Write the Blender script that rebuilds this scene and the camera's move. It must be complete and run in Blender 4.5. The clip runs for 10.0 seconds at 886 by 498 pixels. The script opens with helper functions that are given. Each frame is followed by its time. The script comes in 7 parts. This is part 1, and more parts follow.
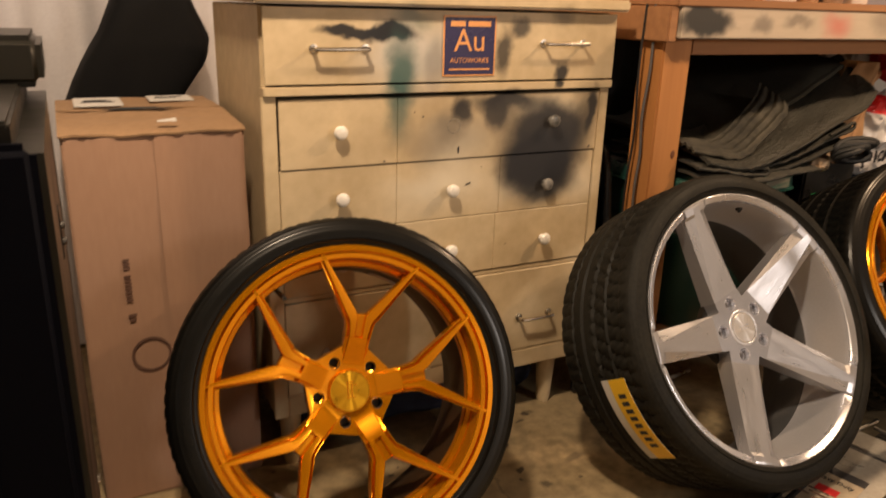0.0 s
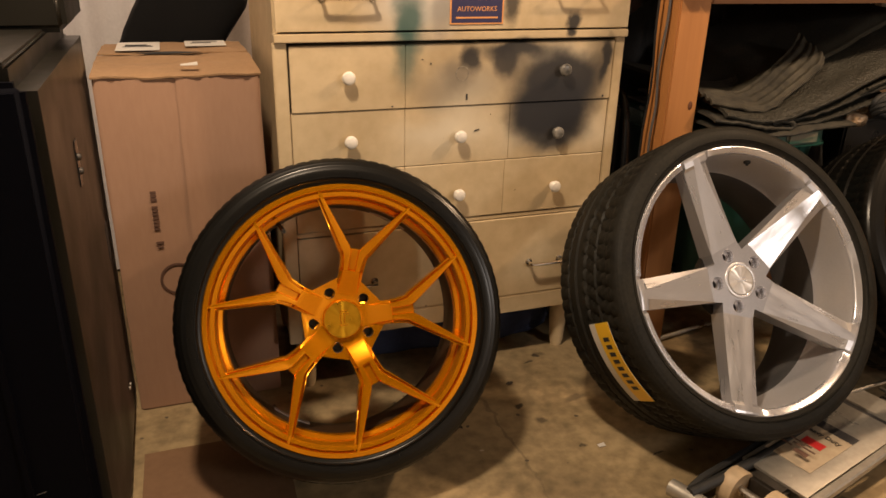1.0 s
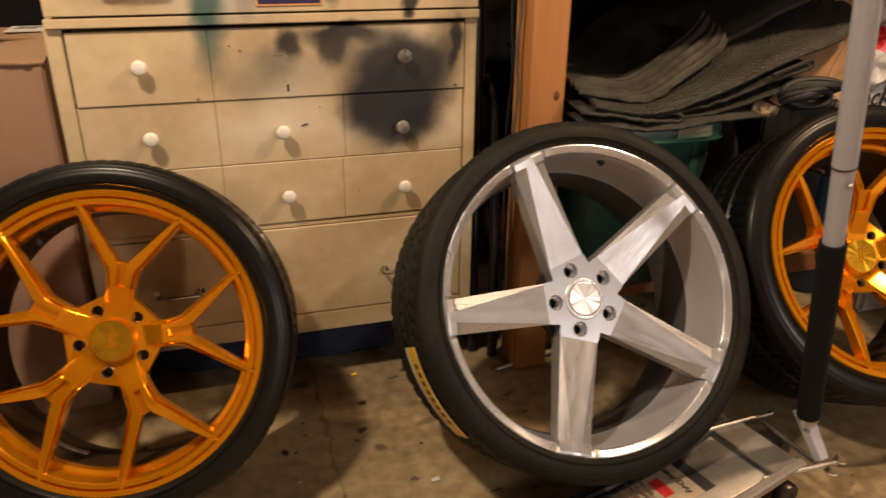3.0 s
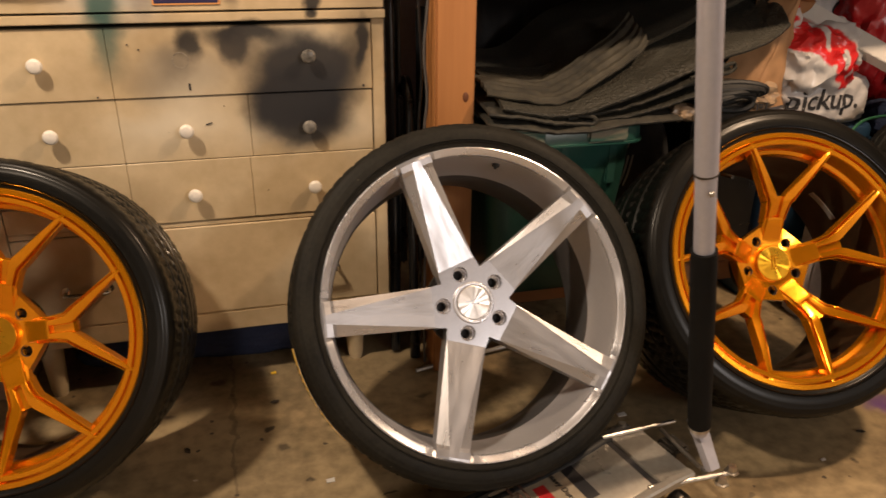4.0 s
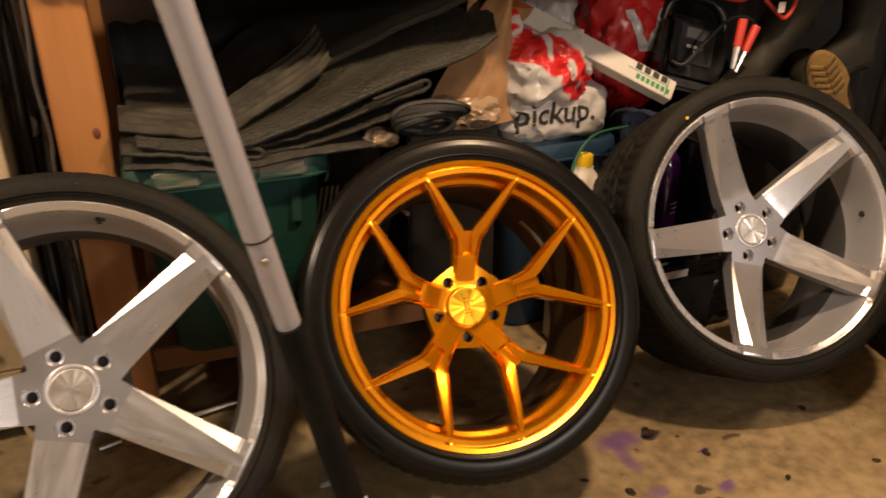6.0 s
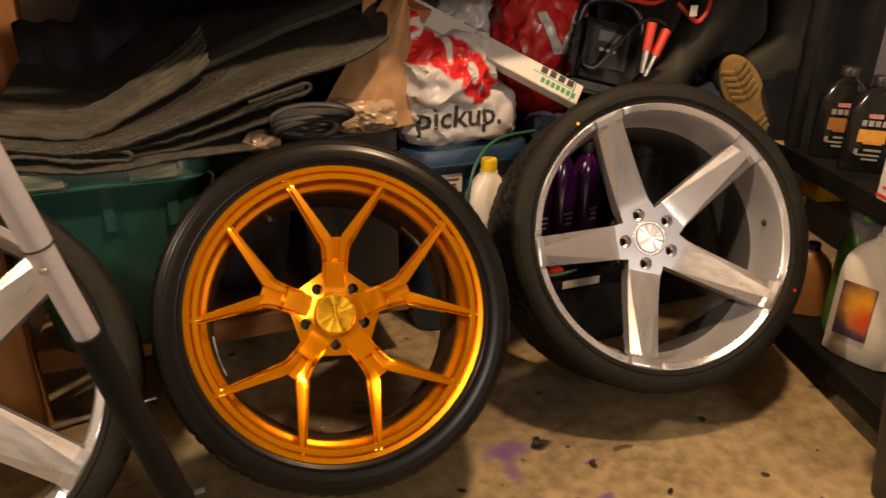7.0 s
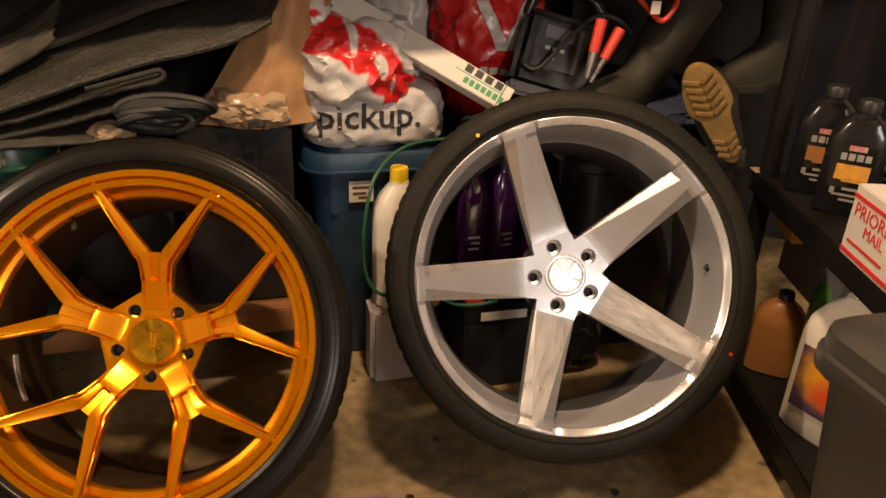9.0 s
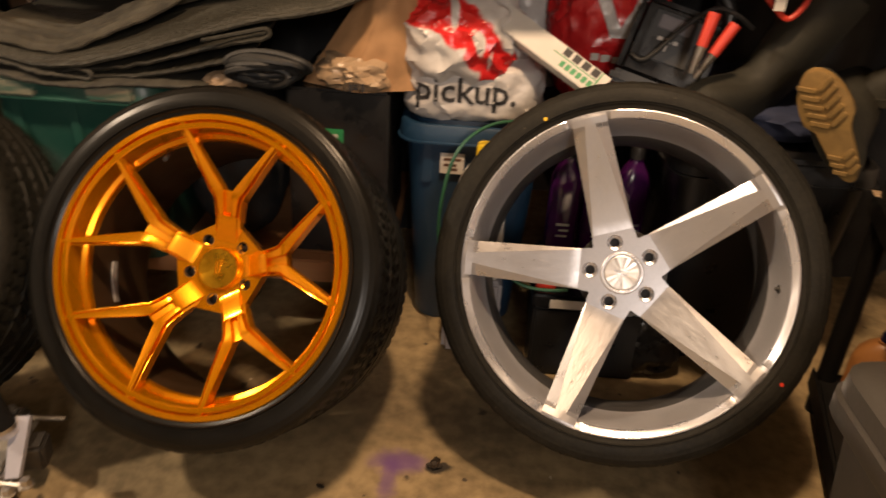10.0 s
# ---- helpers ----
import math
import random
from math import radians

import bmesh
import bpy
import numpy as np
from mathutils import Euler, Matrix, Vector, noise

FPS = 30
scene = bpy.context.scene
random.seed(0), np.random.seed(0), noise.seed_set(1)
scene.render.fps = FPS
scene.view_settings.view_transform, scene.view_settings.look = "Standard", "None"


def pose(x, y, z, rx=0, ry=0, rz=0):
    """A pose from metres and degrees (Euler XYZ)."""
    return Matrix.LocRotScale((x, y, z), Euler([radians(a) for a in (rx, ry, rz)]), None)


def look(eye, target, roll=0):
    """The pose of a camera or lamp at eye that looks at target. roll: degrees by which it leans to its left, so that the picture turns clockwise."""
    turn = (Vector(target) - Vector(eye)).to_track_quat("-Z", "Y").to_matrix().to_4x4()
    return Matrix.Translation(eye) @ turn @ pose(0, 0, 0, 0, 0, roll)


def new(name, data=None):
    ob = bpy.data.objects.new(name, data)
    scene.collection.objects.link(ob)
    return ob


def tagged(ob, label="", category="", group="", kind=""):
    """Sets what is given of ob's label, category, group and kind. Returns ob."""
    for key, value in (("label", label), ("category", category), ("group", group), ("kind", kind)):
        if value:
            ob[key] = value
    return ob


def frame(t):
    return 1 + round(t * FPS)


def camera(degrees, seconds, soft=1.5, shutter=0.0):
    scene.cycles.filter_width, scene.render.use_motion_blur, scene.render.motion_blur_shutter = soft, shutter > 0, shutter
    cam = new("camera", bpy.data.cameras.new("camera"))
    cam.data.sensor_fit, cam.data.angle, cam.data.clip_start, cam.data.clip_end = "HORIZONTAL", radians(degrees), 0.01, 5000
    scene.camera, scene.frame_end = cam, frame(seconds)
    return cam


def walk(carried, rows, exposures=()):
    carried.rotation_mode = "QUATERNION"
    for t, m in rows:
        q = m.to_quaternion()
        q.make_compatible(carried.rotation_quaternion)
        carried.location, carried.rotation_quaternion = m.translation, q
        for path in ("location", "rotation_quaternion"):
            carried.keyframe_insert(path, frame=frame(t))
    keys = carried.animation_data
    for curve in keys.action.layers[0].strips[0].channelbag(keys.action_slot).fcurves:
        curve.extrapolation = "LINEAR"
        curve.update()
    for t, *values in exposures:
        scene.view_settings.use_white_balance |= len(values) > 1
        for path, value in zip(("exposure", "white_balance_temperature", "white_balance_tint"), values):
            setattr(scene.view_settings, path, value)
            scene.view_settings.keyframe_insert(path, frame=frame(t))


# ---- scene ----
cam = camera(61.5, 10.0, shutter=0.5)
PATH = [
    (0, (-0.72, 0.467, 1.05), (0.146, 2.156, 0.421), 1.7),
    (0.5, (-0.67, 0.366, 1.043), (0.042, 2.09, 0.322), 1.9),
    (1, (-0.578, 0.317, 1.066), (0.057, 2.055, 0.305), 1.4),
    (1.5, (-0.449, 0.287, 1.073), (0.051, 2.077, 0.335), 1.6),
    (2, (-0.331, 0.254, 1.062), (0.089, 2.06, 0.311), 1.3),
    (2.5, (-0.215, 0.281, 1.055), (0.229, 2.065, 0.267), 0.3),
    (3, (-0.073, 0.36, 1.059), (0.451, 2.111, 0.247), 0.5),
    (4.5, (0.282, 0.268, 1.071), (0.734, 2.035, 0.249), 0.7),
    (5, (0.406, 0.256, 1.073), (0.898, 2.012, 0.253), -0.2),
    (5.5, (0.564, 0.315, 1.071), (1.178, 2.033, 0.251), -0.3),
    (6, (0.722, 0.38, 1.075), (1.409, 2.069, 0.253), 0.2),
    (7.5, (1.073, 0.268, 1.086), (1.702, 1.973, 0.251), 0.8),
    (8, (1.153, 0.261, 1.072), (1.741, 1.976, 0.227), 1.2),
    (8.5, (1.285, 0.34, 1.057), (1.833, 2.064, 0.203), 1.8),
    (9, (1.423, 0.421, 1.067), (1.899, 2.158, 0.198), 2.4),
    (9.5, (1.563, 0.384, 1.07), (1.829, 2.156, 0.18), 2.5),
    (10, (1.679, 0.358, 1.08), (1.64, 2.125, 0.145), 3.6),
]
walk(cam, [(t, look(eye, target, roll)) for t, eye, target, roll in PATH], [(0, 0.04, 6500, 10), (3.0, 0.05, 6350, 10), (4.5, 0.06, 6080, 10), (5.5, 0.09, 6200, 10), (6.0, 0.11, 6520, 10), (7.5, 0.25, 6680, 10), (8.5, 0.24, 6650, 10), (9.5, 0.27, 6550, 10), (10, 0.30, 6550, 10)])

from mathutils.bvhtree import BVHTree

# ---- light ----
world = bpy.data.worlds.new("world")
scene.world = world
world.use_nodes = True
world.node_tree.nodes["Background"].inputs[0].default_value = (1.0, 0.85, 0.7, 1)
world.node_tree.nodes["Background"].inputs[1].default_value = 0.02


def point_lamp(name, at, radius, power, color):
    data = bpy.data.lights.new(name, "POINT")
    data.shadow_soft_size, data.energy, data.color = radius, power, color
    ob = new(name, data)
    ob.location = at
    return ob


point_lamp("ceiling_bulb_light", (1.75, 1.10, 2.22), 0.07, 118, (1.0, 0.675, 0.405))
point_lamp("second_bulb_light", (-0.65, 1.12, 2.22), 0.07, 140, (1.0, 0.765, 0.535))
# Unseen fill lamp added behind the camera to brighten the fronts.
point_lamp("rear_fill_light", (2.30, -2.60, 2.10), 0.30, 140, (1.0, 0.88, 0.78))


# ---- materials ----
def mat(name, color, rough=0.6, metal=0.0, second=None, grain=60.0, patch=4.0, mix=0.35, bump=0.15, bump_scale=None, coat=0.0, aniso=0.0, spread=0.12, stretch=(1, 1, 1), sheen=0.0, bump_dist=0.002, spec=0.5, low=0.36, high=0.64):
    """A surface with two scales of colour change, roughness change and relief, in metres."""
    m = bpy.data.materials.new(name)
    m.use_nodes = True
    nt = m.node_tree
    nodes, link = nt.nodes, nt.links.new
    bsdf = nodes["Principled BSDF"]
    coord = nodes.new("ShaderNodeTexCoord")
    mapping = nodes.new("ShaderNodeMapping")
    mapping.inputs["Scale"].default_value = stretch
    link(coord.outputs["Object"], mapping.inputs[0])
    big, fine = nodes.new("ShaderNodeTexNoise"), nodes.new("ShaderNodeTexNoise")
    big.inputs["Scale"].default_value, fine.inputs["Scale"].default_value = patch, grain
    big.inputs["Detail"].default_value, fine.inputs["Detail"].default_value = 4, 6
    link(mapping.outputs[0], big.inputs["Vector"])
    link(mapping.outputs[0], fine.inputs["Vector"])
    both = nodes.new("ShaderNodeMix")
    both.inputs[0].default_value = 0.5
    link(big.outputs["Fac"], both.inputs[2])
    link(fine.outputs["Fac"], both.inputs[3])
    ramp = nodes.new("ShaderNodeMapRange")
    ramp.inputs[1].default_value, ramp.inputs[2].default_value = low, high
    ramp.inputs[3].default_value, ramp.inputs[4].default_value = 0.0, mix
    link(both.outputs[0], ramp.inputs[0])
    col = nodes.new("ShaderNodeMix")
    col.data_type = "RGBA"
    col.inputs[6].default_value = (*color, 1)
    col.inputs[7].default_value = (*(second or [c * 0.45 for c in color]), 1)
    link(ramp.outputs[0], col.inputs[0])
    link(col.outputs[2], bsdf.inputs["Base Color"])
    rr = nodes.new("ShaderNodeMapRange")
    rr.inputs[1].default_value, rr.inputs[2].default_value = 0.3, 0.7
    rr.inputs[3].default_value, rr.inputs[4].default_value = max(0.02, rough - spread), min(1, rough + spread)
    link(big.outputs["Fac"], rr.inputs[0])
    link(rr.outputs[0], bsdf.inputs["Roughness"])
    bsdf.inputs["Metallic"].default_value = metal
    bsdf.inputs["Specular IOR Level"].default_value = spec
    bsdf.inputs["Coat Weight"].default_value = coat
    bsdf.inputs["Coat Roughness"].default_value = 0.08
    bsdf.inputs["Anisotropic"].default_value = aniso
    bsdf.inputs["Sheen Weight"].default_value = sheen
    if bump:
        bp = nodes.new("ShaderNodeBump")
        bp.inputs["Strength"].default_value, bp.inputs["Distance"].default_value = bump, bump_dist
        if bump_scale:
            rel = nodes.new("ShaderNodeTexNoise")
            rel.inputs["Scale"].default_value, rel.inputs["Detail"].default_value = bump_scale, 4
            link(mapping.outputs[0], rel.inputs["Vector"])
            link(rel.outputs["Fac"], bp.inputs["Height"])
        else:
            link(fine.outputs["Fac"], bp.inputs["Height"])
        link(bp.outputs[0], bsdf.inputs["Normal"])
    return m


def stained(m, spots, warp=0.03, warp_scale=14.0):
    """Lay soft-edged paint spots over a material: (x, z, half width, half height, colour, strength, softness), metres in the thing's own frame."""
    nt = m.node_tree
    nodes, link = nt.nodes, nt.links.new
    bsdf = nodes["Principled BSDF"]
    source = bsdf.inputs["Base Color"].links[0].from_socket
    coord = nodes.new("ShaderNodeTexCoord")
    wob = nodes.new("ShaderNodeTexNoise")
    wob.inputs["Scale"].default_value, wob.inputs["Detail"].default_value = warp_scale, 5
    link(coord.outputs["Object"], wob.inputs["Vector"])
    shift = nodes.new("ShaderNodeVectorMath")
    shift.operation = "MULTIPLY_ADD"
    shift.inputs[1].default_value = (warp * 2,) * 3
    link(wob.outputs["Color"], shift.inputs[0])
    link(coord.outputs["Object"], shift.inputs[2])
    for a, b, w, h, color, strength, soft, axes in spots:
        off = nodes.new("ShaderNodeVectorMath")
        off.operation = "SUBTRACT"
        place = (a, 0, b) if axes == "xz" else (a, b, 0)
        off.inputs[1].default_value = [p + warp for p in place]
        link(shift.outputs[0], off.inputs[0])
        size = nodes.new("ShaderNodeVectorMath")
        size.operation = "MULTIPLY"
        size.inputs[1].default_value = (1 / w, 0, 1 / h) if axes == "xz" else (1 / w, 1 / h, 0)
        link(off.outputs[0], size.inputs[0])
        length = nodes.new("ShaderNodeVectorMath")
        length.operation = "LENGTH"
        link(size.outputs[0], length.inputs[0])
        fade = nodes.new("ShaderNodeMapRange")
        fade.interpolation_type = "SMOOTHSTEP"
        fade.inputs[1].default_value, fade.inputs[2].default_value = max(0.0, 1 - soft), 1 + soft
        fade.inputs[3].default_value, fade.inputs[4].default_value = strength, 0.0
        link(length.outputs["Value"], fade.inputs[0])
        over = nodes.new("ShaderNodeMix")
        over.data_type = "RGBA"
        over.inputs[7].default_value = (*color, 1)
        link(fade.outputs[0], over.inputs[0])
        link(source, over.inputs[6])
        source = over.outputs[2]
    link(source, bsdf.inputs["Base Color"])
    return m


def specked(m, scale, color, size, share):
    """Scatter small uneven specks of dirt over a material; share: how many cells hold one."""
    nt = m.node_tree
    nodes, link = nt.nodes, nt.links.new
    bsdf = nodes["Principled BSDF"]
    source = bsdf.inputs["Base Color"].links[0].from_socket
    coord = nodes.new("ShaderNodeTexCoord")
    wob = nodes.new("ShaderNodeTexNoise")
    wob.inputs["Scale"].default_value, wob.inputs["Detail"].default_value = scale * 3.0, 3
    link(coord.outputs["Object"], wob.inputs["Vector"])
    shift = nodes.new("ShaderNodeVectorMath")
    shift.operation = "MULTIPLY_ADD"
    shift.inputs[1].default_value = (0.35 / scale,) * 3
    link(wob.outputs["Color"], shift.inputs[0])
    link(coord.outputs["Object"], shift.inputs[2])
    cell = nodes.new("ShaderNodeTexVoronoi")
    cell.inputs["Scale"].default_value = scale
    link(shift.outputs[0], cell.inputs["Vector"])
    near = nodes.new("ShaderNodeMapRange")
    near.inputs[1].default_value, near.inputs[2].default_value = size * 0.6, size
    near.inputs[3].default_value, near.inputs[4].default_value = 1.0, 0.0
    link(cell.outputs["Distance"], near.inputs[0])
    split = nodes.new("ShaderNodeSeparateColor")
    link(cell.outputs["Color"], split.inputs[0])
    pick_cell = nodes.new("ShaderNodeMath")
    pick_cell.operation = "LESS_THAN"
    pick_cell.inputs[1].default_value = share
    link(split.outputs[0], pick_cell.inputs[0])
    both = nodes.new("ShaderNodeMath")
    both.operation = "MULTIPLY"
    link(near.outputs[0], both.inputs[0])
    link(pick_cell.outputs[0], both.inputs[1])
    over = nodes.new("ShaderNodeMix")
    over.data_type = "RGBA"
    over.inputs[7].default_value = (*color, 1)
    link(both.outputs[0], over.inputs[0])
    link(source, over.inputs[6])
    link(over.outputs[2], bsdf.inputs["Base Color"])
    return m


def radial(m):
    """Turned metal: the brushing runs round the part's own axis."""
    nt = m.node_tree
    tan = nt.nodes.new("ShaderNodeTangent")
    tan.direction_type, tan.axis = "RADIAL", "Z"
    nt.links.new(tan.outputs[0], nt.nodes["Principled BSDF"].inputs["Tangent"])
    return m


BLACK, TEAL, WHITE = (0.008, 0.008, 0.010), (0.03, 0.09, 0.08), (0.62, 0.58, 0.52)
NIGHT = (0.019, 0.0185, 0.021)
DRESSER_SPOTS = [
    (-0.058, 0.945, 0.10, 0.065, (0.55, 0.54, 0.52), 0.7, 0.7, "xz"),
    (-0.195, 0.993, 0.065, 0.012, BLACK, 0.98, 0.35, "xz"),
    (-0.115, 0.987, 0.062, 0.021, BLACK, 1.0, 0.3, "xz"),
    (-0.058, 1.02, 0.035, 0.02, TEAL, 0.55, 0.8, "xz"),
    (-0.085, 0.905, 0.035, 0.065, TEAL, 0.9, 0.6, "xz"),
    (-0.088, 0.83, 0.026, 0.06, TEAL, 0.7, 0.7, "xz"),
    (-0.015, 0.93, 0.02, 0.05, BLACK, 0.4, 0.7, "xz"),
    (0.160, 0.95, 0.018, 0.05, BLACK, 0.85, 0.5, "xz"),
    (0.198, 1.004, 0.026, 0.02, BLACK, 0.85, 0.5, "xz"),
    (0.310, 1.025, 0.026, 0.02, BLACK, 0.5, 0.7, "xz"),
    (0.318, 0.908, 0.018, 0.02, BLACK, 0.95, 0.35, "xz"),
    (0.318, 0.885, 0.010, 0.012, BLACK, 0.9, 0.5, "xz"),
    (0.068, 0.824, 0.026, 0.032, BLACK, 0.97, 0.45, "xz"),
    (0.035, 0.790, 0.030, 0.030, BLACK, 0.45, 0.8, "xz"),
    (0.000, 0.755, 0.06, 0.035, (0.10, 0.08, 0.06), 0.45, 0.9, "xz"),
    (0.175, 0.842, 0.075, 0.022, BLACK, 0.97, 0.5, "xz"),
    (0.155, 0.815, 0.030, 0.036, BLACK, 0.98, 0.45, "xz"),
    (0.13, 0.775, 0.09, 0.05, (0.16, 0.13, 0.10), 0.35, 0.9, "xz"),
    (0.255, 0.825, 0.06, 0.035, (0.06, 0.055, 0.05), 0.6, 0.9, "xz"),
    (0.298, 0.768, 0.118, 0.068, NIGHT, 0.97, 0.38, "xz"),
    (0.400, 0.790, 0.035, 0.070, BLACK, 0.55, 0.8, "xz"),
    (0.418, 0.815, 0.013, 0.058, BLACK, 0.9, 0.45, "xz"),
    (0.286, 0.700, 0.120, 0.074, NIGHT, 1.0, 0.34, "xz"),
    (0.290, 0.645, 0.092, 0.055, NIGHT, 0.92, 0.5, "xz"),
]
rng = random.Random(31)
for _ in range(9):
    DRESSER_SPOTS.insert(0, (rng.uniform(-0.05, 0.40), rng.uniform(0.60, 0.86), rng.uniform(0.04, 0.10), rng.uniform(0.02, 0.05), (0.66, 0.60, 0.48), rng.uniform(0.3, 0.6), 0.9, "xz"))
for _ in range(20):
    DRESSER_SPOTS.insert(0, (rng.uniform(-0.36, 0.45), rng.uniform(0.22, 0.98), rng.uniform(0.03, 0.10), rng.uniform(0.02, 0.07), (0.26, 0.18, 0.09), rng.uniform(0.2, 0.48), 0.9, "xz"))
DRESSER_LOCAL = [(a - 0.05, b, w, h, c, s, f, x) for a, b, w, h, c, s, f, x in DRESSER_SPOTS]
M_DRESSER = stained(mat("cream_paint", (0.60, 0.475, 0.30), 0.5, second=(0.44, 0.335, 0.19), grain=35, patch=6, mix=0.7, bump=0.15), DRESSER_LOCAL)
M_KNOB = mat("white_ceramic", (0.78, 0.74, 0.68), 0.25, second=(0.5, 0.46, 0.4), grain=90, patch=30, mix=0.3, bump=0.03)
M_SCAR = mat("grey_scar", (0.34, 0.29, 0.22), 0.6, second=(0.10, 0.09, 0.08), grain=220, patch=60, mix=0.9, bump=0.1)
M_KNOB_SPRAYED = mat("sprayed_ceramic", (0.03, 0.03, 0.03), 0.4, second=(0.4, 0.37, 0.32), grain=60, patch=45, mix=0.55, bump=0.05)
M_CHROME = mat("worn_chrome", (0.75, 0.70, 0.62), 0.22, 1.0, grain=120, patch=20, mix=0.4, bump=0.05)
M_ORANGE = mat("candy_orange", (0.88, 0.325, 0.001), 0.17, 0.76, second=(0.76, 0.262, 0.001), grain=400, patch=6, mix=0.35, bump=0.04, coat=0.2, spread=0.03)
M_GOLD_CAP = radial(mat("spun_gold", (0.95, 0.50, 0.03), 0.30, 1.0, second=(0.80, 0.36, 0.015), grain=300, patch=40, mix=0.3, bump=0.03, aniso=0.3, spread=0.05))
M_SILVER = mat("brushed_aluminium", (0.42, 0.42, 0.45), 0.35, 0.78, second=(0.33, 0.33, 0.355), grain=220, patch=10, mix=0.4, bump=0.08, spread=0.06)
M_SPOKE = mat("brushed_spoke_aluminium", (0.50, 0.50, 0.53), 0.34, 0.76, second=(0.38, 0.38, 0.405), grain=240, patch=70, mix=0.27, bump=0.11, spread=0.08, stretch=(0.035, 1, 1))
M_BARREL = mat("silver_paint_barrel", (0.66, 0.665, 0.72), 0.38, 0.6, second=(0.55, 0.555, 0.60), grain=180, patch=8, mix=0.4, bump=0.05, spread=0.08)
M_LIP = radial(mat("polished_lip", (0.70, 0.715, 0.78), 0.27, 0.75, second=(0.60, 0.61, 0.67), grain=150, patch=12, mix=0.25, bump=0.04, aniso=0.6, spread=0.06))
M_SILVER_CAP = radial(mat("spun_silver", (0.82, 0.78, 0.74), 0.34, 0.9, grain=300, patch=60, mix=0.2, bump=0.05, aniso=0.3, spread=0.05))
# Silver barrel's rear half, its deep shade given as a dark grey.
M_BARREL_SHADE = mat("shaded_inner_barrel", (0.10, 0.10, 0.105), 0.5, 0.4, second=(0.07, 0.07, 0.07), grain=150, patch=9, mix=0.5, bump=0.05)
# Dark brown in place of orange: the shade inside the rim, as colour.
M_BARREL_SHADED = mat("shaded_brown_barrel", (0.050, 0.026, 0.010), 0.5, 0.3, second=(0.030, 0.016, 0.007), grain=150, patch=9, mix=0.6, bump=0.05)
M_TYRE = mat("tyre_rubber", (0.0075, 0.0071, 0.006), 0.6, second=(0.021, 0.0195, 0.0155), spec=0.15, grain=140, patch=9, mix=0.8, bump=0.12, spread=0.12)
M_TYRE_WET = mat("dressed_tyre_rubber", (0.0025, 0.0025, 0.0022), 0.55, second=(0.0055, 0.005, 0.004), spec=0.06, grain=140, patch=11, mix=0.7, bump=0.12, spread=0.1, coat=0.52)
M_TYRE_WET.node_tree.nodes["Principled BSDF"].inputs["Coat Roughness"].default_value = 0.25
M_TYRE_SATIN = mat("satin_tyre_rubber", (0.003, 0.0028, 0.0024), 0.5, second=(0.007, 0.0063, 0.005), spec=0.08, grain=140, patch=11, mix=0.7, bump=0.18, spread=0.12, coat=0.30)
M_TYRE_SATIN.node_tree.nodes["Principled BSDF"].inputs["Coat Roughness"].default_value = 0.25
M_DARKHOLE = mat("dark_lug_seat", (0.05, 0.045, 0.04), 0.4, 0.8, bump=0.05)
M_STEEL = mat("zinc_steel", (0.55, 0.52, 0.48), 0.35, 1.0, grain=150, patch=20, mix=0.5, bump=0.08)
M_RUBBER = mat("black_rubber", (0.02, 0.02, 0.02), 0.6, bump=0.1)
M_LEAD = mat("wheel_weight", (0.55, 0.54, 0.52), 0.45, 0.6, bump=0.1)
M_CARD = mat("cardboard", (0.36, 0.215, 0.14), 0.85, second=(0.29, 0.165, 0.105), grain=90, patch=3, mix=0.5, bump=0.12, stretch=(1, 1, 0.25))
M_CARD_TOP = mat("cardboard_top", (0.33, 0.20, 0.105), 0.85, second=(0.20, 0.118, 0.058), grain=80, patch=4, mix=0.5, bump=0.12)
# Darker brown than the cardboard of the box.
M_CARD_FLOOR = mat("dark_floor_card", (0.20, 0.112, 0.058), 0.85, second=(0.14, 0.076, 0.038), grain=60, patch=5, mix=0.6, bump=0.12)
M_KRAFT = mat("kraft_paper", (0.47, 0.265, 0.125), 0.75, second=(0.33, 0.18, 0.085), grain=50, patch=6, mix=0.5, bump=0.3, bump_scale=25)
M_PAPER = mat("white_paper", (0.60, 0.57, 0.53), 0.6, second=(0.50, 0.47, 0.43), grain=60, patch=8, mix=0.3, bump=0.05)
M_INK = mat("dark_ink", (0.03, 0.028, 0.03), 0.6, bump=0.0)
M_BROWN_INK = mat("brown_ink", (0.12, 0.06, 0.04), 0.8, bump=0.0)
M_RED_INK = mat("red_ink", (0.62, 0.03, 0.03), 0.5, bump=0.0)
M_GREEN_INK = mat("green_ink", (0.03, 0.28, 0.10), 0.5, bump=0.0)
M_NAVY = mat("navy_vinyl", (0.03, 0.025, 0.09), 0.3, bump=0.02)
M_STICKER_EDGE = mat("orange_vinyl", (0.80, 0.36, 0.12), 0.35, bump=0.02)
M_YELLOW = mat("yellow_label", (0.85, 0.52, 0.03), 0.4, second=(0.7, 0.4, 0.02), bump=0.02)
M_WOOD = mat("fir_post", (0.46, 0.20, 0.06), 0.6, second=(0.30, 0.115, 0.03), grain=45, patch=7, mix=0.7, bump=0.15, stretch=(1, 1, 0.06))
M_WOOD_X = mat("pine_board", (0.36, 0.17, 0.07), 0.7, second=(0.22, 0.10, 0.04), grain=45, patch=7, mix=0.7, bump=0.15, stretch=(0.06, 1, 1))
M_KNOT = mat("pine_knot", (0.16, 0.055, 0.02), 0.6, bump=0.1)
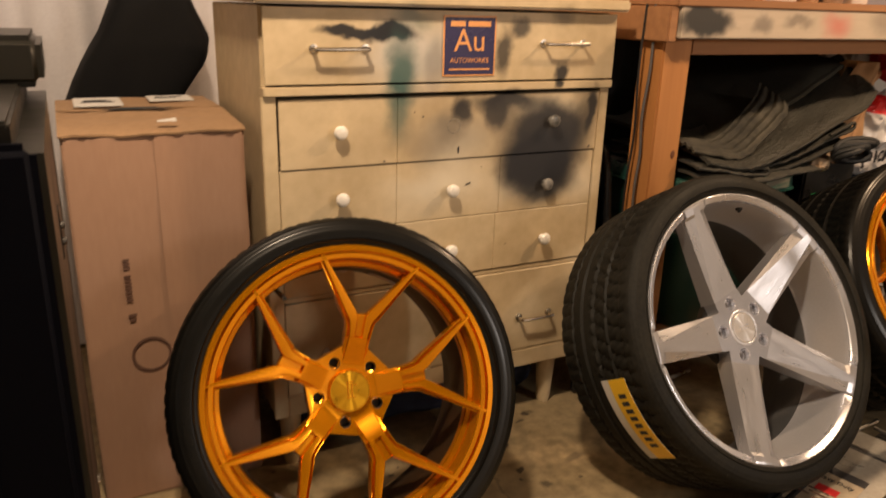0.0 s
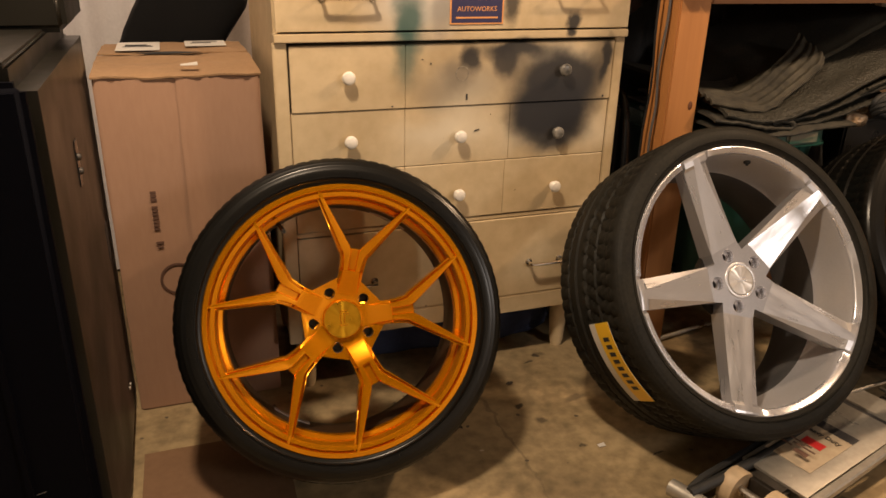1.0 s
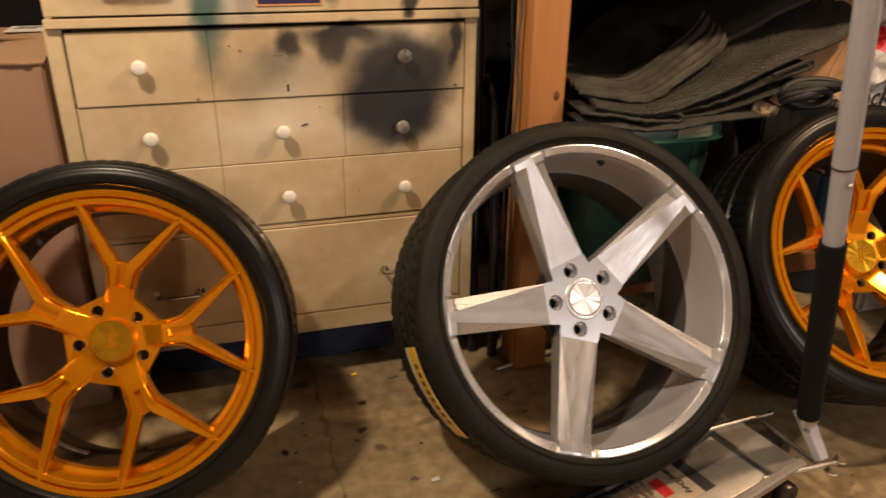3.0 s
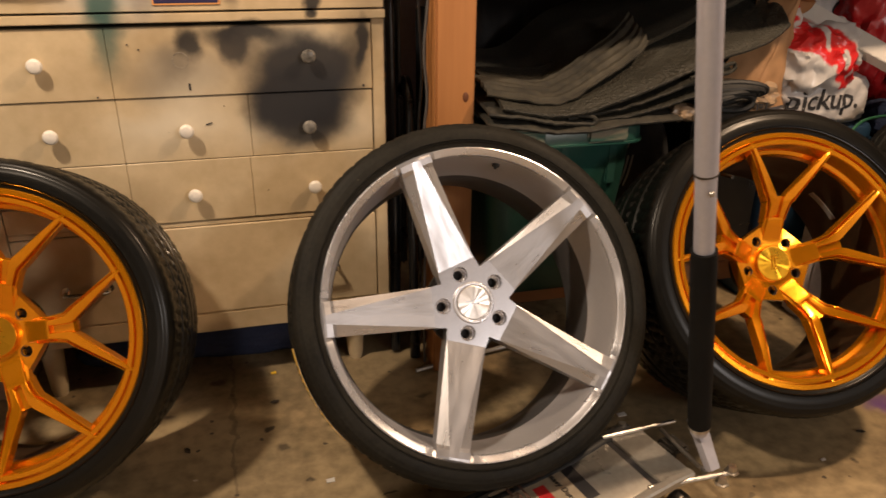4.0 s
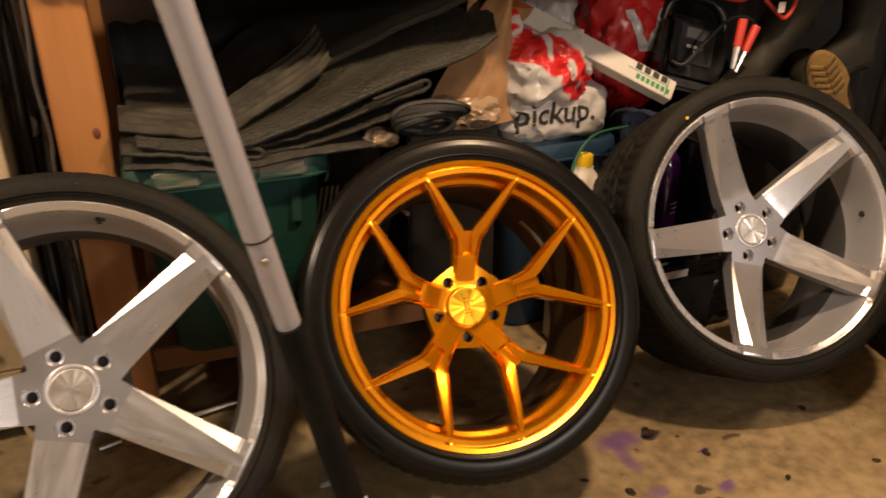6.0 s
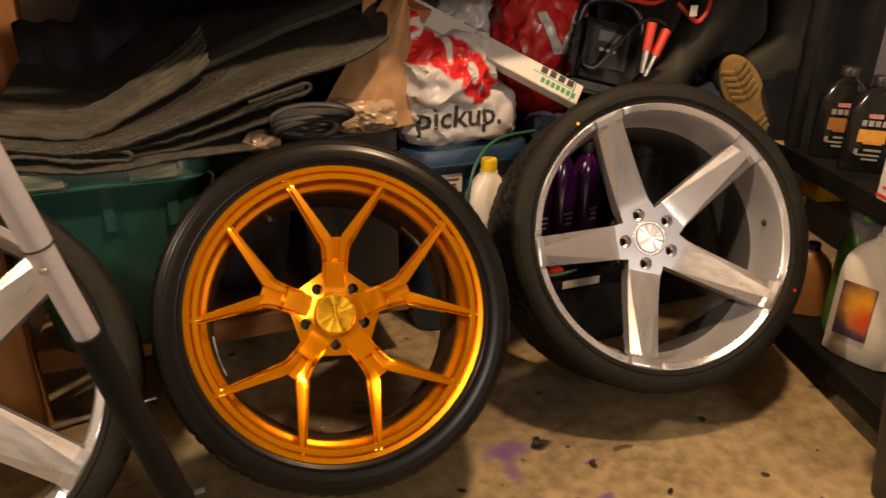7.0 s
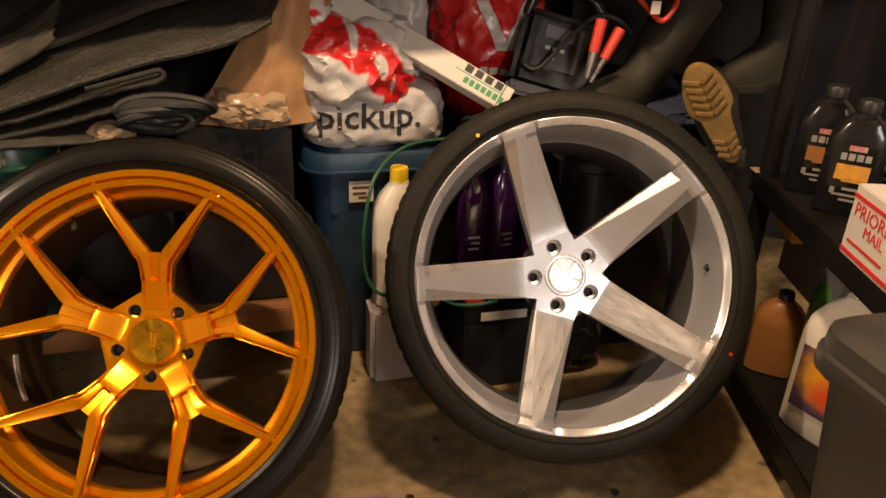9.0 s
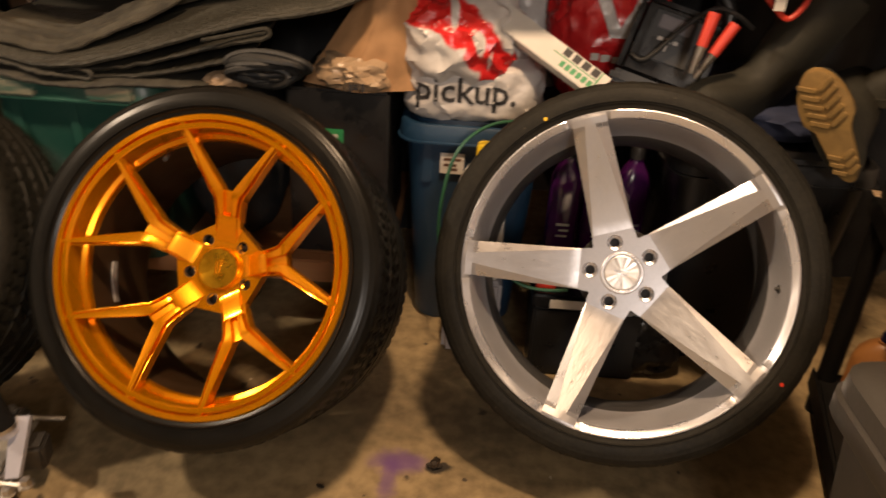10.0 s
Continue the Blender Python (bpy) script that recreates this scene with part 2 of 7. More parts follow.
BEAM_SPOTS = [
    (0.655, 1.02, 0.085, 0.036, (0.02, 0.02, 0.02), 0.97, 0.3, "xz"),
    (0.84, 1.02, 0.03, 0.02, (0.1, 0.09, 0.08), 0.6, 0.6, "xz"),
    (0.97, 1.03, 0.05, 0.014, (0.12, 0.1, 0.08), 0.6, 0.6, "xz"),
    (1.12, 1.02, 0.045, 0.03, (0.55, 0.08, 0.06), 0.6, 0.9, "xz"),
    (1.3, 1.03, 0.05, 0.03, (0.12, 0.1, 0.08), 0.5, 0.7, "xz"),
]
BEAM_LOCAL = [(a - 1.6, b, w, h, c, s, f, x) for a, b, w, h, c, s, f, x in BEAM_SPOTS]
M_BEAM = stained(mat("spattered_board", (0.55, 0.46, 0.36), 0.6, second=(0.4, 0.32, 0.24), grain=50, patch=6, mix=0.6, bump=0.15, stretch=(0.2, 1, 1)), BEAM_LOCAL)
PURPLE = (0.16, 0.07, 0.26)
# One dark tone for small dirt marks and for shade painted on the floor.
DIRT_AND_SHADE = (0.05, 0.035, 0.022)
FLOOR_SPOTS = [
    (1.59, 1.475, 0.05, 0.03, PURPLE, 0.75, 0.5, "xy"),
    (1.575, 1.43, 0.02, 0.05, PURPLE, 0.6, 0.5, "xy"),
    (1.575, 1.307, 0.022, 0.018, PURPLE, 0.6, 0.5, "xy"),
    (1.67, 1.465, 0.025, 0.013, BLACK, 0.9, 0.3, "xy"),
    (1.84, 1.39, 0.02, 0.008, DIRT_AND_SHADE, 0.8, 0.4, "xy"),
    (1.66, 1.28, 0.018, 0.010, DIRT_AND_SHADE, 0.9, 0.3, "xy"),
    (1.68, 1.24, 0.014, 0.008, DIRT_AND_SHADE, 0.8, 0.4, "xy"),
    (1.715, 1.27, 0.022, 0.014, PURPLE, 0.8, 0.4, "xy"),
    (1.75, 1.374, 0.012, 0.008, PURPLE, 0.8, 0.4, "xy"),
    (2.528, 1.478, 0.010, 0.008, (0.6, 0.05, 0.02), 0.9, 0.3, "xy"),
    (0.07, 1.80, 0.004, 0.42, DIRT_AND_SHADE, 0.42, 0.5, "xy"),
    # Five broad soft pools at wheels and dresser: shade put into the floor colour.
    (0.10, 1.70, 0.14, 0.26, DIRT_AND_SHADE, 0.2, 0.7, "xy"),
    (-0.12, 2.0, 0.2, 0.15, DIRT_AND_SHADE, 0.35, 0.8, "xy"),
    (0.45, 1.95, 0.3, 0.18, DIRT_AND_SHADE, 0.3, 0.8, "xy"),
    (1.35, 1.62, 0.35, 0.12, DIRT_AND_SHADE, 0.55, 0.8, "xy"),
    (2.05, 1.62, 0.3, 0.12, DIRT_AND_SHADE, 0.5, 0.8, "xy"),
    (0.30, 1.72, 0.03, 0.012, DIRT_AND_SHADE, 0.6, 0.5, "xy"),
    # Broad soft patch right of the first wheel, darker than the concrete.
    (0.12, 1.42, 0.1, 0.05, DIRT_AND_SHADE, 0.35, 0.8, "xy"),
]
rng = random.Random(5)
for _ in range(34):
    FLOOR_SPOTS.append((rng.uniform(-0.6, 2.5), rng.uniform(0.95, 2.0), rng.uniform(0.004, 0.022), rng.uniform(0.003, 0.012), DIRT_AND_SHADE, rng.uniform(0.5, 0.9), rng.uniform(0.3, 0.6), "xy"))
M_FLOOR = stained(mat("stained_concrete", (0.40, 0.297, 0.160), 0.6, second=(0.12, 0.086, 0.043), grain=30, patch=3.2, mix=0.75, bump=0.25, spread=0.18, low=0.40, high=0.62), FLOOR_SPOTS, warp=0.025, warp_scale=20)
specked(M_FLOOR, 13.0, DIRT_AND_SHADE, 0.17, 0.11)
specked(M_FLOOR, 37.0, (0.07, 0.05, 0.033), 0.22, 0.07)
specked(M_FLOOR, 21.0, (0.50, 0.42, 0.32), 0.10, 0.04)
specked(M_TYRE, 60.0, (0.09, 0.08, 0.06), 0.10, 0.06)
specked(M_TYRE_SATIN, 60.0, (0.09, 0.08, 0.06), 0.09, 0.05)
specked(M_DRESSER, 26.0, (0.10, 0.07, 0.04), 0.07, 0.10)
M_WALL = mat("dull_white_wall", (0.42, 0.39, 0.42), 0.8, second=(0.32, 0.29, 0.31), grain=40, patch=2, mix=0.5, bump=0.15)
# For the three unseen walls: pale so that they bounce light back.
M_WALL_BOUNCE = mat("white_wall", (0.60, 0.56, 0.51), 0.8, second=(0.48, 0.44, 0.39), grain=40, patch=2, mix=0.4, bump=0.1)
# Unseen ceiling, coloured dark so that the wheels reflect less light.
M_CEIL = mat("ceiling_dark", (0.13, 0.105, 0.08), 0.9, bump=0.1)
M_CABINET = mat("dark_olive_plastic", (0.0085, 0.0074, 0.0046), 0.40, spec=0.45, second=(0.0050, 0.0044, 0.0028), grain=200, patch=5, mix=0.5, bump=0.1)
M_SCRATCH = mat("pale_scratch", (0.05, 0.05, 0.055), 0.6, bump=0.0)
M_CABINET_FRONT = mat("navy_black_plastic", (0.0020, 0.0022, 0.0044), 0.6, spec=0.04, second=(0.0016, 0.0018, 0.003), grain=200, patch=4, mix=0.5, bump=0.1)
M_MAT = mat("mat_rubber", (0.015, 0.0145, 0.0115), 0.6, second=(0.040, 0.037, 0.028), grain=110, patch=8, mix=0.5, bump=1.0, bump_scale=90, spec=0.3, bump_dist=0.004)
M_MAT_DUSTY = mat("dusty_mat", (0.044, 0.040, 0.029), 0.7, second=(0.014, 0.013, 0.011), grain=60, patch=14, mix=0.9, bump=0.9, bump_scale=70)
M_OLIVE = mat("olive_canvas", (0.042, 0.036, 0.023), 0.8, second=(0.013, 0.0118, 0.009), grain=60, patch=16, mix=0.9, bump=0.9, bump_scale=70)
M_MAT_STUDDED = mat("studded_mat", (0.020, 0.0193, 0.0155), 0.5, second=(0.050, 0.047, 0.036), grain=90, patch=7, mix=0.6, bump=1.0, bump_scale=130, spec=0.35, bump_dist=0.006)
M_RUG = mat("black_rug", (0.024, 0.023, 0.0195), 0.9, second=(0.066, 0.061, 0.047), spec=0.1, grain=220, patch=6, mix=0.7, bump=0.5, bump_scale=260)
M_GREEN_TOTE = mat("green_tote_plastic", (0.013, 0.064, 0.050), 0.38, second=(0.040, 0.085, 0.068), grain=120, patch=9, mix=0.35, bump=0.08)
M_BLUE_TOTE = mat("blue_tote_plastic", (0.012, 0.040, 0.085), 0.42, second=(0.008, 0.028, 0.06), grain=120, patch=6, mix=0.5, bump=0.08)
M_BAG = mat("black_bag_fabric", (0.005, 0.005, 0.0055), 0.8, spec=0.12, second=(0.009, 0.009, 0.010), grain=200, patch=8, mix=0.6, bump=0.2, bump_scale=180)
M_CORD = mat("grey_cord", (0.10, 0.09, 0.085), 0.5, bump=0.05)
M_NYLON = mat("black_nylon", (0.012, 0.012, 0.013), 0.7, second=(0.022, 0.022, 0.024), grain=250, patch=10, mix=0.6, bump=0.3, bump_scale=220)
M_JACK = mat("cast_alloy", (0.42, 0.40, 0.365), 0.42, 0.65, second=(0.27, 0.25, 0.215), grain=80, patch=9, mix=0.6, bump=0.12, spread=0.15)
M_JACK_DARK = mat("greasy_steel", (0.10, 0.09, 0.08), 0.4, 0.8, grain=80, patch=20, mix=0.6, bump=0.15)
M_POLE = mat("satin_tube", (0.46, 0.46, 0.53), 0.40, 0.3, second=(0.36, 0.36, 0.41), grain=120, patch=9, mix=0.4, bump=0.05)
M_FOAM = mat("black_foam_grip", (0.006, 0.006, 0.006), 0.85, spec=0.2, bump=0.3, bump_scale=250)
M_POLY_WHITE = mat("white_poly_bag", (0.58, 0.555, 0.545), 0.35, second=(0.42, 0.40, 0.39), grain=40, patch=12, mix=0.4, bump=0.35, bump_scale=30, bump_dist=0.006)
M_POLY_RED = mat("red_poly_bag", (0.60, 0.022, 0.025), 0.3, second=(0.4, 0.012, 0.015), grain=40, patch=12, mix=0.5, bump=0.35, bump_scale=30, bump_dist=0.006)
M_POLY_CLEAR = mat("tan_poly_wrap", (0.42, 0.30, 0.19), 0.3, second=(0.3, 0.2, 0.12), grain=50, patch=20, mix=0.5, bump=0.6, bump_scale=40, bump_dist=0.006)
M_WHITE_PLASTIC = mat("white_bottle_plastic", (0.74, 0.70, 0.64), 0.35, second=(0.62, 0.57, 0.5), grain=60, patch=10, mix=0.3, bump=0.03)
M_YELLOW_CAP = mat("yellow_cap", (0.80, 0.55, 0.02), 0.4, bump=0.03)
M_PURPLE_BOTTLE = mat("purple_bottle", (0.055, 0.006, 0.065), 0.15, second=(0.025, 0.004, 0.05), grain=60, patch=20, mix=0.6, bump=0.02, coat=0.5)
M_BLACK_PLASTIC = mat("black_plastic", (0.014, 0.014, 0.015), 0.35, second=(0.022, 0.021, 0.02), grain=120, patch=15, mix=0.5, bump=0.06)
M_GLOSS_BLACK = mat("gloss_black_plastic", (0.010, 0.010, 0.011), 0.2, grain=120, patch=15, mix=0.5, bump=0.03)
M_SHELF = mat("shelf_plastic", (0.006, 0.0058, 0.0055), 0.5, spec=0.18, second=(0.012, 0.011, 0.010), grain=90, patch=10, mix=0.5, bump=0.12)
M_GREY_BIN = mat("charcoal_bin_plastic", (0.036, 0.033, 0.029), 0.55, second=(0.024, 0.022, 0.019), grain=160, patch=5, mix=0.5, bump=0.12)
M_BOOT = mat("boot_rubber", (0.029, 0.027, 0.020), 0.7, spec=0.3, second=(0.017, 0.016, 0.012), grain=90, patch=9, mix=0.6, bump=0.1)
M_SOLE = mat("tan_sole_rubber", (0.24, 0.145, 0.042), 0.7, second=(0.13, 0.078, 0.024), grain=80, patch=25, mix=0.6, bump=0.15)
M_RED_GRIP = mat("red_clamp_grip", (0.55, 0.040, 0.020), 0.4, second=(0.36, 0.022, 0.012), bump=0.05)
M_BLUE_CLOTH = mat("blue_cloth", (0.02, 0.03, 0.075), 0.85, second=(0.012, 0.016, 0.04), grain=150, patch=15, mix=0.6, bump=0.3, bump_scale=120)
# Black jacket cloth, also the dark of sheets that stand for shade.
M_CLOTH_SHADE = mat("cloth_shade", (0.024, 0.0233, 0.024), 0.9, second=(0.015, 0.0147, 0.0155), grain=150, patch=12, mix=0.6, bump=0.3, bump_scale=120)
M_WHITE_CLOTH = mat("white_cloth", (0.58, 0.55, 0.56), 0.85, second=(0.42, 0.39, 0.40), grain=120, patch=6, mix=0.4, bump=0.25, bump_scale=60)
M_GREEN_CABLE = mat("green_cable", (0.02, 0.10, 0.05), 0.45, bump=0.05)
M_GREEN_PLASTIC = mat("green_bottle_plastic", (0.10, 0.26, 0.05), 0.25, second=(0.07, 0.18, 0.035), bump=0.03)
M_ORANGE_PLASTIC = mat("orange_jug_plastic", (0.34, 0.15, 0.045), 0.45, second=(0.20, 0.085, 0.03), bump=0.04)
M_GREY_BOX = mat("grey_carton", (0.20, 0.19, 0.21), 0.6, second=(0.14, 0.13, 0.15), bump=0.05)
M_AMBER = mat("amber_label", (0.72, 0.33, 0.04), 0.4, second=(0.35, 0.2, 0.06), grain=60, patch=30, mix=0.7, bump=0.02)


# ---- makers ----
def thing(name, at, label, category, group="", kind=""):
    ob = new(name)
    ob.empty_display_size = 0.05
    ob.location = at
    return tagged(ob, label, category, group, kind)


def finish(ob, smooth=40):
    me = ob.data
    if smooth:
        me.polygons.foreach_set("use_smooth", [True] * len(me.polygons))
        me.set_sharp_from_angle(angle=radians(smooth))
    me.update()


def part(name, bm, material, parent=None, label="", local=None, smooth=40, world=False):
    """One bmesh as one mesh object under a thing or a part. world: its points are given in the world's frame."""
    me = bpy.data.meshes.new(name)
    bmesh.ops.recalc_face_normals(bm, faces=bm.faces[:])
    if world and parent is not None:
        top, off = parent, Vector()
        while top is not None:
            off += top.location
            top = top.parent
        bmesh.ops.translate(bm, verts=bm.verts[:], vec=-off)
    bm.to_mesh(me)
    bm.free()
    me.materials.append(material)
    ob = new(name, me)
    finish(ob, smooth)
    if parent is not None:
        ob.parent = parent
    if local is not None:
        ob.matrix_local = local
    if label:
        ob["label"] = label
    return ob


def add_box(bm, x0, x1, y0, y1, z0, z1, bevel=0.003, seg=2, m=None):
    r = bmesh.ops.create_cube(bm, size=1)
    vs = r["verts"]
    for v in vs:
        v.co = Vector((x0 + (v.co.x + 0.5) * (x1 - x0), y0 + (v.co.y + 0.5) * (y1 - y0), z0 + (v.co.z + 0.5) * (z1 - z0)))
    if m is not None:
        bmesh.ops.transform(bm, matrix=m, verts=vs)
    if bevel:
        es = list({e for v in vs for e in v.link_edges})
        bmesh.ops.bevel(bm, geom=es, offset=bevel, segments=seg, affect="EDGES", clamp_overlap=True)
    return bm


def box(*a, **k):
    return add_box(bmesh.new(), *a, **k)


def add_lathe(bm, profile, n=48, m=None, close=False):
    """Turn a profile of (radius, height) round Z."""
    rings = []
    for r, z in profile:
        if r < 1e-6:
            rings.append([bm.verts.new((0, 0, z))])
        else:
            rings.append([bm.verts.new((r * math.cos(2 * math.pi * i / n), r * math.sin(2 * math.pi * i / n), z)) for i in range(n)])
    pairs = list(zip(rings, rings[1:])) + ([(rings[-1], rings[0])] if close else [])
    for a, b in pairs:
        for i in range(n):
            j = (i + 1) % n
            if len(a) == 1 and len(b) == 1:
                continue
            if len(a) == 1:
                bm.faces.new((a[0], b[j], b[i]))
            elif len(b) == 1:
                bm.faces.new((a[i], a[j], b[0]))
            else:
                bm.faces.new((a[i], a[j], b[j], b[i]))
    if m is not None:
        bmesh.ops.transform(bm, matrix=m, verts=[v for r in rings for v in r])
    return bm


def lathe(*a, **k):
    return add_lathe(bmesh.new(), *a, **k)


def smooth_path(points, steps=6):
    pts = [Vector(p) for p in points]
    out = []
    for i in range(len(pts) - 1):
        p0, p1, p2, p3 = pts[max(i - 1, 0)], pts[i], pts[i + 1], pts[min(i + 2, len(pts) - 1)]
        for s in range(steps):
            t = s / steps
            out.append(0.5 * (2 * p1 + (p2 - p0) * t + (2 * p0 - 5 * p1 + 4 * p2 - p3) * t * t + (3 * p1 - p0 - 3 * p2 + p3) * t ** 3))
    return out + [pts[-1]]


def add_loft(bm, rings, cap=True):
    vs = [[bm.verts.new(p) for p in ring] for ring in rings]
    n = len(vs[0])
    for a, b in zip(vs, vs[1:]):
        for i in range(n):
            bm.faces.new((a[i], a[(i + 1) % n], b[(i + 1) % n], b[i]))
    if cap:
        bm.faces.new(vs[0][::-1])
        bm.faces.new(vs[-1])
    return bm


def add_tube(bm, points, radius, n=10, steps=6, radii=None):
    path = smooth_path(points, steps) if steps > 1 else [Vector(p) for p in points]
    rings, side = [], None
    for i, p in enumerate(path):
        way = (path[min(i + 1, len(path) - 1)] - path[max(i - 1, 0)]).normalized()
        if side is None:
            side = way.orthogonal().normalized()
        side = (side - way * side.dot(way)).normalized()
        up = way.cross(side)
        r = radius if radii is None else radii[0] + (radii[1] - radii[0]) * i / (len(path) - 1)
        rings.append([p + r * (math.cos(a) * side + math.sin(a) * up) for a in (2 * math.pi * k / n for k in range(n))])
    return add_loft(bm, rings)


def tube(*a, **k):
    return add_tube(bmesh.new(), *a, **k)


def add_sheet(bm, place, nu, nv, thick=0.004):
    """A sheet of real thickness over place(u, v), u and v from 0 to 1."""
    grid = [[Vector(place(i / nu, j / nv)) for j in range(nv + 1)] for i in range(nu + 1)]
    top, low = [], []
    for i in range(nu + 1):
        a, b = [], []
        for j in range(nv + 1):
            du = grid[min(i + 1, nu)][j] - grid[max(i - 1, 0)][j]
            dv = grid[i][min(j + 1, nv)] - grid[i][max(j - 1, 0)]
            nrm = du.cross(dv).normalized()
            a.append(bm.verts.new(grid[i][j]))
            b.append(bm.verts.new(grid[i][j] - nrm * thick))
        top.append(a)
        low.append(b)
    for i in range(nu):
        for j in range(nv):
            bm.faces.new((top[i][j], top[i + 1][j], top[i + 1][j + 1], top[i][j + 1]))
            bm.faces.new((low[i][j], low[i][j + 1], low[i + 1][j + 1], low[i + 1][j]))
    for i in range(nu):
        bm.faces.new((top[i][0], low[i][0], low[i + 1][0], top[i + 1][0]))
        bm.faces.new((top[i][nv], top[i + 1][nv], low[i + 1][nv], low[i][nv]))
    for j in range(nv):
        bm.faces.new((top[0][j], top[0][j + 1], low[0][j + 1], low[0][j]))
        bm.faces.new((top[nu][j], low[nu][j], low[nu][j + 1], top[nu][j + 1]))
    return bm


def sheet(*a, **k):
    return add_sheet(bmesh.new(), *a, **k)


def crumple(center, size, seed=0, fold=0.12, scale=6.0, level=4, flat=0.0, square=2.6):
    """A stuffed, creased bag or bundle: a rounded block with sharp folds; flat: how far its underside is pressed level."""
    bm = bmesh.new()
    bmesh.ops.create_icosphere(bm, subdivisions=level, radius=1)
    off = Vector((seed * 7.3, seed * 3.1, seed * 5.7))
    for v in bm.verts:
        p = v.co.copy()
        norm = (abs(p.x) ** square + abs(p.y) ** square + abs(p.z) ** square) ** (1 / square)
        p /= norm
        q = Vector((p.x * size[0], p.y * size[1], p.z * size[2]))
        ridge = 1 - abs(noise.noise(q * scale * 4 + off)) * 2
        soft = noise.noise(q * scale + off)
        fine = 1 - abs(noise.noise(q * scale * 10 + off)) * 2
        k = 1 + fold * (0.6 * soft + 0.5 * (ridge - 0.5) + 0.16 * (fine - 0.5))
        q *= k
        if flat and q.z < -size[2] * (1 - flat):
            q.z = -size[2] * (1 - flat)
        v.co = q + Vector(center)
    return bm


def lettering(name, words, size, material, parent, m, label="", depth=0.0004, align="CENTER", squeeze=1.0, bold=0.0):
    """Words in the built-in font as a mesh, written along the X of m, upright along its Y."""
    curve = bpy.data.curves.new(name, "FONT")
    curve.body, curve.size, curve.extrude, curve.align_x, curve.align_y = words, size, depth, align, "CENTER"
    curve.resolution_u = 2
    curve.offset = bold
    tmp = new("letters", curve)
    me = bpy.data.meshes.new_from_object(tmp.evaluated_get(bpy.context.evaluated_depsgraph_get()))
    bpy.data.objects.remove(tmp)
    me.materials.clear()
    me.materials.append(material)
    me.transform(m @ Matrix.Diagonal((squeeze, 1, 1, 1)))
    ob = new(name, me)
    ob.parent = parent
    if label:
        ob["label"] = label
    return ob


def bars(rows, m, depth=0.0006):
    """Unreadable print as plain bars: (x, y, width, height) along the X and Y of m."""
    bm = bmesh.new()
    for x, y, w, h in rows:
        add_box(bm, x - w / 2, x + w / 2, y - h / 2, y + h / 2, -depth, depth, bevel=0, m=m)
    return bm


def drape(ob, cloth, lift=0.002):
    """Lay a flat print on the front of a bag, following its folds."""
    bpy.context.view_layer.update()
    tree = BVHTree.FromPolygons([cloth.matrix_world @ v.co for v in cloth.data.vertices], [p.vertices[:] for p in cloth.data.polygons])
    bm = bmesh.new()
    bm.from_mesh(ob.data)
    bmesh.ops.subdivide_edges(bm, edges=[e for e in bm.edges if e.calc_length() > 0.010], cuts=2, use_grid_fill=True)
    bmesh.ops.triangulate(bm, faces=bm.faces[:])
    mw, back = ob.matrix_world, ob.matrix_world.inverted()
    ys = [(mw @ v.co).y for v in bm.verts]
    front = min(ys)
    for v in bm.verts:
        p = mw @ v.co
        hit = tree.ray_cast(Vector((p.x, front - 0.4, p.z)), Vector((0, 1, 0)))
        if hit[0] is not None:
            v.co = back @ Vector((p.x, hit[0].y - lift + (p.y - front) * 0.3, p.z))
    bm.to_mesh(ob.data)
    bm.free()


def bar_parts(name, rows, m, material, parent, label="", depth=0.0006, world=True):
    """Unreadable print, each bar a part of its own."""
    for row in rows:
        part(name, bars([row], m, depth), material, parent, label, smooth=0, world=world)


def basis(origin, right, up):
    r = Vector(right).normalized()
    n = r.cross(Vector(up)).normalized()
    u = n.cross(r)
    return Matrix((r, u, n)).transposed().to_4x4().copy() if origin is None else Matrix.Translation(origin) @ Matrix((r, u, n)).transposed().to_4x4()


FRONT = basis(None, (1, 0, 0), (0, 0, 1))


def facing(x, y, z):
    """A frame at a place, seen from the front: X to the right, Y up, Z towards the viewer."""
    return Matrix.Translation((x, y, z)) @ FRONT


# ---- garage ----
floor = tagged(part("floor", box(-3.2, 4.6, -4.2, 3.05, -0.1, 0.0, bevel=0), M_FLOOR, smooth=0), "stained tan concrete garage floor with paint spots and painted-in shade", "floor", kind="structure")
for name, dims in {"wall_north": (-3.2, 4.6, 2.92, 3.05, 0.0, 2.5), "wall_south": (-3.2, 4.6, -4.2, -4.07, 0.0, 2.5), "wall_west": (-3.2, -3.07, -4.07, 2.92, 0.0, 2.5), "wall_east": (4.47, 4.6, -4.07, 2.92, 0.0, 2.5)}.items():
    tagged(part(name, box(*dims, bevel=0), M_WALL if name == "wall_north" else M_WALL_BOUNCE, smooth=0), "dull white garage wall", "wall", kind="structure")
tagged(part("ceiling", box(-3.2, 4.6, -4.2, 3.05, 2.5, 2.6, bevel=0), M_CEIL, smooth=0), "unseen garage ceiling coloured dark to dim reflections", "ceiling", kind="structure")


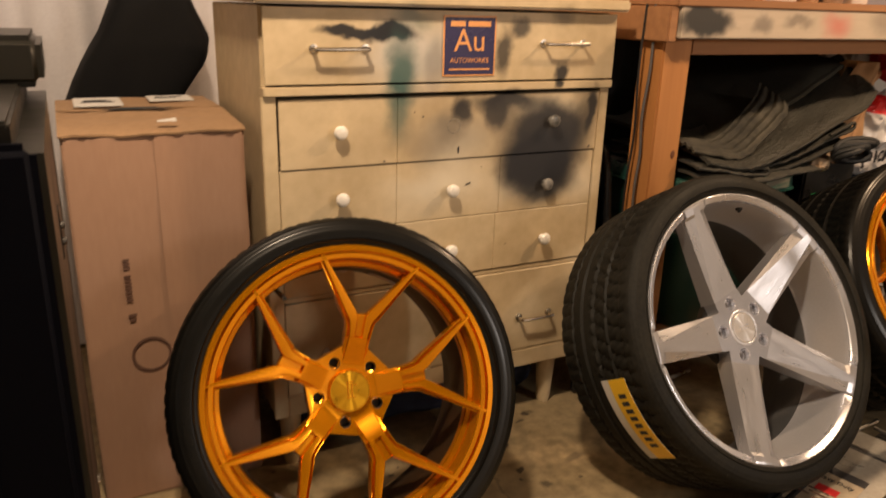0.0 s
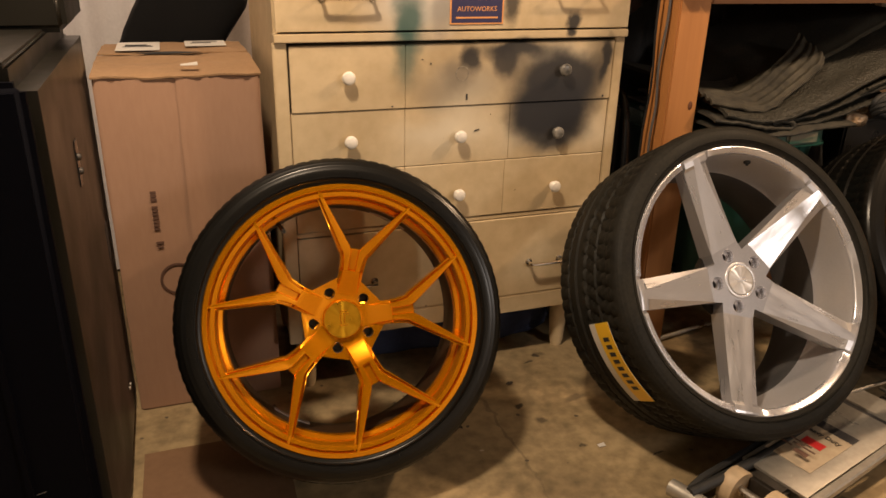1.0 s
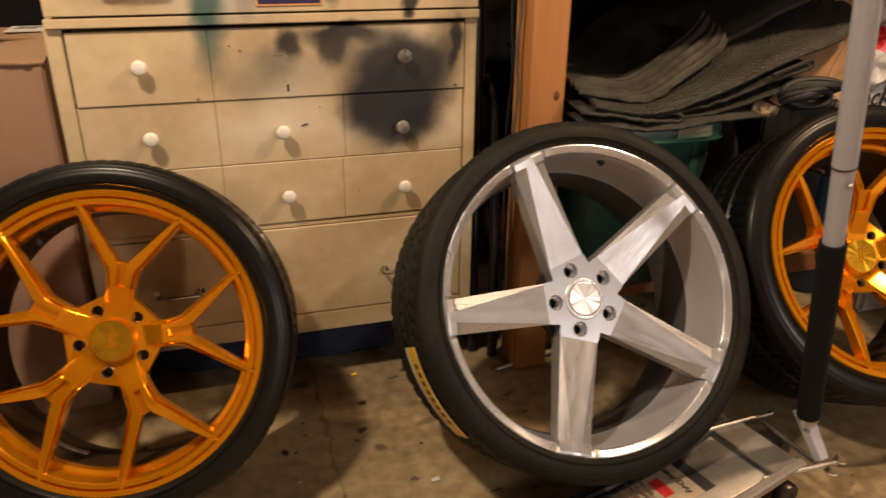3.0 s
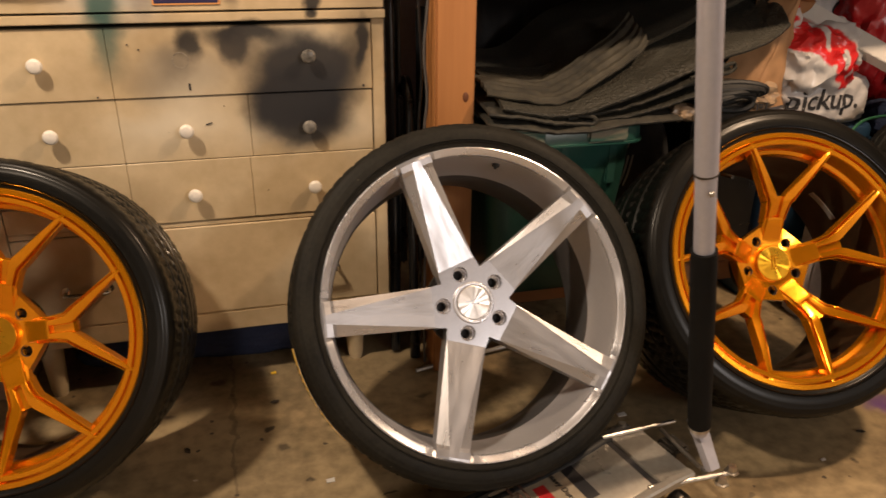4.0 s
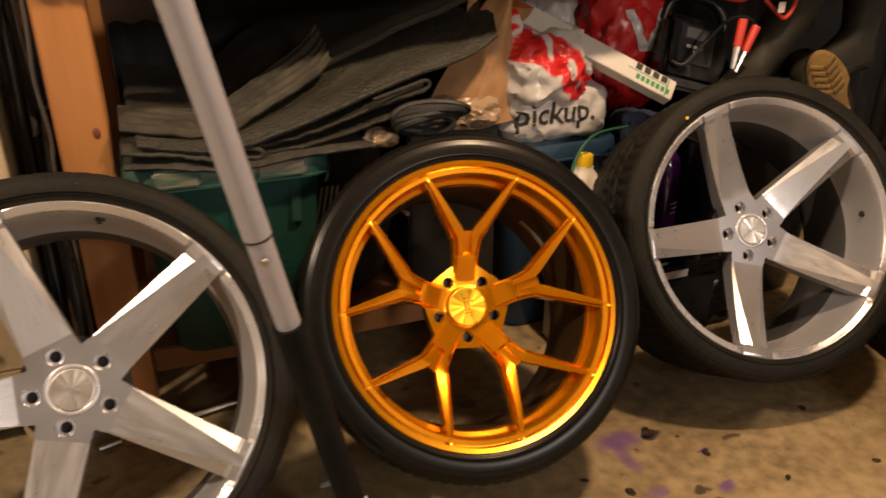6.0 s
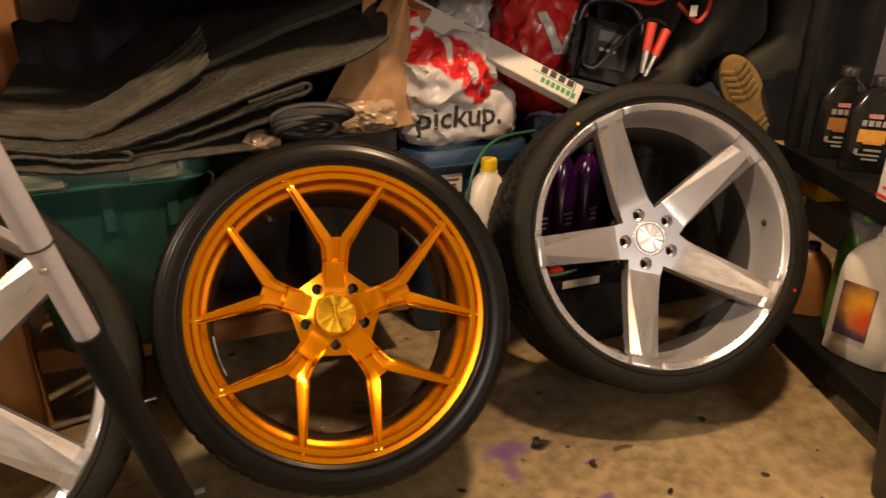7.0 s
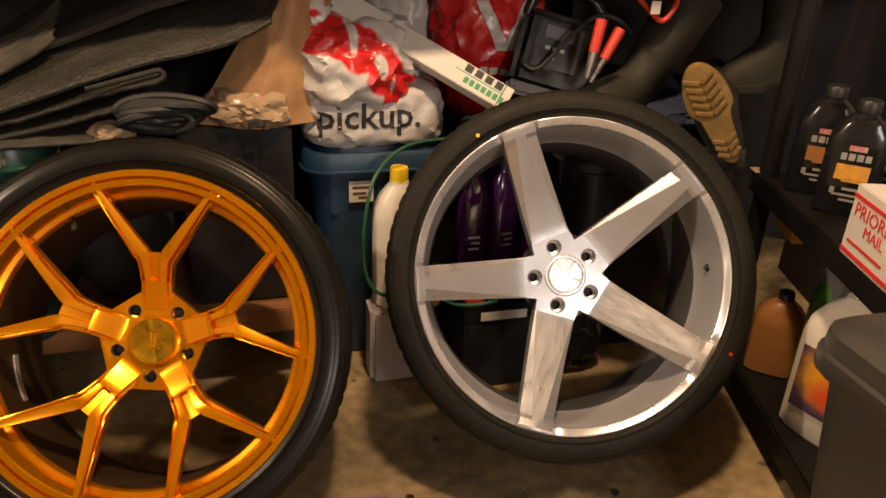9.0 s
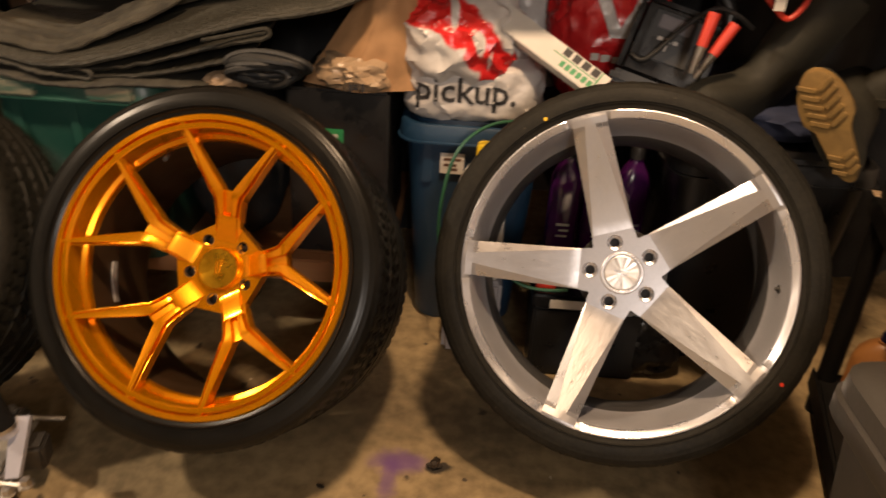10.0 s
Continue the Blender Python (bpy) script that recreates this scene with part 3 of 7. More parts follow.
# ---- wheels ----
def tyre_mesh(rim, outer, width, blocks=84, shoulder=0.032, groove=0.006, bulge=0.010, n=336, notch=1.0):
    """A low-profile tyre round Z, its face towards +Z at z = 0, with shoulder blocks and circumferential grooves."""
    bm = bmesh.new()
    prof = [(rim - 0.012, -0.012), (rim - 0.004, -0.003), (rim + 0.002, 0.002), (rim + 0.005, bulge * 0.30), (rim + 0.0075, bulge * 0.45)]
    for k in range(21):
        a = math.pi / 2 * k / 20
        r0 = rim + 0.017
        prof.append((r0 + (outer - 0.0008 - r0) * math.sin(a) ** 0.80, bulge - (bulge + 0.030) * (1 - max(0.0, math.cos(a)) ** 0.70) - (0.0007 if k in (4, 7, 8, 11, 13) else 0.0)))
    ridges = [(rim + 0.0095, bulge * 0.80), (rim + 0.0105, bulge * 0.62), (rim + 0.0120, bulge * 0.66), (rim + 0.0128, bulge * 0.94)]
    prof = prof[:5] + ridges + prof[5:]
    tread = []
    z0, z1 = -0.034, -width + 0.034
    cuts = [0.20, 0.42, 0.62, 0.82]
    steps = 44
    for i in range(steps + 1):
        f = i / steps
        r = outer - 0.004 * (2 * f - 1) ** 2
        for c in cuts:
            if abs(f - c) < 0.018:
                r -= groove
        tread.append((r, z0 + (z1 - z0) * f))
    back = [(outer - 0.004, -width + 0.027), (outer - 0.010, -width + 0.014), (outer - 0.02, -width + 0.003), (outer - 0.034, -width - 0.004), (rim + 0.01, -width - 0.002), (rim - 0.004, -width + 0.006), (rim - 0.012, -width + 0.016)]
    full = prof + tread + back
    m, first = len(full), len(prof) - 7
    rings = []
    for i in range(n):
        a = 2 * math.pi * i / n
        ph = (i * blocks / n) % 1.0
        ring = []
        for j, (r, z) in enumerate(full):
            if first <= j <= len(prof) + 8:
                q = (j - first + 1) * 4 / 7 if j < len(prof) else 4 + j - len(prof)
                if (ph + 0.55 * q / 12) % 1.0 < 0.22:
                    r -= 0.0046 * notch * min(1.0, q / 4)
                    z -= 0.0030 * notch * (j < len(prof))
            elif len(prof) + steps - 9 <= j <= m - 6:
                skew = (ph + 0.3 * (j - len(prof)) / 12) % 1.0
                if skew < 0.25:
                    r -= 0.0030 * notch
            elif len(prof) + 10 <= j <= len(prof) + steps - 10:
                skew = (ph * 0.5 + 0.04 * j) % 1.0
                if skew < 0.12:
                    r -= 0.0045 * notch
            ring.append(bm.verts.new((r * math.cos(a), r * math.sin(a), z)))
        rings.append(ring)
    for i in range(n):
        a, b = rings[i], rings[(i + 1) % n]
        for j in range(m - 1):
            bm.faces.new((a[j], b[j], b[j + 1], a[j + 1]))
    return bm


def holed_plate(outline, holes, top, low, rise=0.0, reach=0.0845):
    """A plate between two heights whose outline and round holes are cut through."""
    bm = bmesh.new()
    edges = []
    for loop in [outline] + holes:
        vs = [bm.verts.new((x, y, top + rise * (1 - math.hypot(x, y) / reach))) for x, y in loop]
        edges += [bm.edges.new((vs[i], vs[(i + 1) % len(vs)])) for i in range(len(vs))]
    bmesh.ops.triangle_fill(bm, use_beauty=True, use_dissolve=False, edges=edges)
    r = bmesh.ops.extrude_face_region(bm, geom=bm.faces[:])
    for v in [g for g in r["geom"] if isinstance(g, bmesh.types.BMVert)]:
        v.co.z = low
    return bm


def fan_cap(z, r, seed, tilt=0.00045):
    """A spun cap: a low fan of facets that catch the light like a brushed disc, inside a thin turned edge."""
    bm = bmesh.new()
    rng = random.Random(seed)
    n = 28
    mid = bm.verts.new((0, 0, z))
    ring = [bm.verts.new((r * math.cos(2 * math.pi * i / n), r * math.sin(2 * math.pi * i / n), z + tilt * rng.uniform(-1, 1))) for i in range(n)]
    low = [bm.verts.new((v.co.x * 1.001, v.co.y * 1.001, z - 0.004)) for v in ring]
    for i in range(n):
        j = (i + 1) % n
        bm.faces.new((mid, ring[i], ring[j]))
        bm.faces.new((ring[i], low[i], low[j], ring[j]))
    return bm


def circle(x, y, r, n=20):
    return [(x + r * math.cos(2 * math.pi * i / n), y + r * math.sin(2 * math.pi * i / n)) for i in range(n)]


def wheel_frame(center, az, el, spin):
    a, e = radians(az), radians(el)
    n = Vector((math.sin(a) * math.cos(e), -math.cos(a) * math.cos(e), math.sin(e)))
    right = Vector((math.cos(a), math.sin(a), 0))
    up = n.cross(right)
    return Matrix.Translation(center) @ Matrix((right, up, n)).transposed().to_4x4() @ Matrix.Rotation(radians(spin), 4, "Z")


def wheel_base(center, az, el, spin, width, outer):
    f = wheel_frame(center, az, el, spin)
    a, e = radians(az), radians(el)
    n = Vector((math.sin(a) * math.cos(e), -math.cos(a) * math.cos(e), math.sin(e)))
    foot = Vector(center) - n * width - (n.cross(Vector((math.cos(a), math.sin(a), 0)))) * outer
    foot.z = 0
    return foot, Matrix.Translation(-foot) @ f


def arm_ring(p, side, inner, face, outer, h):
    """Cross-section of a spoke's arm: a raised face from inner to face, and a lower ledge from there to outer."""
    s = Vector((side[0], side[1], 0))
    up = Vector((0, 0, 1))
    shape = [(outer, -h), (outer, -0.0062), (outer - 0.0010, -0.0046), (face + 0.0040, -0.0044), (face + 0.0036, -0.0150), (face + 0.0004, -0.0150), (face - 0.0006, -0.0012), (face - 0.0018, 0.0), ((inner + face) / 2, 0.0003), (inner + 0.0010, 0.0), (inner, -0.0012), (inner, -h)]
    return [p + s * a + up * b for a, b in shape]


def orange_wheel(center, az, el, spin, hub_depth, width, outer, label, wet=True, weights=(), print_at=0):
    R = 0.2667
    foot, local = wheel_base(center, az, el, spin, width, outer)
    ob = thing("car_wheel", foot, label, "wheel", "wheels in a row")
    part("tyre", tyre_mesh(R, outer, width, notch=0.55 if wet else 1.0), M_TYRE_WET if wet else M_TYRE_SATIN, ob, "glossy black low-profile tyre", local)
    rimprof = [(R - 0.006, -0.014), (R, -0.004), (R + 0.0005, 0.001), (R - 0.0015, 0.0035), (R - 0.0100, 0.0034), (R - 0.0106, 0.0026), (R - 0.0108, -0.0100), (R - 0.0146, -0.0100), (R - 0.0148, 0.0010), (R - 0.0154, 0.0018), (R - 0.0230, 0.0008), (R - 0.0246, -0.0010), (R - 0.0252, -0.004),
               (R - 0.0262, -0.036), (R - 0.0272, -0.0385), (R - 0.0345, -0.0420), (R - 0.0360, -0.045), (R - 0.0365, -0.058)]
    deep = [(R - 0.0365, -0.058), (R - 0.037, -0.078), (R - 0.037, -width * 0.55), (R - 0.030, -width * 0.65), (R - 0.022, -width + 0.030), (R - 0.018, -width + 0.014), (R - 0.010, -width + 0.004), (R - 0.006, -width + 0.02)]
    # Deep barrel gets the shade of the rim as its colour.
    part("inner_barrel", lathe(deep, 128), M_BARREL_SHADED, ob, "inner barrel coloured dark brown for the shade inside the rim", local, smooth=50)
    part("rim", lathe(rimprof, 128), M_ORANGE, ob, "candy orange rim barrel and lip", local, smooth=24)

    level = -hub_depth - 0.008
    brow = -hub_depth + 0.0135 + 0.06 * hub_depth

    def crown(r):
        f = max(0.0, min(1.0, (R - 0.0195 - r) / (R - 0.0195 - 0.096)))
        return 0.0016 + (brow - 0.0016) * (0.72 * f + 0.28 * f * f)

    foot_rise = crown(0.0980) - 0.0002 - (level + 0.0012)
    FOOT = ((0.036, 0.0220, 0.0), (0.046, 0.0212, 0.03), (0.052, 0.0206, 0.10), (0.058, 0.0200, 0.21), (0.066, 0.0193, 0.38), (0.078, 0.0185, 0.64), (0.087, 0.0181, 0.82), (0.0945, 0.0179, 0.96), (0.0980, 0.0179, 1.0))

    hub_slope = 0.40 * foot_rise / 0.062

    def foot_top(x):
        return level + 0.0012 + foot_rise * float(np.interp(x, [f[0] for f in FOOT], [f[2] for f in FOOT]))

    for k in range(5):
        bm = bmesh.new()
        turn = Matrix.Rotation(radians(72 * k), 4, "Z")
        for sgn in (1, -1):
            knee, tip = (0.134, 0.0170 * sgn), (0.2590 * math.cos(radians(21)), 0.2590 * math.sin(radians(21)) * sgn)
            # x, y, inner edge, face edge, ledge edge, all from the middle line of the arm
            way = [(0.0925, 0.0126 * sgn, -0.0062, 0.0046, 0.0112), (0.0975, 0.0130 * sgn, -0.0064, 0.0048, 0.0112), (0.104, 0.0136 * sgn, -0.0070, 0.0048, 0.0112), (0.113, 0.0145 * sgn, -0.0078, 0.0048, 0.0112), (0.125, 0.0158 * sgn, -0.0088, 0.0056, 0.0118), (*knee, -0.0102, 0.0074, 0.0132)]
            for f in (0.06, 0.14, 0.25, 0.4, 0.55, 0.7, 0.82, 0.90, 0.96, 1.0, 1.032):
                g = min(1.0, f)
                way.append((knee[0] + (tip[0] - knee[0]) * f, knee[1] + (tip[1] - knee[1]) * f, -0.0120 + 0.0082 * g, 0.0080 - 0.0046 * g, 0.0142 - 0.0088 * g))
            rings = []
            for i, (x, y, inner, face, outer_edge) in enumerate(way):
                a, b = way[max(i - 1, 0)], way[min(i + 1, len(way) - 1)]
                d = Vector((b[0] - a[0], b[1] - a[1])).normalized()
                rr = math.hypot(x, y)
                ring = arm_ring(Vector((x, y, foot_top(x) - 0.0030 if i == 0 else crown(rr))), (-d.y * sgn, d.x * sgn), inner, face, outer_edge, 0.030 if i < len(way) - 2 else 0.014)
                rings.append(ring if sgn > 0 else ring[::-1])
            add_loft(bm, rings)
        # channel between the two arms
        rings = []
        for x, hw in ((0.0970, 0.0070), (0.104, 0.0070), (0.113, 0.0072), (0.128, 0.0085), (0.142, 0.0095), (0.1435, 0.0095)):
            z = crown(x) - (0.0078 if x < 0.143 else 0.012)
            rings.append([(x, -hw, z), (x, hw, z), (x, hw, z - 0.024), (x, -hw, z - 0.024)])
        add_loft(bm, rings)
        # the stem's foot climbs from the hub to the brow of the spoke
        rings = []
        for x, hw, _ in FOOT:
            z = foot_top(x)
            rings.append([(x, -hw - 0.0058, z - 0.024), (x, -hw - 0.0056, z - 0.0072), (x, -hw - 0.0012, z - 0.0048), (x, -hw, z - 0.0012), (x, -hw + 0.0014, z), (x, 0, z + 0.0003), (x, hw - 0.0014, z), (x, hw, z - 0.0012), (x, hw + 0.0012, z - 0.0048), (x, hw + 0.0056, z - 0.0072), (x, hw + 0.0058, z - 0.024)])
        add_loft(bm, rings)
        bmesh.ops.transform(bm, matrix=turn, verts=bm.verts[:])
        part("spoke", bm, M_ORANGE, ob, "", local, smooth=24)
    pent = []
    for k in range(5):
        for off in (-18, -9, 0, 9, 18, 27, 36, 45):
            a = radians(72 * k + off)
            r = min(0.0930, 0.0790 / math.cos(radians((off % 72) - 36)))
            pent.append((r * math.cos(a), r * math.sin(a)))
    lugs = [(0.0580 * math.cos(radians(72 * k + 36)), 0.0580 * math.sin(radians(72 * k + 36))) for k in range(5)]
    hub = part("hub", holed_plate(pent, [circle(x, y, 0.0108) for x, y in lugs] + [circle(0, 0, 0.033)], level + hub_slope * (0.093 - 0.036), -hub_depth - 0.03, -hub_slope * 0.093, 0.093), M_ORANGE, ob, "orange hub plate", local, smooth=28)
    part("backing_pad", lathe([(0, -hub_depth - 0.028), (0.078, -hub_depth - 0.028), (0.078, -hub_depth - 0.045), (0, -hub_depth - 0.045)], 40), M_DARKHOLE, ob, "", local)
    for x, y in lugs:
        hole = part("lug_hole", lathe([(0.0111, -0.004), (0.0111, -0.0012), (0.0105, -0.0006), (0.0100, -0.0016), (0.0098, -0.010)], 24), M_STEEL, ob, "dull steel lug seat", local @ Matrix.Translation((x, y, level + hub_slope * 0.022)))
        part("hole_bottom", lathe([(0.0098, -0.010), (0.0080, -0.020), (0.0, -0.020)], 20), M_DARKHOLE, hole)
    z = -hub_depth + 0.003
    cap = part("centre_cap", lathe([(0, z - 0.003), (0.0354, z - 0.003), (0.0356, z + 0.0008), (0.0368, z + 0.0009), (0.0376, z - 0.0004), (0.0378, z - 0.02)], 56), M_GOLD_CAP, ob, "spun gold centre cap with an emblem", local, smooth=24)
    part("cap_disc", fan_cap(z, 0.0354, 3), M_GOLD_CAP, cap, smooth=0)
    part("emblem", bars([(-0.004, 0.004, 0.0022, 0.026), (0.003, 0.002, 0.0022, 0.022), (0.001, -0.012, 0.016, 0.002), (0.002, 0.016, 0.014, 0.002), (0.010, 0.010, 0.006, 0.002)], Matrix.Translation((0, 0, z + 0.0006))), M_ORANGE, ob, "", local @ Matrix.Rotation(radians(-spin), 4, "Z"), smooth=0)
    for ang, at, size in weights:
        bm = bmesh.new()
        cells = 6
        for i in range(cells):
            a = radians(ang + size * (i - cells / 2))
            rr = R - 0.0365
            fr = Matrix.Translation((rr * math.cos(a), rr * math.sin(a), at)) @ Matrix.Rotation(a, 4, "Z")
            add_box(bm, -0.003, 0.003, -0.0095, 0.0095, -0.008, 0.008, bevel=0.001, seg=1, m=fr)
        part("balance_weight", bm, M_LEAD, ob, "row of grey stick-on balance weights", local)
    bm = bmesh.new()
    for i in range(9):
        add_box(bm, -0.0022, 0.0022, -0.0018, 0.0018, -0.0004, 0.0006, bevel=0, m=Matrix.Rotation(radians(print_at + 1.35 * (i - 4)), 4, "Z") @ Matrix.Translation((R - 0.0138, 0, 0.0022)))
    part("embossed_print", bm, M_ORANGE, ob, "tiny raised print on the lip", local, smooth=0)
    a = radians(120 - spin)
    bm = tube([((R - 0.038) * math.cos(a), (R - 0.038) * math.sin(a), -0.060), ((R - 0.050) * math.cos(a), (R - 0.050) * math.sin(a), -0.040), ((R - 0.058) * math.cos(a), (R - 0.058) * math.sin(a), -0.026)], 0.0042)
    part("valve_stem", bm, M_RUBBER, ob, "", local)
    return ob, local


def silver_wheel(center, az, el, spin, hub_depth, width, outer, valve, label):
    R = 0.2924
    foot, local = wheel_base(center, az, el, spin, width, outer)
    ob = thing("car_wheel", foot, label, "wheel", "wheels in a row")
    part("tyre", tyre_mesh(R, outer, width, blocks=72), M_TYRE, ob, "dull black low-profile tyre", local)
    flange = [(R - 0.006, -0.010), (R, -0.004), (R + 0.0005, 0.0), (R - 0.0015, 0.0012), (R - 0.0130, -0.0040), (R - 0.0145, -0.006), (R - 0.0160, -0.010)]
    part("flange", lathe(flange, 144), M_SILVER, ob, "", local, smooth=40)
    for k in range(5):
        rings = []
        for i in range(33):
            f = i / 32
            a = radians(72 * k) + 0.136 + (radians(72) - 0.272) * f
            low = 0.0022 if i in (0, 32) else 0.0
            c, s = math.cos(a), math.sin(a)
            rings.append([(r * c, r * s, z - low * (z > -0.003)) for r, z in ((R - 0.0162, -0.013), (R - 0.0160, -0.0075), (R - 0.0148, -0.0030), (R - 0.0135, -0.0012), (R - 0.0045, 0.0026), (R - 0.0030, 0.0040), (R - 0.0012, 0.0036), (R - 0.0004, 0.0016), (R - 0.0008, -0.003))])
        part("lip", add_loft(bmesh.new(), rings), M_LIP, ob, "polished outer lip", local, smooth=45)
    front = [(R - 0.0160, -0.008), (R - 0.0168, -0.012), (R - 0.0175, -0.02), (R - 0.019, -0.05), (R - 0.022, -0.08), (R - 0.0255, -0.105), (R - 0.028, -0.112)]
    part("barrel", lathe(front, 128), M_BARREL, ob, "satin silver outer barrel", local, smooth=50)
    inner = [(R - 0.028, -0.112), (R - 0.031, -0.125), (R - 0.031, -width * 0.65), (R - 0.026, -width * 0.75), (R - 0.020, -width + 0.02), (R - 0.010, -width + 0.004), (R - 0.006, -width + 0.02)]
    # Rear of the barrel: shade painted as dark grey.
    part("inner_barrel", lathe(inner, 128), M_BARREL_SHADE, ob, "inner barrel coloured dark grey for the shade in its depth", local, smooth=50)

    def depth(r):
        f = max(0.0, min(1.0, (R - 0.01 - r) / (R - 0.01 - 0.08)))
        return 0.0035 - (hub_depth + 0.0035 - 0.0055) * (f ** 0.9 if hub_depth < 0.07 else 1 - (1 - f) ** 1.25)

    for k in range(5):
        bm = bmesh.new()
        rings = []
        for r in (0.0790, 0.088, 0.10, 0.14, 0.18, 0.22, 0.25, 0.266, 0.2725, 0.284, 0.2885):
            f = (r - 0.079) / 0.2095
            wide, face = 0.0775 - 0.0150 * f, 0.0745 - 0.0600 * f
            z = depth(r)
            drop = 0.0006 + 0.0115 * f ** 0.9 if r < 0.27 else 0.0030
            thick = 0.042 if r < 0.27 else (0.024 if r < 0.286 else 0.016)
            rings.append([(r, -wide / 2, z - thick), (r, -wide / 2, z - drop), (r, -face / 2, z), (r, 0, z), (r, face / 2, z), (r, wide / 2, z - drop), (r, wide / 2, z - thick)])
        add_loft(bm, rings)
        part("spoke", bm, M_SPOKE, ob, "brushed aluminium spoke", local @ Matrix.Rotation(radians(72 * k), 4, "Z"), smooth=7)
    lugs = [(0.0590 * math.cos(radians(72 * k)), 0.0590 * math.sin(radians(72 * k))) for k in range(5)]
    outline = []
    for k in range(5):
        for x, y in ((0.0800, -0.0384), (0.0800, 0.0384), (0.0790 * math.cos(radians(31)), 0.0790 * math.sin(radians(31))), (0.0725 * math.cos(radians(34.5)), 0.0725 * math.sin(radians(34.5))), (0.0725 * math.cos(radians(37.5)), 0.0725 * math.sin(radians(37.5))), (0.0790 * math.cos(radians(41)), 0.0790 * math.sin(radians(41)))):
            c, s = math.cos(radians(72 * k)), math.sin(radians(72 * k))
            outline.append((x * c - y * s, x * s + y * c))
    part("hub", holed_plate(outline, [circle(x, y, 0.0150, 28) for x, y in lugs], -hub_depth + 0.0053, -hub_depth - 0.03), M_SILVER, ob, "machined hub face", local, smooth=28)
    part("hub_ring", lathe([(0.0405, -hub_depth + 0.004), (0.0403, -hub_depth + 0.0058), (0.0392, -hub_depth + 0.0072), (0.0380, -hub_depth + 0.0077), (0.0350, -hub_depth + 0.0078), (0.0341, -hub_depth + 0.0072), (0.0336, -hub_depth + 0.003)], 56), M_LIP, ob, "polished hub ring", local)
    part("backing_pad", lathe([(0, -hub_depth - 0.028), (0.085, -hub_depth - 0.028), (0.085, -hub_depth - 0.045), (0, -hub_depth - 0.045)], 40), M_DARKHOLE, ob, "", local)
    for x, y in lugs:
        hole = part("lug_hole", lathe([(0.0153, -hub_depth + 0.0050), (0.0149, -hub_depth + 0.0056), (0.0143, -hub_depth + 0.0046), (0.0139, -hub_depth - 0.0130), (0.0090, -hub_depth - 0.0150)], 28), M_LIP, ob, "bright lug hole", local @ Matrix.Translation((x, y, 0)))
        part("lug_seat", lathe([(0.0091, -hub_depth - 0.0149), (0.0085, -hub_depth - 0.0270), (0, -hub_depth - 0.0270)], 22), M_INK, hole, "dark hole bottom")
    z = -hub_depth + 0.0085
    cap = part("centre_cap", lathe([(0, z - 0.003), (0.0308, z - 0.003), (0.0310, z - 0.0002), (0.0322, z - 0.0006), (0.0326, z - 0.003), (0.0326, z - 0.012)], 56), M_SILVER_CAP, ob, "spun silver centre cap with an emblem", local, smooth=24)
    part("cap_disc", fan_cap(z, 0.0308, 8), M_SILVER_CAP, cap, smooth=0)
    part("emblem", bars([(-0.008, 0.003, 0.014, 0.0018), (0.008, 0.005, 0.012, 0.0018), (0.0, -0.002, 0.022, 0.0018)], Matrix.Translation((0, 0, z + 0.0004))), M_LIP, ob, "", local @ Matrix.Rotation(radians(-spin), 4, "Z"), smooth=0)
    a = radians(valve[0] - spin)
    fr = Matrix.Rotation(a, 4, "Z") @ Matrix.Translation((R - 0.0215, 0, valve[1])) @ Matrix.Rotation(radians(-90), 4, "Y")
    part("valve_hole", lathe([(0, 0.006), (0.003, 0.006), (0.0035, 0.001), (0.0075, 0.001), (0.008, -0.006)], 16), M_RUBBER, ob, "black rubber valve seat", local @ fr)
    return ob, local


orange_wheel((-0.3136, 1.5896, 0.381), -7.0, 23.4, 5, 0.042, 0.252, 0.322, "glossy orange ten-spoke alloy wheel with tyre leaning back beside the dresser", weights=((62 - 5, -0.12, 3.2), (-118 - 5, -0.12, 3.0)), print_at=-70)
wheel_two, local_two = silver_wheel((0.5515, 1.459, 0.4171), 0.7, 31.5, 36, 0.050, 0.264, 0.344, (73, -0.035), "brushed silver five-spoke alloy wheel with labelled tyre behind the floor jack")
orange_wheel((1.233, 1.4600, 0.4295), -6.9, 31.9, 13, 0.088, 0.308, 0.325, "glossy orange deep-dish alloy wheel with tyre beside the jack pole", wet=False, weights=((38 - 13, -0.16, 3.0), (195 - 13, -0.13, 3.0)), print_at=8)
wheel_four, local_four = silver_wheel((1.975, 1.5196, 0.4435), -12.1, 28.2, 40, 0.088, 0.304, 0.347, (4, -0.06), "brushed silver deep-dish alloy wheel with tyre beside the shelf")

# ---- dresser ----
dresser = thing("dresser", (0.05, 2.15, 0), "cream painted wooden dresser with spray-paint stains and white knobs", "dresser")
Y = 1.93


def dpart(name, bm, m=M_DRESSER, label="", parent=None, smooth=30):
    return part(name, bm, m, parent or dresser, label, smooth=smooth, world=True)


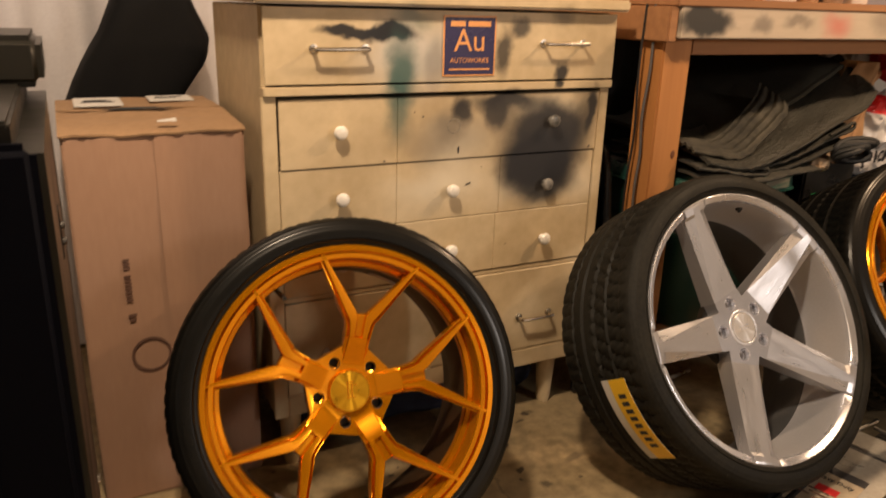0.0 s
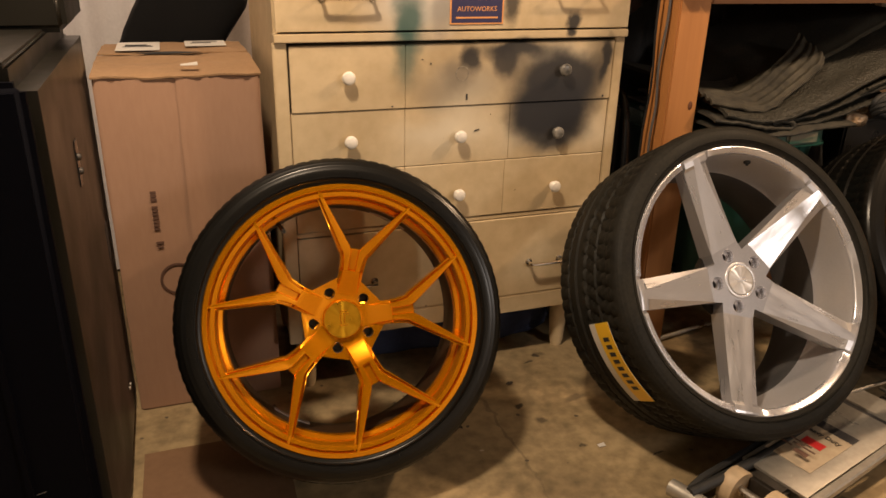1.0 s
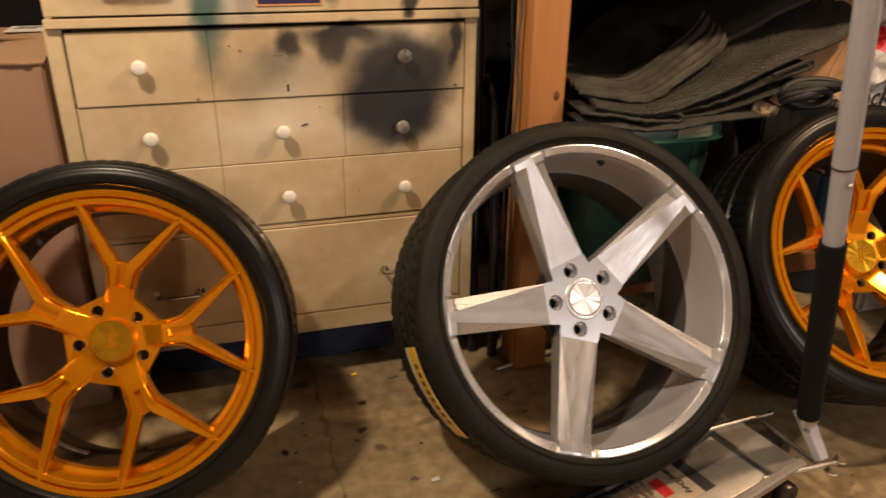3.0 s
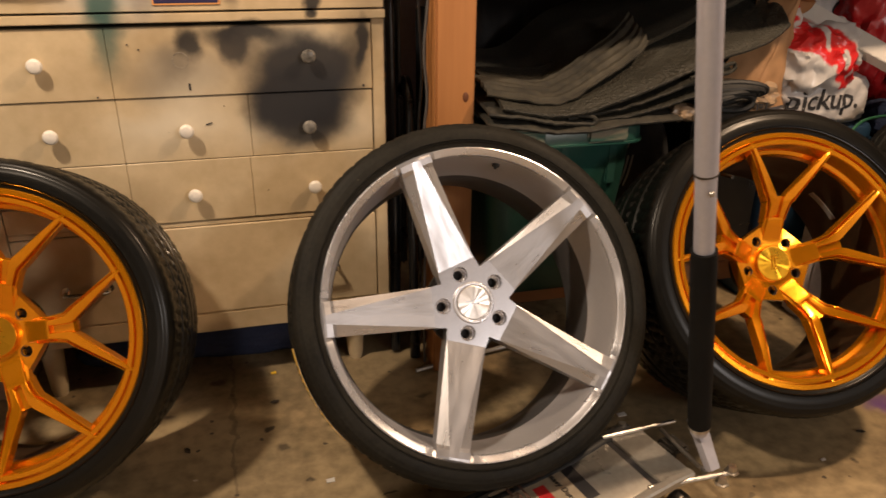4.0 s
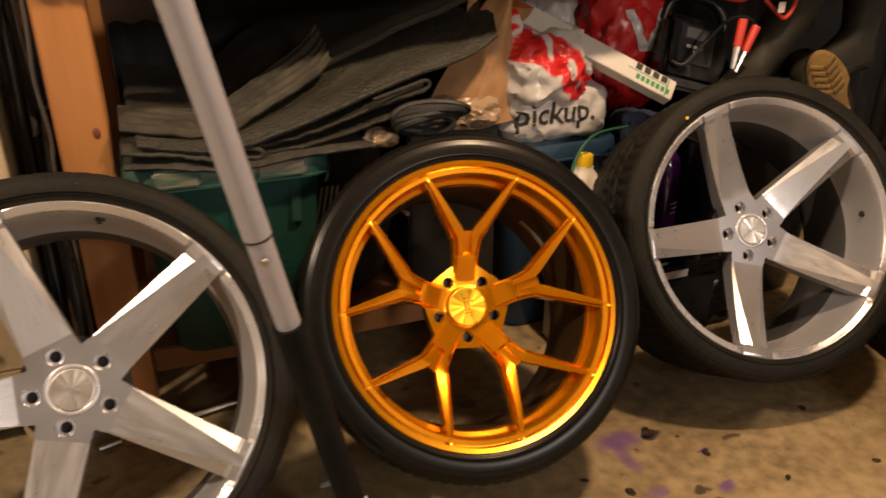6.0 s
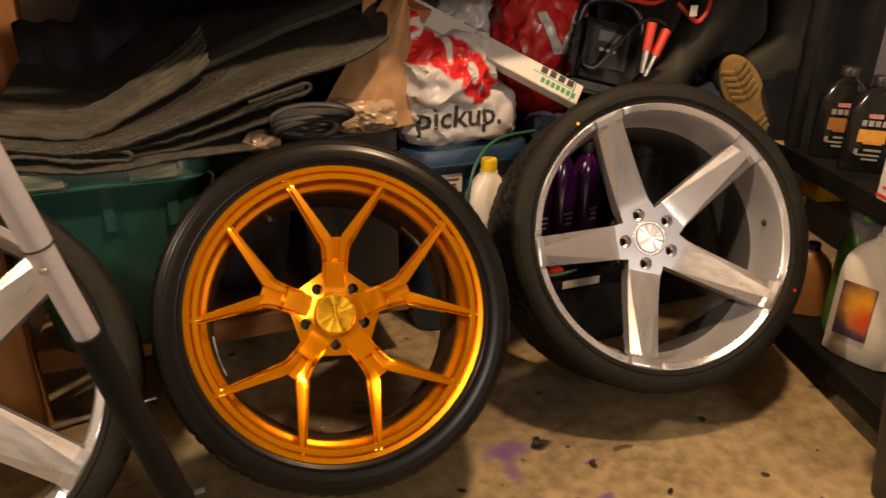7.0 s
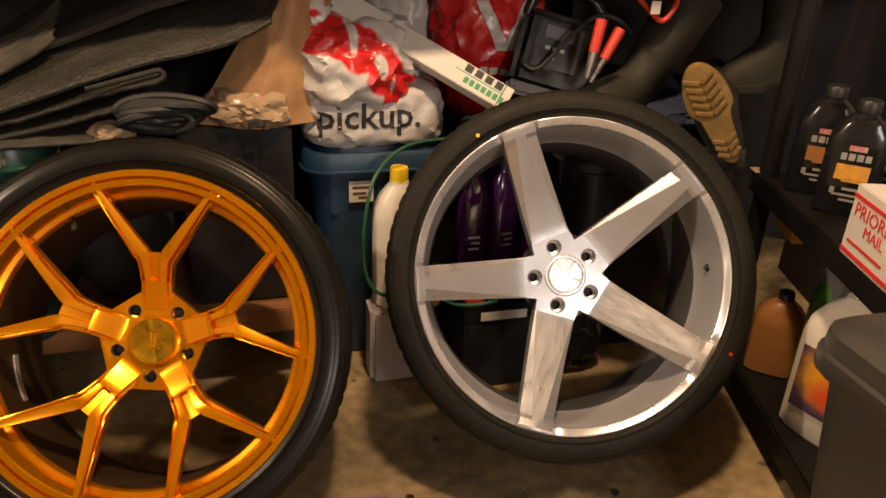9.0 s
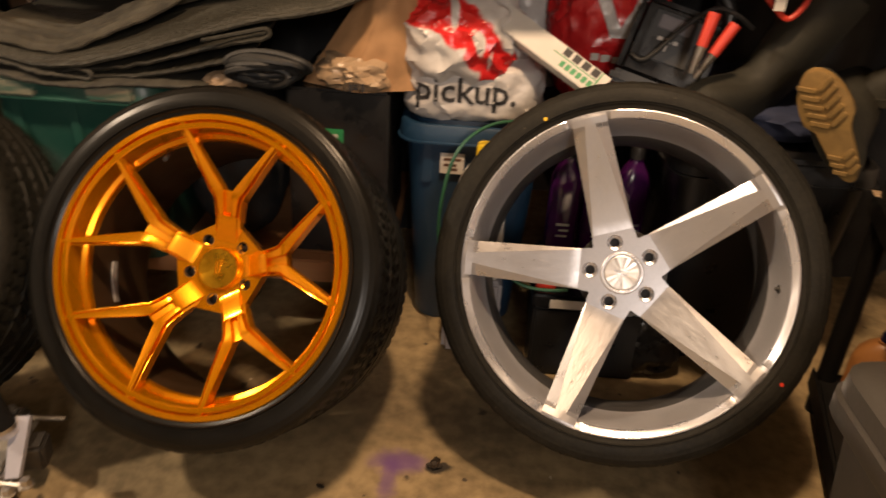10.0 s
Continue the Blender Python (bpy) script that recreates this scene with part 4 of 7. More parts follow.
for x0, x1 in ((-0.372, -0.354), (0.445, 0.463)):
    dpart("side_panel", box(x0, x1, Y + 0.012, 2.40, 0.15, 1.036, bevel=0.002))
dpart("top_panel", box(-0.392, 0.486, Y - 0.035, 2.42, 1.040, 1.066, bevel=0.005))
dpart("back_panel", box(-0.354, 0.445, 2.388, 2.40, 0.15, 1.036, bevel=0.001))
for x0, x1 in ((-0.378, -0.348), (0.441, 0.468)):
    dpart("stile", box(x0, x1, Y - 0.003, Y + 0.011, 0.153, 0.866, bevel=0.002))
for z0, z1, y0 in ((0.425, 0.437, 0.002), (0.866, 0.884, -0.012)):
    dpart("rail", box(-0.347 if z0 < 0.5 else -0.374, 0.440 if z0 < 0.5 else 0.470, Y + y0, Y + 0.03, z0, z1, bevel=0.002))
dpart("base_rail", box(-0.347, 0.440, Y - 0.001, Y + 0.02, 0.153, 0.204, bevel=0.003))
# Bottom panel in the dark material, unlike the cream boards around it.
dpart("carcass", box(-0.353, 0.444, Y + 0.035, 2.387, 0.16, 0.172, bevel=0.001), M_CLOTH_SHADE)
for x in (-0.33, 0.385):
    for y in (1.985, 2.33):
        dpart("leg", lathe([(0.016, 0), (0.020, 0.02), (0.027, 0.153), (0.0, 0.153)], 16, m=Matrix.Translation((x, y, 0))))


def knob(x, z, parent, m=M_KNOB, label="white ceramic knob"):
    prof = [(0.0, 0.0245), (0.006, 0.0243), (0.0115, 0.0225), (0.0146, 0.0185), (0.0150, 0.0150), (0.012, 0.0110), (0.0080, 0.0080), (0.0075, 0.003), (0.009, 0.0), (0.0, 0.0)]
    return dpart("knob", lathe(prof, 24, m=facing(x, Y - 0.004, z)), m, label, parent)


def pull(x0, x1, z, y, parent):
    pts = [(x0 + 0.006, y + 0.004, z), (x0 + 0.006, y - 0.018, z), (x0 + 0.012, y - 0.026, z), (x1 - 0.012, y - 0.026, z), (x1 - 0.006, y - 0.018, z), (x1 - 0.006, y + 0.004, z)]
    bm = tube(pts, 0.0042, n=10, steps=4)
    for x in (x0 + 0.006, x1 - 0.006):
        add_lathe(bm, [(0, 0.004), (0.009, 0.003), (0.0095, 0.0), (0, 0)], 16, m=facing(x, y, z))
    return dpart("handle", bm, M_CHROME, "worn chrome bar handle", parent)


def drawer(splits, z0, z1, y):
    body = dpart("drawer", box(splits[0] + 0.01, splits[-1] - 0.01, y + 0.0062, 2.37, z0 + 0.001, z1 - 0.001, bevel=0.0006))
    for a, b in zip(splits, splits[1:]):
        dpart("front_panel", box(a, b - 0.0006, y, y + 0.006, z0, z1, bevel=0.0013, seg=1), parent=body)
    return body


top = drawer((-0.370, 0.467), 0.888, 1.034, Y - 0.012)
pull(-0.279, -0.160, 0.957, Y - 0.012, top)
pull(0.256, 0.376, 0.968, Y - 0.012, top)
one = drawer((-0.344, -0.089, 0.440), 0.7176, 0.858, Y - 0.004)
knob(-0.221, 0.791, one)
knob(0.304, 0.793, one, M_KNOB_SPRAYED, "knob dulled by black overspray")
dpart("knob_scar", lathe([(0.0165, 0.0), (0.0165, 0.0006), (0.0145, 0.0006), (0.0145, 0.0)], 28, m=facing(0.047, Y - 0.004, 0.791)), M_SCAR, "grey ring where a knob is missing", one)
dpart("keyhole", bars([(0.059, 0.737, 0.004, 0.014)], facing(0, Y - 0.0045, 0)), M_INK, "", one)
two = drawer((-0.346, -0.089, 0.173, 0.439), 0.580, 0.716, Y - 0.001)
knob(-0.219, 0.650, two)
knob(0.042, 0.647, two)
knob(0.297, 0.642, two, M_KNOB_SPRAYED, "knob dulled by black overspray")
three = drawer((-0.346, -0.089, 0.166, 0.439), 0.439, 0.5785, Y - 0.001)
for x in (-0.22, 0.043, 0.301):
    knob(x, 0.504, three)
four = drawer((-0.346, 0.439), 0.206, 0.4235, Y - 0.001)
pull(-0.262, -0.160, 0.297, Y - 0.001, four)
pull(0.245, 0.345, 0.297, Y - 0.001, four)
# chips and scuffs of dark paint
scuffs = bars([(-0.12, 0.723, 0.004, 0.003), (0.42, 0.725, 0.004, 0.005), (-0.03, 0.815, 0.003, 0.003), (-0.05, 0.825, 0.003, 0.002)], facing(0, Y - 0.0052, 0))
add_box(scuffs, -0.007, 0.007, -0.0012, 0.0012, -0.0004, 0.0004, bevel=0, m=facing(0.088, Y - 0.0025, 0.657) @ Matrix.Rotation(0.3, 4, "Z"))
dpart("paint_chip", scuffs, M_INK, "small dark chips in the paint", one, smooth=0)

sticker = thing("sticker", (0.073, Y - 0.013, 0.962), "navy square sticker with orange border stuck on the dresser", "sticker")
part("border", box(-0.064, 0.064, -0.0013, 0.0, -0.0625, 0.0625, bevel=0.0006), M_STICKER_EDGE, sticker, "orange border")
part("field", box(-0.0605, 0.0605, -0.0018, -0.0005, -0.059, 0.059, bevel=0.0004), M_NAVY, sticker, "navy field")
lettering("symbol", "Au", 0.066, M_STICKER_EDGE, sticker, Matrix.Translation((0.0, -0.0020, 0.010)) @ FRONT)
lettering("word", "AUTOWORKS", 0.0148, M_STICKER_EDGE, sticker, Matrix.Translation((0.0, -0.0020, -0.030)) @ FRONT)
bar_parts("small_print", [(0, -0.048, 0.10, 0.0035), (-0.03, 0.046, 0.035, 0.011), (0.022, 0.046, 0.055, 0.011)], Matrix.Translation((0, -0.0020, 0)) @ FRONT, M_STICKER_EDGE, sticker, world=False)

# ---- beside the dresser ----
carton = thing("cardboard_box", (-0.57, 2.23, 0), "tall brown cardboard box standing between cabinet and dresser", "box")


def bulged(x0, x1, y0, y1, z0, z1, amount, cuts=10, bevel=0.004):
    """A box whose walls bow and wave a little, as worn cardboard does."""
    bm = box(x0, x1, y0, y1, z0, z1, bevel=bevel)
    bmesh.ops.subdivide_edges(bm, edges=[e for e in bm.edges if e.calc_length() > 0.05], cuts=cuts, use_grid_fill=True)
    c = Vector(((x0 + x1) / 2, (y0 + y1) / 2, (z0 + z1) / 2))
    for v in bm.verts:
        d = v.co - c
        d.z *= 0.3
        k = noise.noise(v.co * 5.0) * amount + noise.noise(v.co * 17.0) * amount * 0.35
        if v.co.z > z0 + 0.01:
            v.co += d.normalized() * k
    return bm


part("body", bulged(-0.735, -0.400, 1.985, 2.49, 0.0, 0.795, 0.005), M_CARD, carton, world=True, smooth=60)


def flap(y0, y1, x0, x1, z, lift, seed):
    def place(u, v):
        ragged = 0.007 * noise.noise(Vector((u * 9, seed, 0.5))) + 0.004 * noise.noise(Vector((u * 31, seed, 2.5)))
        sag = 0.006 * max(0.0, 1 - 6 * v) ** 2 * (0.5 + noise.noise(Vector((u * 5, seed, 7.1))))
        return (x0 + (x1 - x0) * u, y0 + (y1 - y0) * v + ragged * (1 - v) ** 3, z + lift * v + 0.005 * noise.noise(Vector((u * 4, v * 4, seed))) - sag)

    return sheet(place, 48, 12, thick=0.004)


part("flap", flap(1.980, 2.222, -0.737, -0.398, 0.801, 0.008, 1), M_CARD_TOP, carton, "torn top flap", world=True)
part("flap", flap(2.495, 2.245, -0.737, -0.398, 0.800, 0.006, 2), M_CARD_TOP, carton, "top flap", world=True)
part("seam", box(-0.574, -0.560, 1.9826, 1.9842, 0.02, 0.794, bevel=0.0007), M_CARD, carton, "folded seam", world=True)
for x0, x1, y0, y1 in ((-0.70, -0.60, 2.27, 2.42), (-0.54, -0.44, 2.33, 2.43)):
    part("shipping_label", box(x0, x1, y0, y1, 0.812, 0.8135, bevel=0.0004), M_PAPER, carton, "white shipping label", world=True)
part("label_print", bars([(-0.65, 2.33, 0.07, 0.004), (-0.65, 2.345, 0.06, 0.003), (-0.655, 2.36, 0.05, 0.008), (-0.49, 2.40, 0.06, 0.004), (-0.50, 2.38, 0.05, 0.003)], Matrix.Translation((0, 0, 0.8142))), M_INK, carton, smooth=0, world=True)
# Thin dark sheet laid on top: the flap's shadow, as a shape.
part("flap_shade", sheet(lambda u, v: (-0.655 + 0.15 * u, 2.205 + 0.035 * math.sin(math.pi * u) * (v - 0.3), 0.8145), 16, 3, thick=0.001), M_CLOTH_SHADE, carton, "dark sheet standing for the shaded slot between the flaps", world=True)
part("paper_scrap", sheet(lambda u, v: (-0.56 + 0.035 * u, 2.005 + 0.018 * v, 0.815 + 0.004 * u * v), 3, 3, thick=0.001), M_PAPER, carton, "white scrap of paper", world=True)
part("printed_ring", lathe([(0.039, 0), (0.039, 0.0008), (0.0335, 0.0008), (0.0335, 0)], 40, m=facing(-0.615, 1.9835, 0.338)), M_BROWN_INK, carton, "brown printed ring", world=True)
bar_parts("print_bar", [(-0.646, 0.548 - 0.0085 * i, 0.012, 0.0055) for i in range(11) if i != 3] + [(-0.644, 0.430, 0.016, 0.006), (-0.644, 0.420, 0.012, 0.006)], facing(0, 1.9832, 0), M_BROWN_INK, carton)

cabinet = thing("utility_cabinet", (-1.07, 1.72, 0), "dark olive and black plastic utility cabinet beside the cardboard box", "cabinet")
part("body", box(-1.40, -0.746, 1.385, 2.07, 0.0, 0.905, bevel=0.030, seg=4), M_CABINET, cabinet, world=True)
part("door", box(-1.395, -0.752, 1.352, 1.384, 0.03, 0.895, bevel=0.012, seg=3), M_CABINET_FRONT, cabinet, "navy-black door", world=True)
for x0, x1, z0, z1 in ((-1.30, -0.835, 0.80, 0.815), (-1.30, -0.835, 0.12, 0.135), (-0.850, -0.835, 0.136, 0.799), (-1.30, -1.285, 0.136, 0.799)):
    part("door_moulding", box(x0, x1, 1.345, 1.3515, z0, z1, bevel=0.003), M_CABINET_FRONT, cabinet, "raised moulding on the door", world=True)
part("top_ridge", box(-1.385, -0.775, 1.40, 1.79, 0.9055, 0.914, bevel=0.004), M_CABINET, cabinet, world=True)
part("back_riser", box(-1.40, -0.741, 1.80, 2.085, 0.9055, 0.984, bevel=0.014, seg=3), M_CABINET, cabinet, world=True)
rng = random.Random(77)
scratches = bmesh.new()
for _ in range(7):
    x, z, a = rng.uniform(-1.1, -0.80), rng.uniform(0.06, 0.5), rng.uniform(-0.4, 0.4)
    add_box(scratches, -0.035, 0.035, -0.0006, 0.0006, -0.0004, 0.0004, bevel=0, m=facing(x, 1.3515, z) @ Matrix.Rotation(a, 4, "Z"))
part("scratches", scratches, M_SCRATCH, cabinet, "pale scratches on the door", smooth=0, world=True)
part("latch_plate", box(-0.7465, -0.7440, 1.665, 1.700, 0.665, 0.745, bevel=0.003), M_GLOSS_BLACK, cabinet, "black latch recess", world=True)
for z in (0.715, 0.69):
    part("bolt", lathe([(0, 0.006), (0.005, 0.005), (0.0065, 0.001), (0.0065, -0.002), (0, -0.002)], 12, m=Matrix.Translation((-0.7440, 1.683, z)) @ Matrix.Rotation(radians(90), 4, "Y")), M_JACK_DARK, cabinet, world=True)
part("slot", box(-0.7465, -0.7450, 1.93, 1.965, 0.42, 0.50, bevel=0.002), M_INK, cabinet, world=True)
for y, z in ((1.90, 0.12), (1.925, 0.115)):
    part("bolt", lathe([(0, 0.005), (0.004, 0.004), (0.005, 0.0), (0, 0)], 12, m=Matrix.Translation((-0.7458, y, z)) @ Matrix.Rotation(radians(90), 4, "Y")), M_STEEL, cabinet, world=True)

board = tagged(part("cardboard_sheet", sheet(lambda u, v: (-0.735 + 0.30 * u + 0.01 * v, 1.30 + 0.50 * v, 0.006 + 0.003 * noise.noise(Vector((u * 3, v * 3, 4)))), 10, 12, thick=0.004), M_CARD_FLOOR), "flat brown cardboard sheet lying on the floor", "cardboard")
bag_bm = crumple((0, 2.69, 0.60), (0.15, 0.11, 0.60), seed=3, fold=0.04, scale=3.0, level=5, flat=0.03, square=5.0)
BAG_WIDTHS = [(0.0, -0.72, -0.46), (0.7, -0.74, -0.46), (0.80, -0.704, -0.415), (0.88, -0.664, -0.352), (0.94, -0.628, -0.338), (1.03, -0.584, -0.375), (1.30, -0.50, -0.44)]
for v in bag_bm.verts:
    for (z0, l0, r0), (z1, l1, r1) in zip(BAG_WIDTHS, BAG_WIDTHS[1:]):
        if v.co.z <= z1:
            break
    k = max(0.0, (v.co.z - z0) / (z1 - z0))
    left, right = l0 + (l1 - l0) * k, r0 + (r1 - r0) * k
    v.co.x = (left + right) / 2 + v.co.x / 0.15 * (right - left) / 2
bag = tagged(part("black_bag", bag_bm, M_BAG), "tall black fabric bag standing behind the cardboard box", "bag")
tagged(part("white_sheet", sheet(lambda u, v: (-1.15 + 0.95 * u, 2.835 + 0.025 * math.sin(u * 22) + 0.01 * math.sin(u * 57), 0.012 + 1.7 * v), 60, 10, thick=0.003), M_WHITE_CLOTH), "white fabric sheet hanging in front of the wall", "fabric")

# narrow gap between dresser and post
chair = thing("folding_chair", (0.52, 2.15, 0), "folded black metal chair standing beside the dresser", "chair")
part("back_tube", tube([(0.492, 1.98, 0.01), (0.497, 1.99, 0.45), (0.500, 2.02, 0.82), (0.503, 2.05, 0.93), (0.506, 2.10, 0.955), (0.508, 2.16, 0.93), (0.508, 2.30, 0.35), (0.508, 2.34, 0.01)], 0.013, n=12), M_GLOSS_BLACK, chair, "black tube frame", world=True)
part("front_tube", tube([(0.532, 1.93, 0.01), (0.534, 1.95, 0.35), (0.535, 1.99, 0.66), (0.536, 2.06, 0.70), (0.537, 2.12, 0.55), (0.537, 2.2, 0.01)], 0.012, n=12), M_GLOSS_BLACK, chair, "black tube frame", world=True)
part("seat", box(0.512, 0.528, 1.99, 2.30, 0.25, 0.68, bevel=0.007, seg=3), M_BLACK_PLASTIC, chair, world=True)
part("backrest", box(0.511, 0.525, 2.02, 2.2, 0.70, 0.93, bevel=0.006, seg=3), M_BLACK_PLASTIC, chair, world=True)
cord = tagged(part("power_cord", tube([(0.553, 1.905, 0.006), (0.550, 1.90, 0.2), (0.556, 1.895, 0.45), (0.549, 1.89, 0.62), (0.555, 1.89, 0.70), (0.548, 1.89, 0.80), (0.556, 1.888, 0.92), (0.552, 1.89, 1.06)], 0.0035, n=8), M_CORD), "thin grey power cord hanging beside the wooden post", "cord")
cord = tagged(part("power_cord", tube([(0.543, 1.93, 0.006), (0.546, 1.92, 0.3), (0.541, 1.915, 0.6), (0.547, 1.91, 0.75), (0.540, 1.91, 0.9), (0.544, 1.91, 1.06)], 0.003, n=8), M_BLACK_PLASTIC), "thin black power cord hanging beside the wooden post", "cord")
rag = tagged(part("blue_rag", crumple((0.52, 2.42, 0.50), (0.035, 0.06, 0.50), seed=8, fold=0.12, scale=5, flat=0.02), M_BLUE_CLOTH), "blue cloth bundle standing beside the dresser", "cloth")

# ---- workbench ----
bench = thing("workbench", (1.6, 2.3, 0), "wooden workbench with paint-spattered front board and fir posts", "workbench")
part("post", box(0.566, 0.655, 1.860, 1.948, 0.0, 0.984, bevel=0.004), M_WOOD, bench, "reddish fir post", world=True)
part("knot", lathe([(0, 0.0012), (0.006, 0.001), (0.0085, 0.0)], 14, m=facing(0.634, 1.8595, 0.703) @ Matrix.Diagonal((0.8, 1.3, 1, 1))), M_KNOT, bench, "", world=True)
for x, y in ((0.566, 2.74), (3.62, 1.95), (3.62, 2.74)):
    part("post", box(x, x + 0.089, y, y + 0.089, 0.0, 0.984, bevel=0.004), M_WOOD, bench, "reddish fir post", world=True)
part("front_board", box(0.575, 3.72, 1.824, 1.8615, 0.985, 1.056, bevel=0.003), M_BEAM, bench, "whitish board spattered with black and red paint", world=True)
part("end_cap", box(0.545, 0.574, 1.83, 2.84, 0.975, 1.056, bevel=0.004), M_WOOD_X, bench, world=True)
part("under_rail", box(0.66, 3.60, 1.866, 1.905, 0.945, 0.984, bevel=0.003), M_WOOD_X, bench, world=True)
part("worktop", box(0.56, 3.72, 1.822, 2.86, 1.0565, 1.076, bevel=0.003), M_WOOD_X, bench, world=True)
part("low_shelf", box(0.66, 1.515, 1.952, 2.80, 0.163, 0.203, bevel=0.004), M_WOOD_X, bench, "brown low shelf board", world=True)
for x0, x1 in ((0.66, 1.515),):
    part("shelf_rail", box(x0, x1, 1.905, 1.950, 0.145, 0.204, bevel=0.004), M_WOOD_X, bench, world=True)


def can(x, y, z, r, h, m, label, name="spray_can"):
    c = thing(name, (x, y, z), label, "can", "cans on the workbench")
    part("body", lathe([(0, 0), (r - 0.002, 0), (r, 0.003), (r, h * 0.78), (r * 0.9, h * 0.82), (r * 0.5, h * 0.86), (0, h * 0.86)], 28), m, c)
    part("cap", lathe([(0, h), (r * 0.85, h), (r * 0.9, h * 0.97), (r * 0.9, h * 0.83), (0, h * 0.83)], 28), M_WHITE_PLASTIC, c)
    return c


for i, x in enumerate((0.80, 0.90, 0.99, 1.10, 1.17, 1.30)):
    can(x, 1.90 + 0.02 * (i % 2), 1.0762, 0.032, 0.19, (M_STEEL, M_CHROME, M_WHITE_PLASTIC, M_CHROME, M_STEEL, M_WHITE_PLASTIC)[i], "metal spray can standing on the workbench")

# ---- under the bench: green tote, mats, bags ----


def tote(name, x0, x1, y0, y1, z0, z1, m, label, lip=0.016, taper=0.035, rim=0.048, pads=(), worn=None):
    t = thing(name, ((x0 + x1) / 2, (y0 + y1) / 2, z0), label, "storage tote", "storage totes")

    def loop(k, z, c):
        pts = []
        for cx, cy, s in ((x1 - k - c, y0 + k + c, -90), (x1 - k - c, y1 - k - c, 0), (x0 + k + c, y1 - k - c, 90), (x0 + k + c, y0 + k + c, 180)):
            pts += [(cx + c * math.cos(radians(s + 18 * i)), cy + c * math.sin(radians(s + 18 * i)), z) for i in range(6)]
        return pts

    part("bin", add_loft(bmesh.new(), [loop(lip + taper * (1 - f) + (0.008 if f == 0 else 0), z0 + (z1 - z0 - 0.02) * f, 0.05) for f in (0.0, 0.03, 0.5, 0.9, 1.0)]), m, t, world=True)
    lid = part("lid", add_loft(bmesh.new(), [loop(k, z, 0.06) for k, z in ((0.010, z1 - rim), (0.003, z1 - rim), (0.0, z1 - rim + 0.003), (0.002, z1 - 0.012), (0.006, z1 - 0.005), (0.014, z1 - 0.004), (0.020, z1 - 0.010), (0.032, z1 - 0.010), (0.036, z1), (0.05, z1))]), m, t, "rimmed lid", world=True)
    part("lid_bead", add_loft(bmesh.new(), [loop(k, z, 0.062) for k, z in ((0.002, z1 - rim - 0.001), (-0.004, z1 - rim + 0.001), (-0.004, z1 - rim + 0.005), (0.001, z1 - rim + 0.007))]), m, lid, world=True)
    for a, b in pads:
        part("lid_grip", box(a, b, y0 - 0.007, y0 + 0.012, z1 - rim + 0.006, z1 - 0.003, bevel=0.006, seg=3), worn or m, lid, "scuffed grip pad on the rim", world=True)
    for f in (0.2, 0.5, 0.8):
        x = x0 + (x1 - x0) * f
        part("rib", box(x - 0.012, x + 0.012, y0 + lip + 0.002, y0 + lip + 0.016, z1 - 0.15, z1 - rim - 0.002, bevel=0.003), m, t, world=True)
    return t


M_SCUFFED = mat("scuffed_green_plastic", (0.22, 0.20, 0.15), 0.5, second=(0.02, 0.085, 0.065), grain=50, patch=24, mix=1.0, bump=0.15, stretch=(0.35, 1, 2.5), low=0.40, high=0.60)
tote("storage_tote", 0.662, 1.062, 1.800, 2.24, 0.204, 0.640, M_GREEN_TOTE, "dark green plastic storage tote under a pile of rubber mats", pads=((0.715, 0.803), (0.905, 1.005)), worn=M_SCUFFED)


def along(points, u):
    k = u * (len(points) - 1)
    a = min(int(k), len(points) - 2)
    return points[a].lerp(points[a + 1], k - a)


def floor_mat(edge, deep, rise, seed, m, label, thick=0.006, curl=0.0, ribs=0, droop=0.008, skew=0.0):
    """A limp mat: its front edge runs through the given points, and it climbs by rise over its depth; curl: how far the right end folds back."""
    line = smooth_path(edge, 8)

    def place(u, v):
        p = along(line, min(1.0, u)).copy()
        p.x += skew * u * v
        p.y += deep * v + 0.010 * noise.noise(Vector((u * 5, seed, 0.3))) * (1 - v)
        p.z += rise * (0.3 + 0.7 * u) * v ** 1.2 + 0.006 * noise.noise(Vector((u * 6, v * 4, seed))) * min(1.0, v * 3) + 0.003 * noise.noise(Vector((u * 17, v * 9, seed)))
        p.z -= droop * max(0.0, 1 - v * 9) ** 2
        if ribs:
            p.z += 0.0028 * math.sin(v * ribs * 2 * math.pi)
        return p

    ob = thing("floor_mat", place(0.5, 0.0), label, "floor mat", "pile of rubber mats")
    part("mat", sheet(place, 64, 24 + 6 * ribs, thick=thick), m, ob, world=True, smooth=60)
    rim = [place(i / 32, 0.0) + Vector((0, 0.001, -thick / 2)) for i in range(33)]
    if curl:
        end, way = rim[-1], (rim[-1] - rim[-4]).normalized()
        up = Vector((-way.z, 0, way.x))
        rim += [end + way * (0.012 * math.sin(a)) + up * (0.009 * (1 - math.cos(a))) for a in (0.6, 1.2, 1.8, 2.4, 3.1)]
        rim += [rim[-1] - way * curl * k for k in (0.35, 0.7, 1.0)]
    part("rim", tube(rim, thick * 0.80, n=8, steps=2), m, ob, "rolled rim", world=True)
    return ob


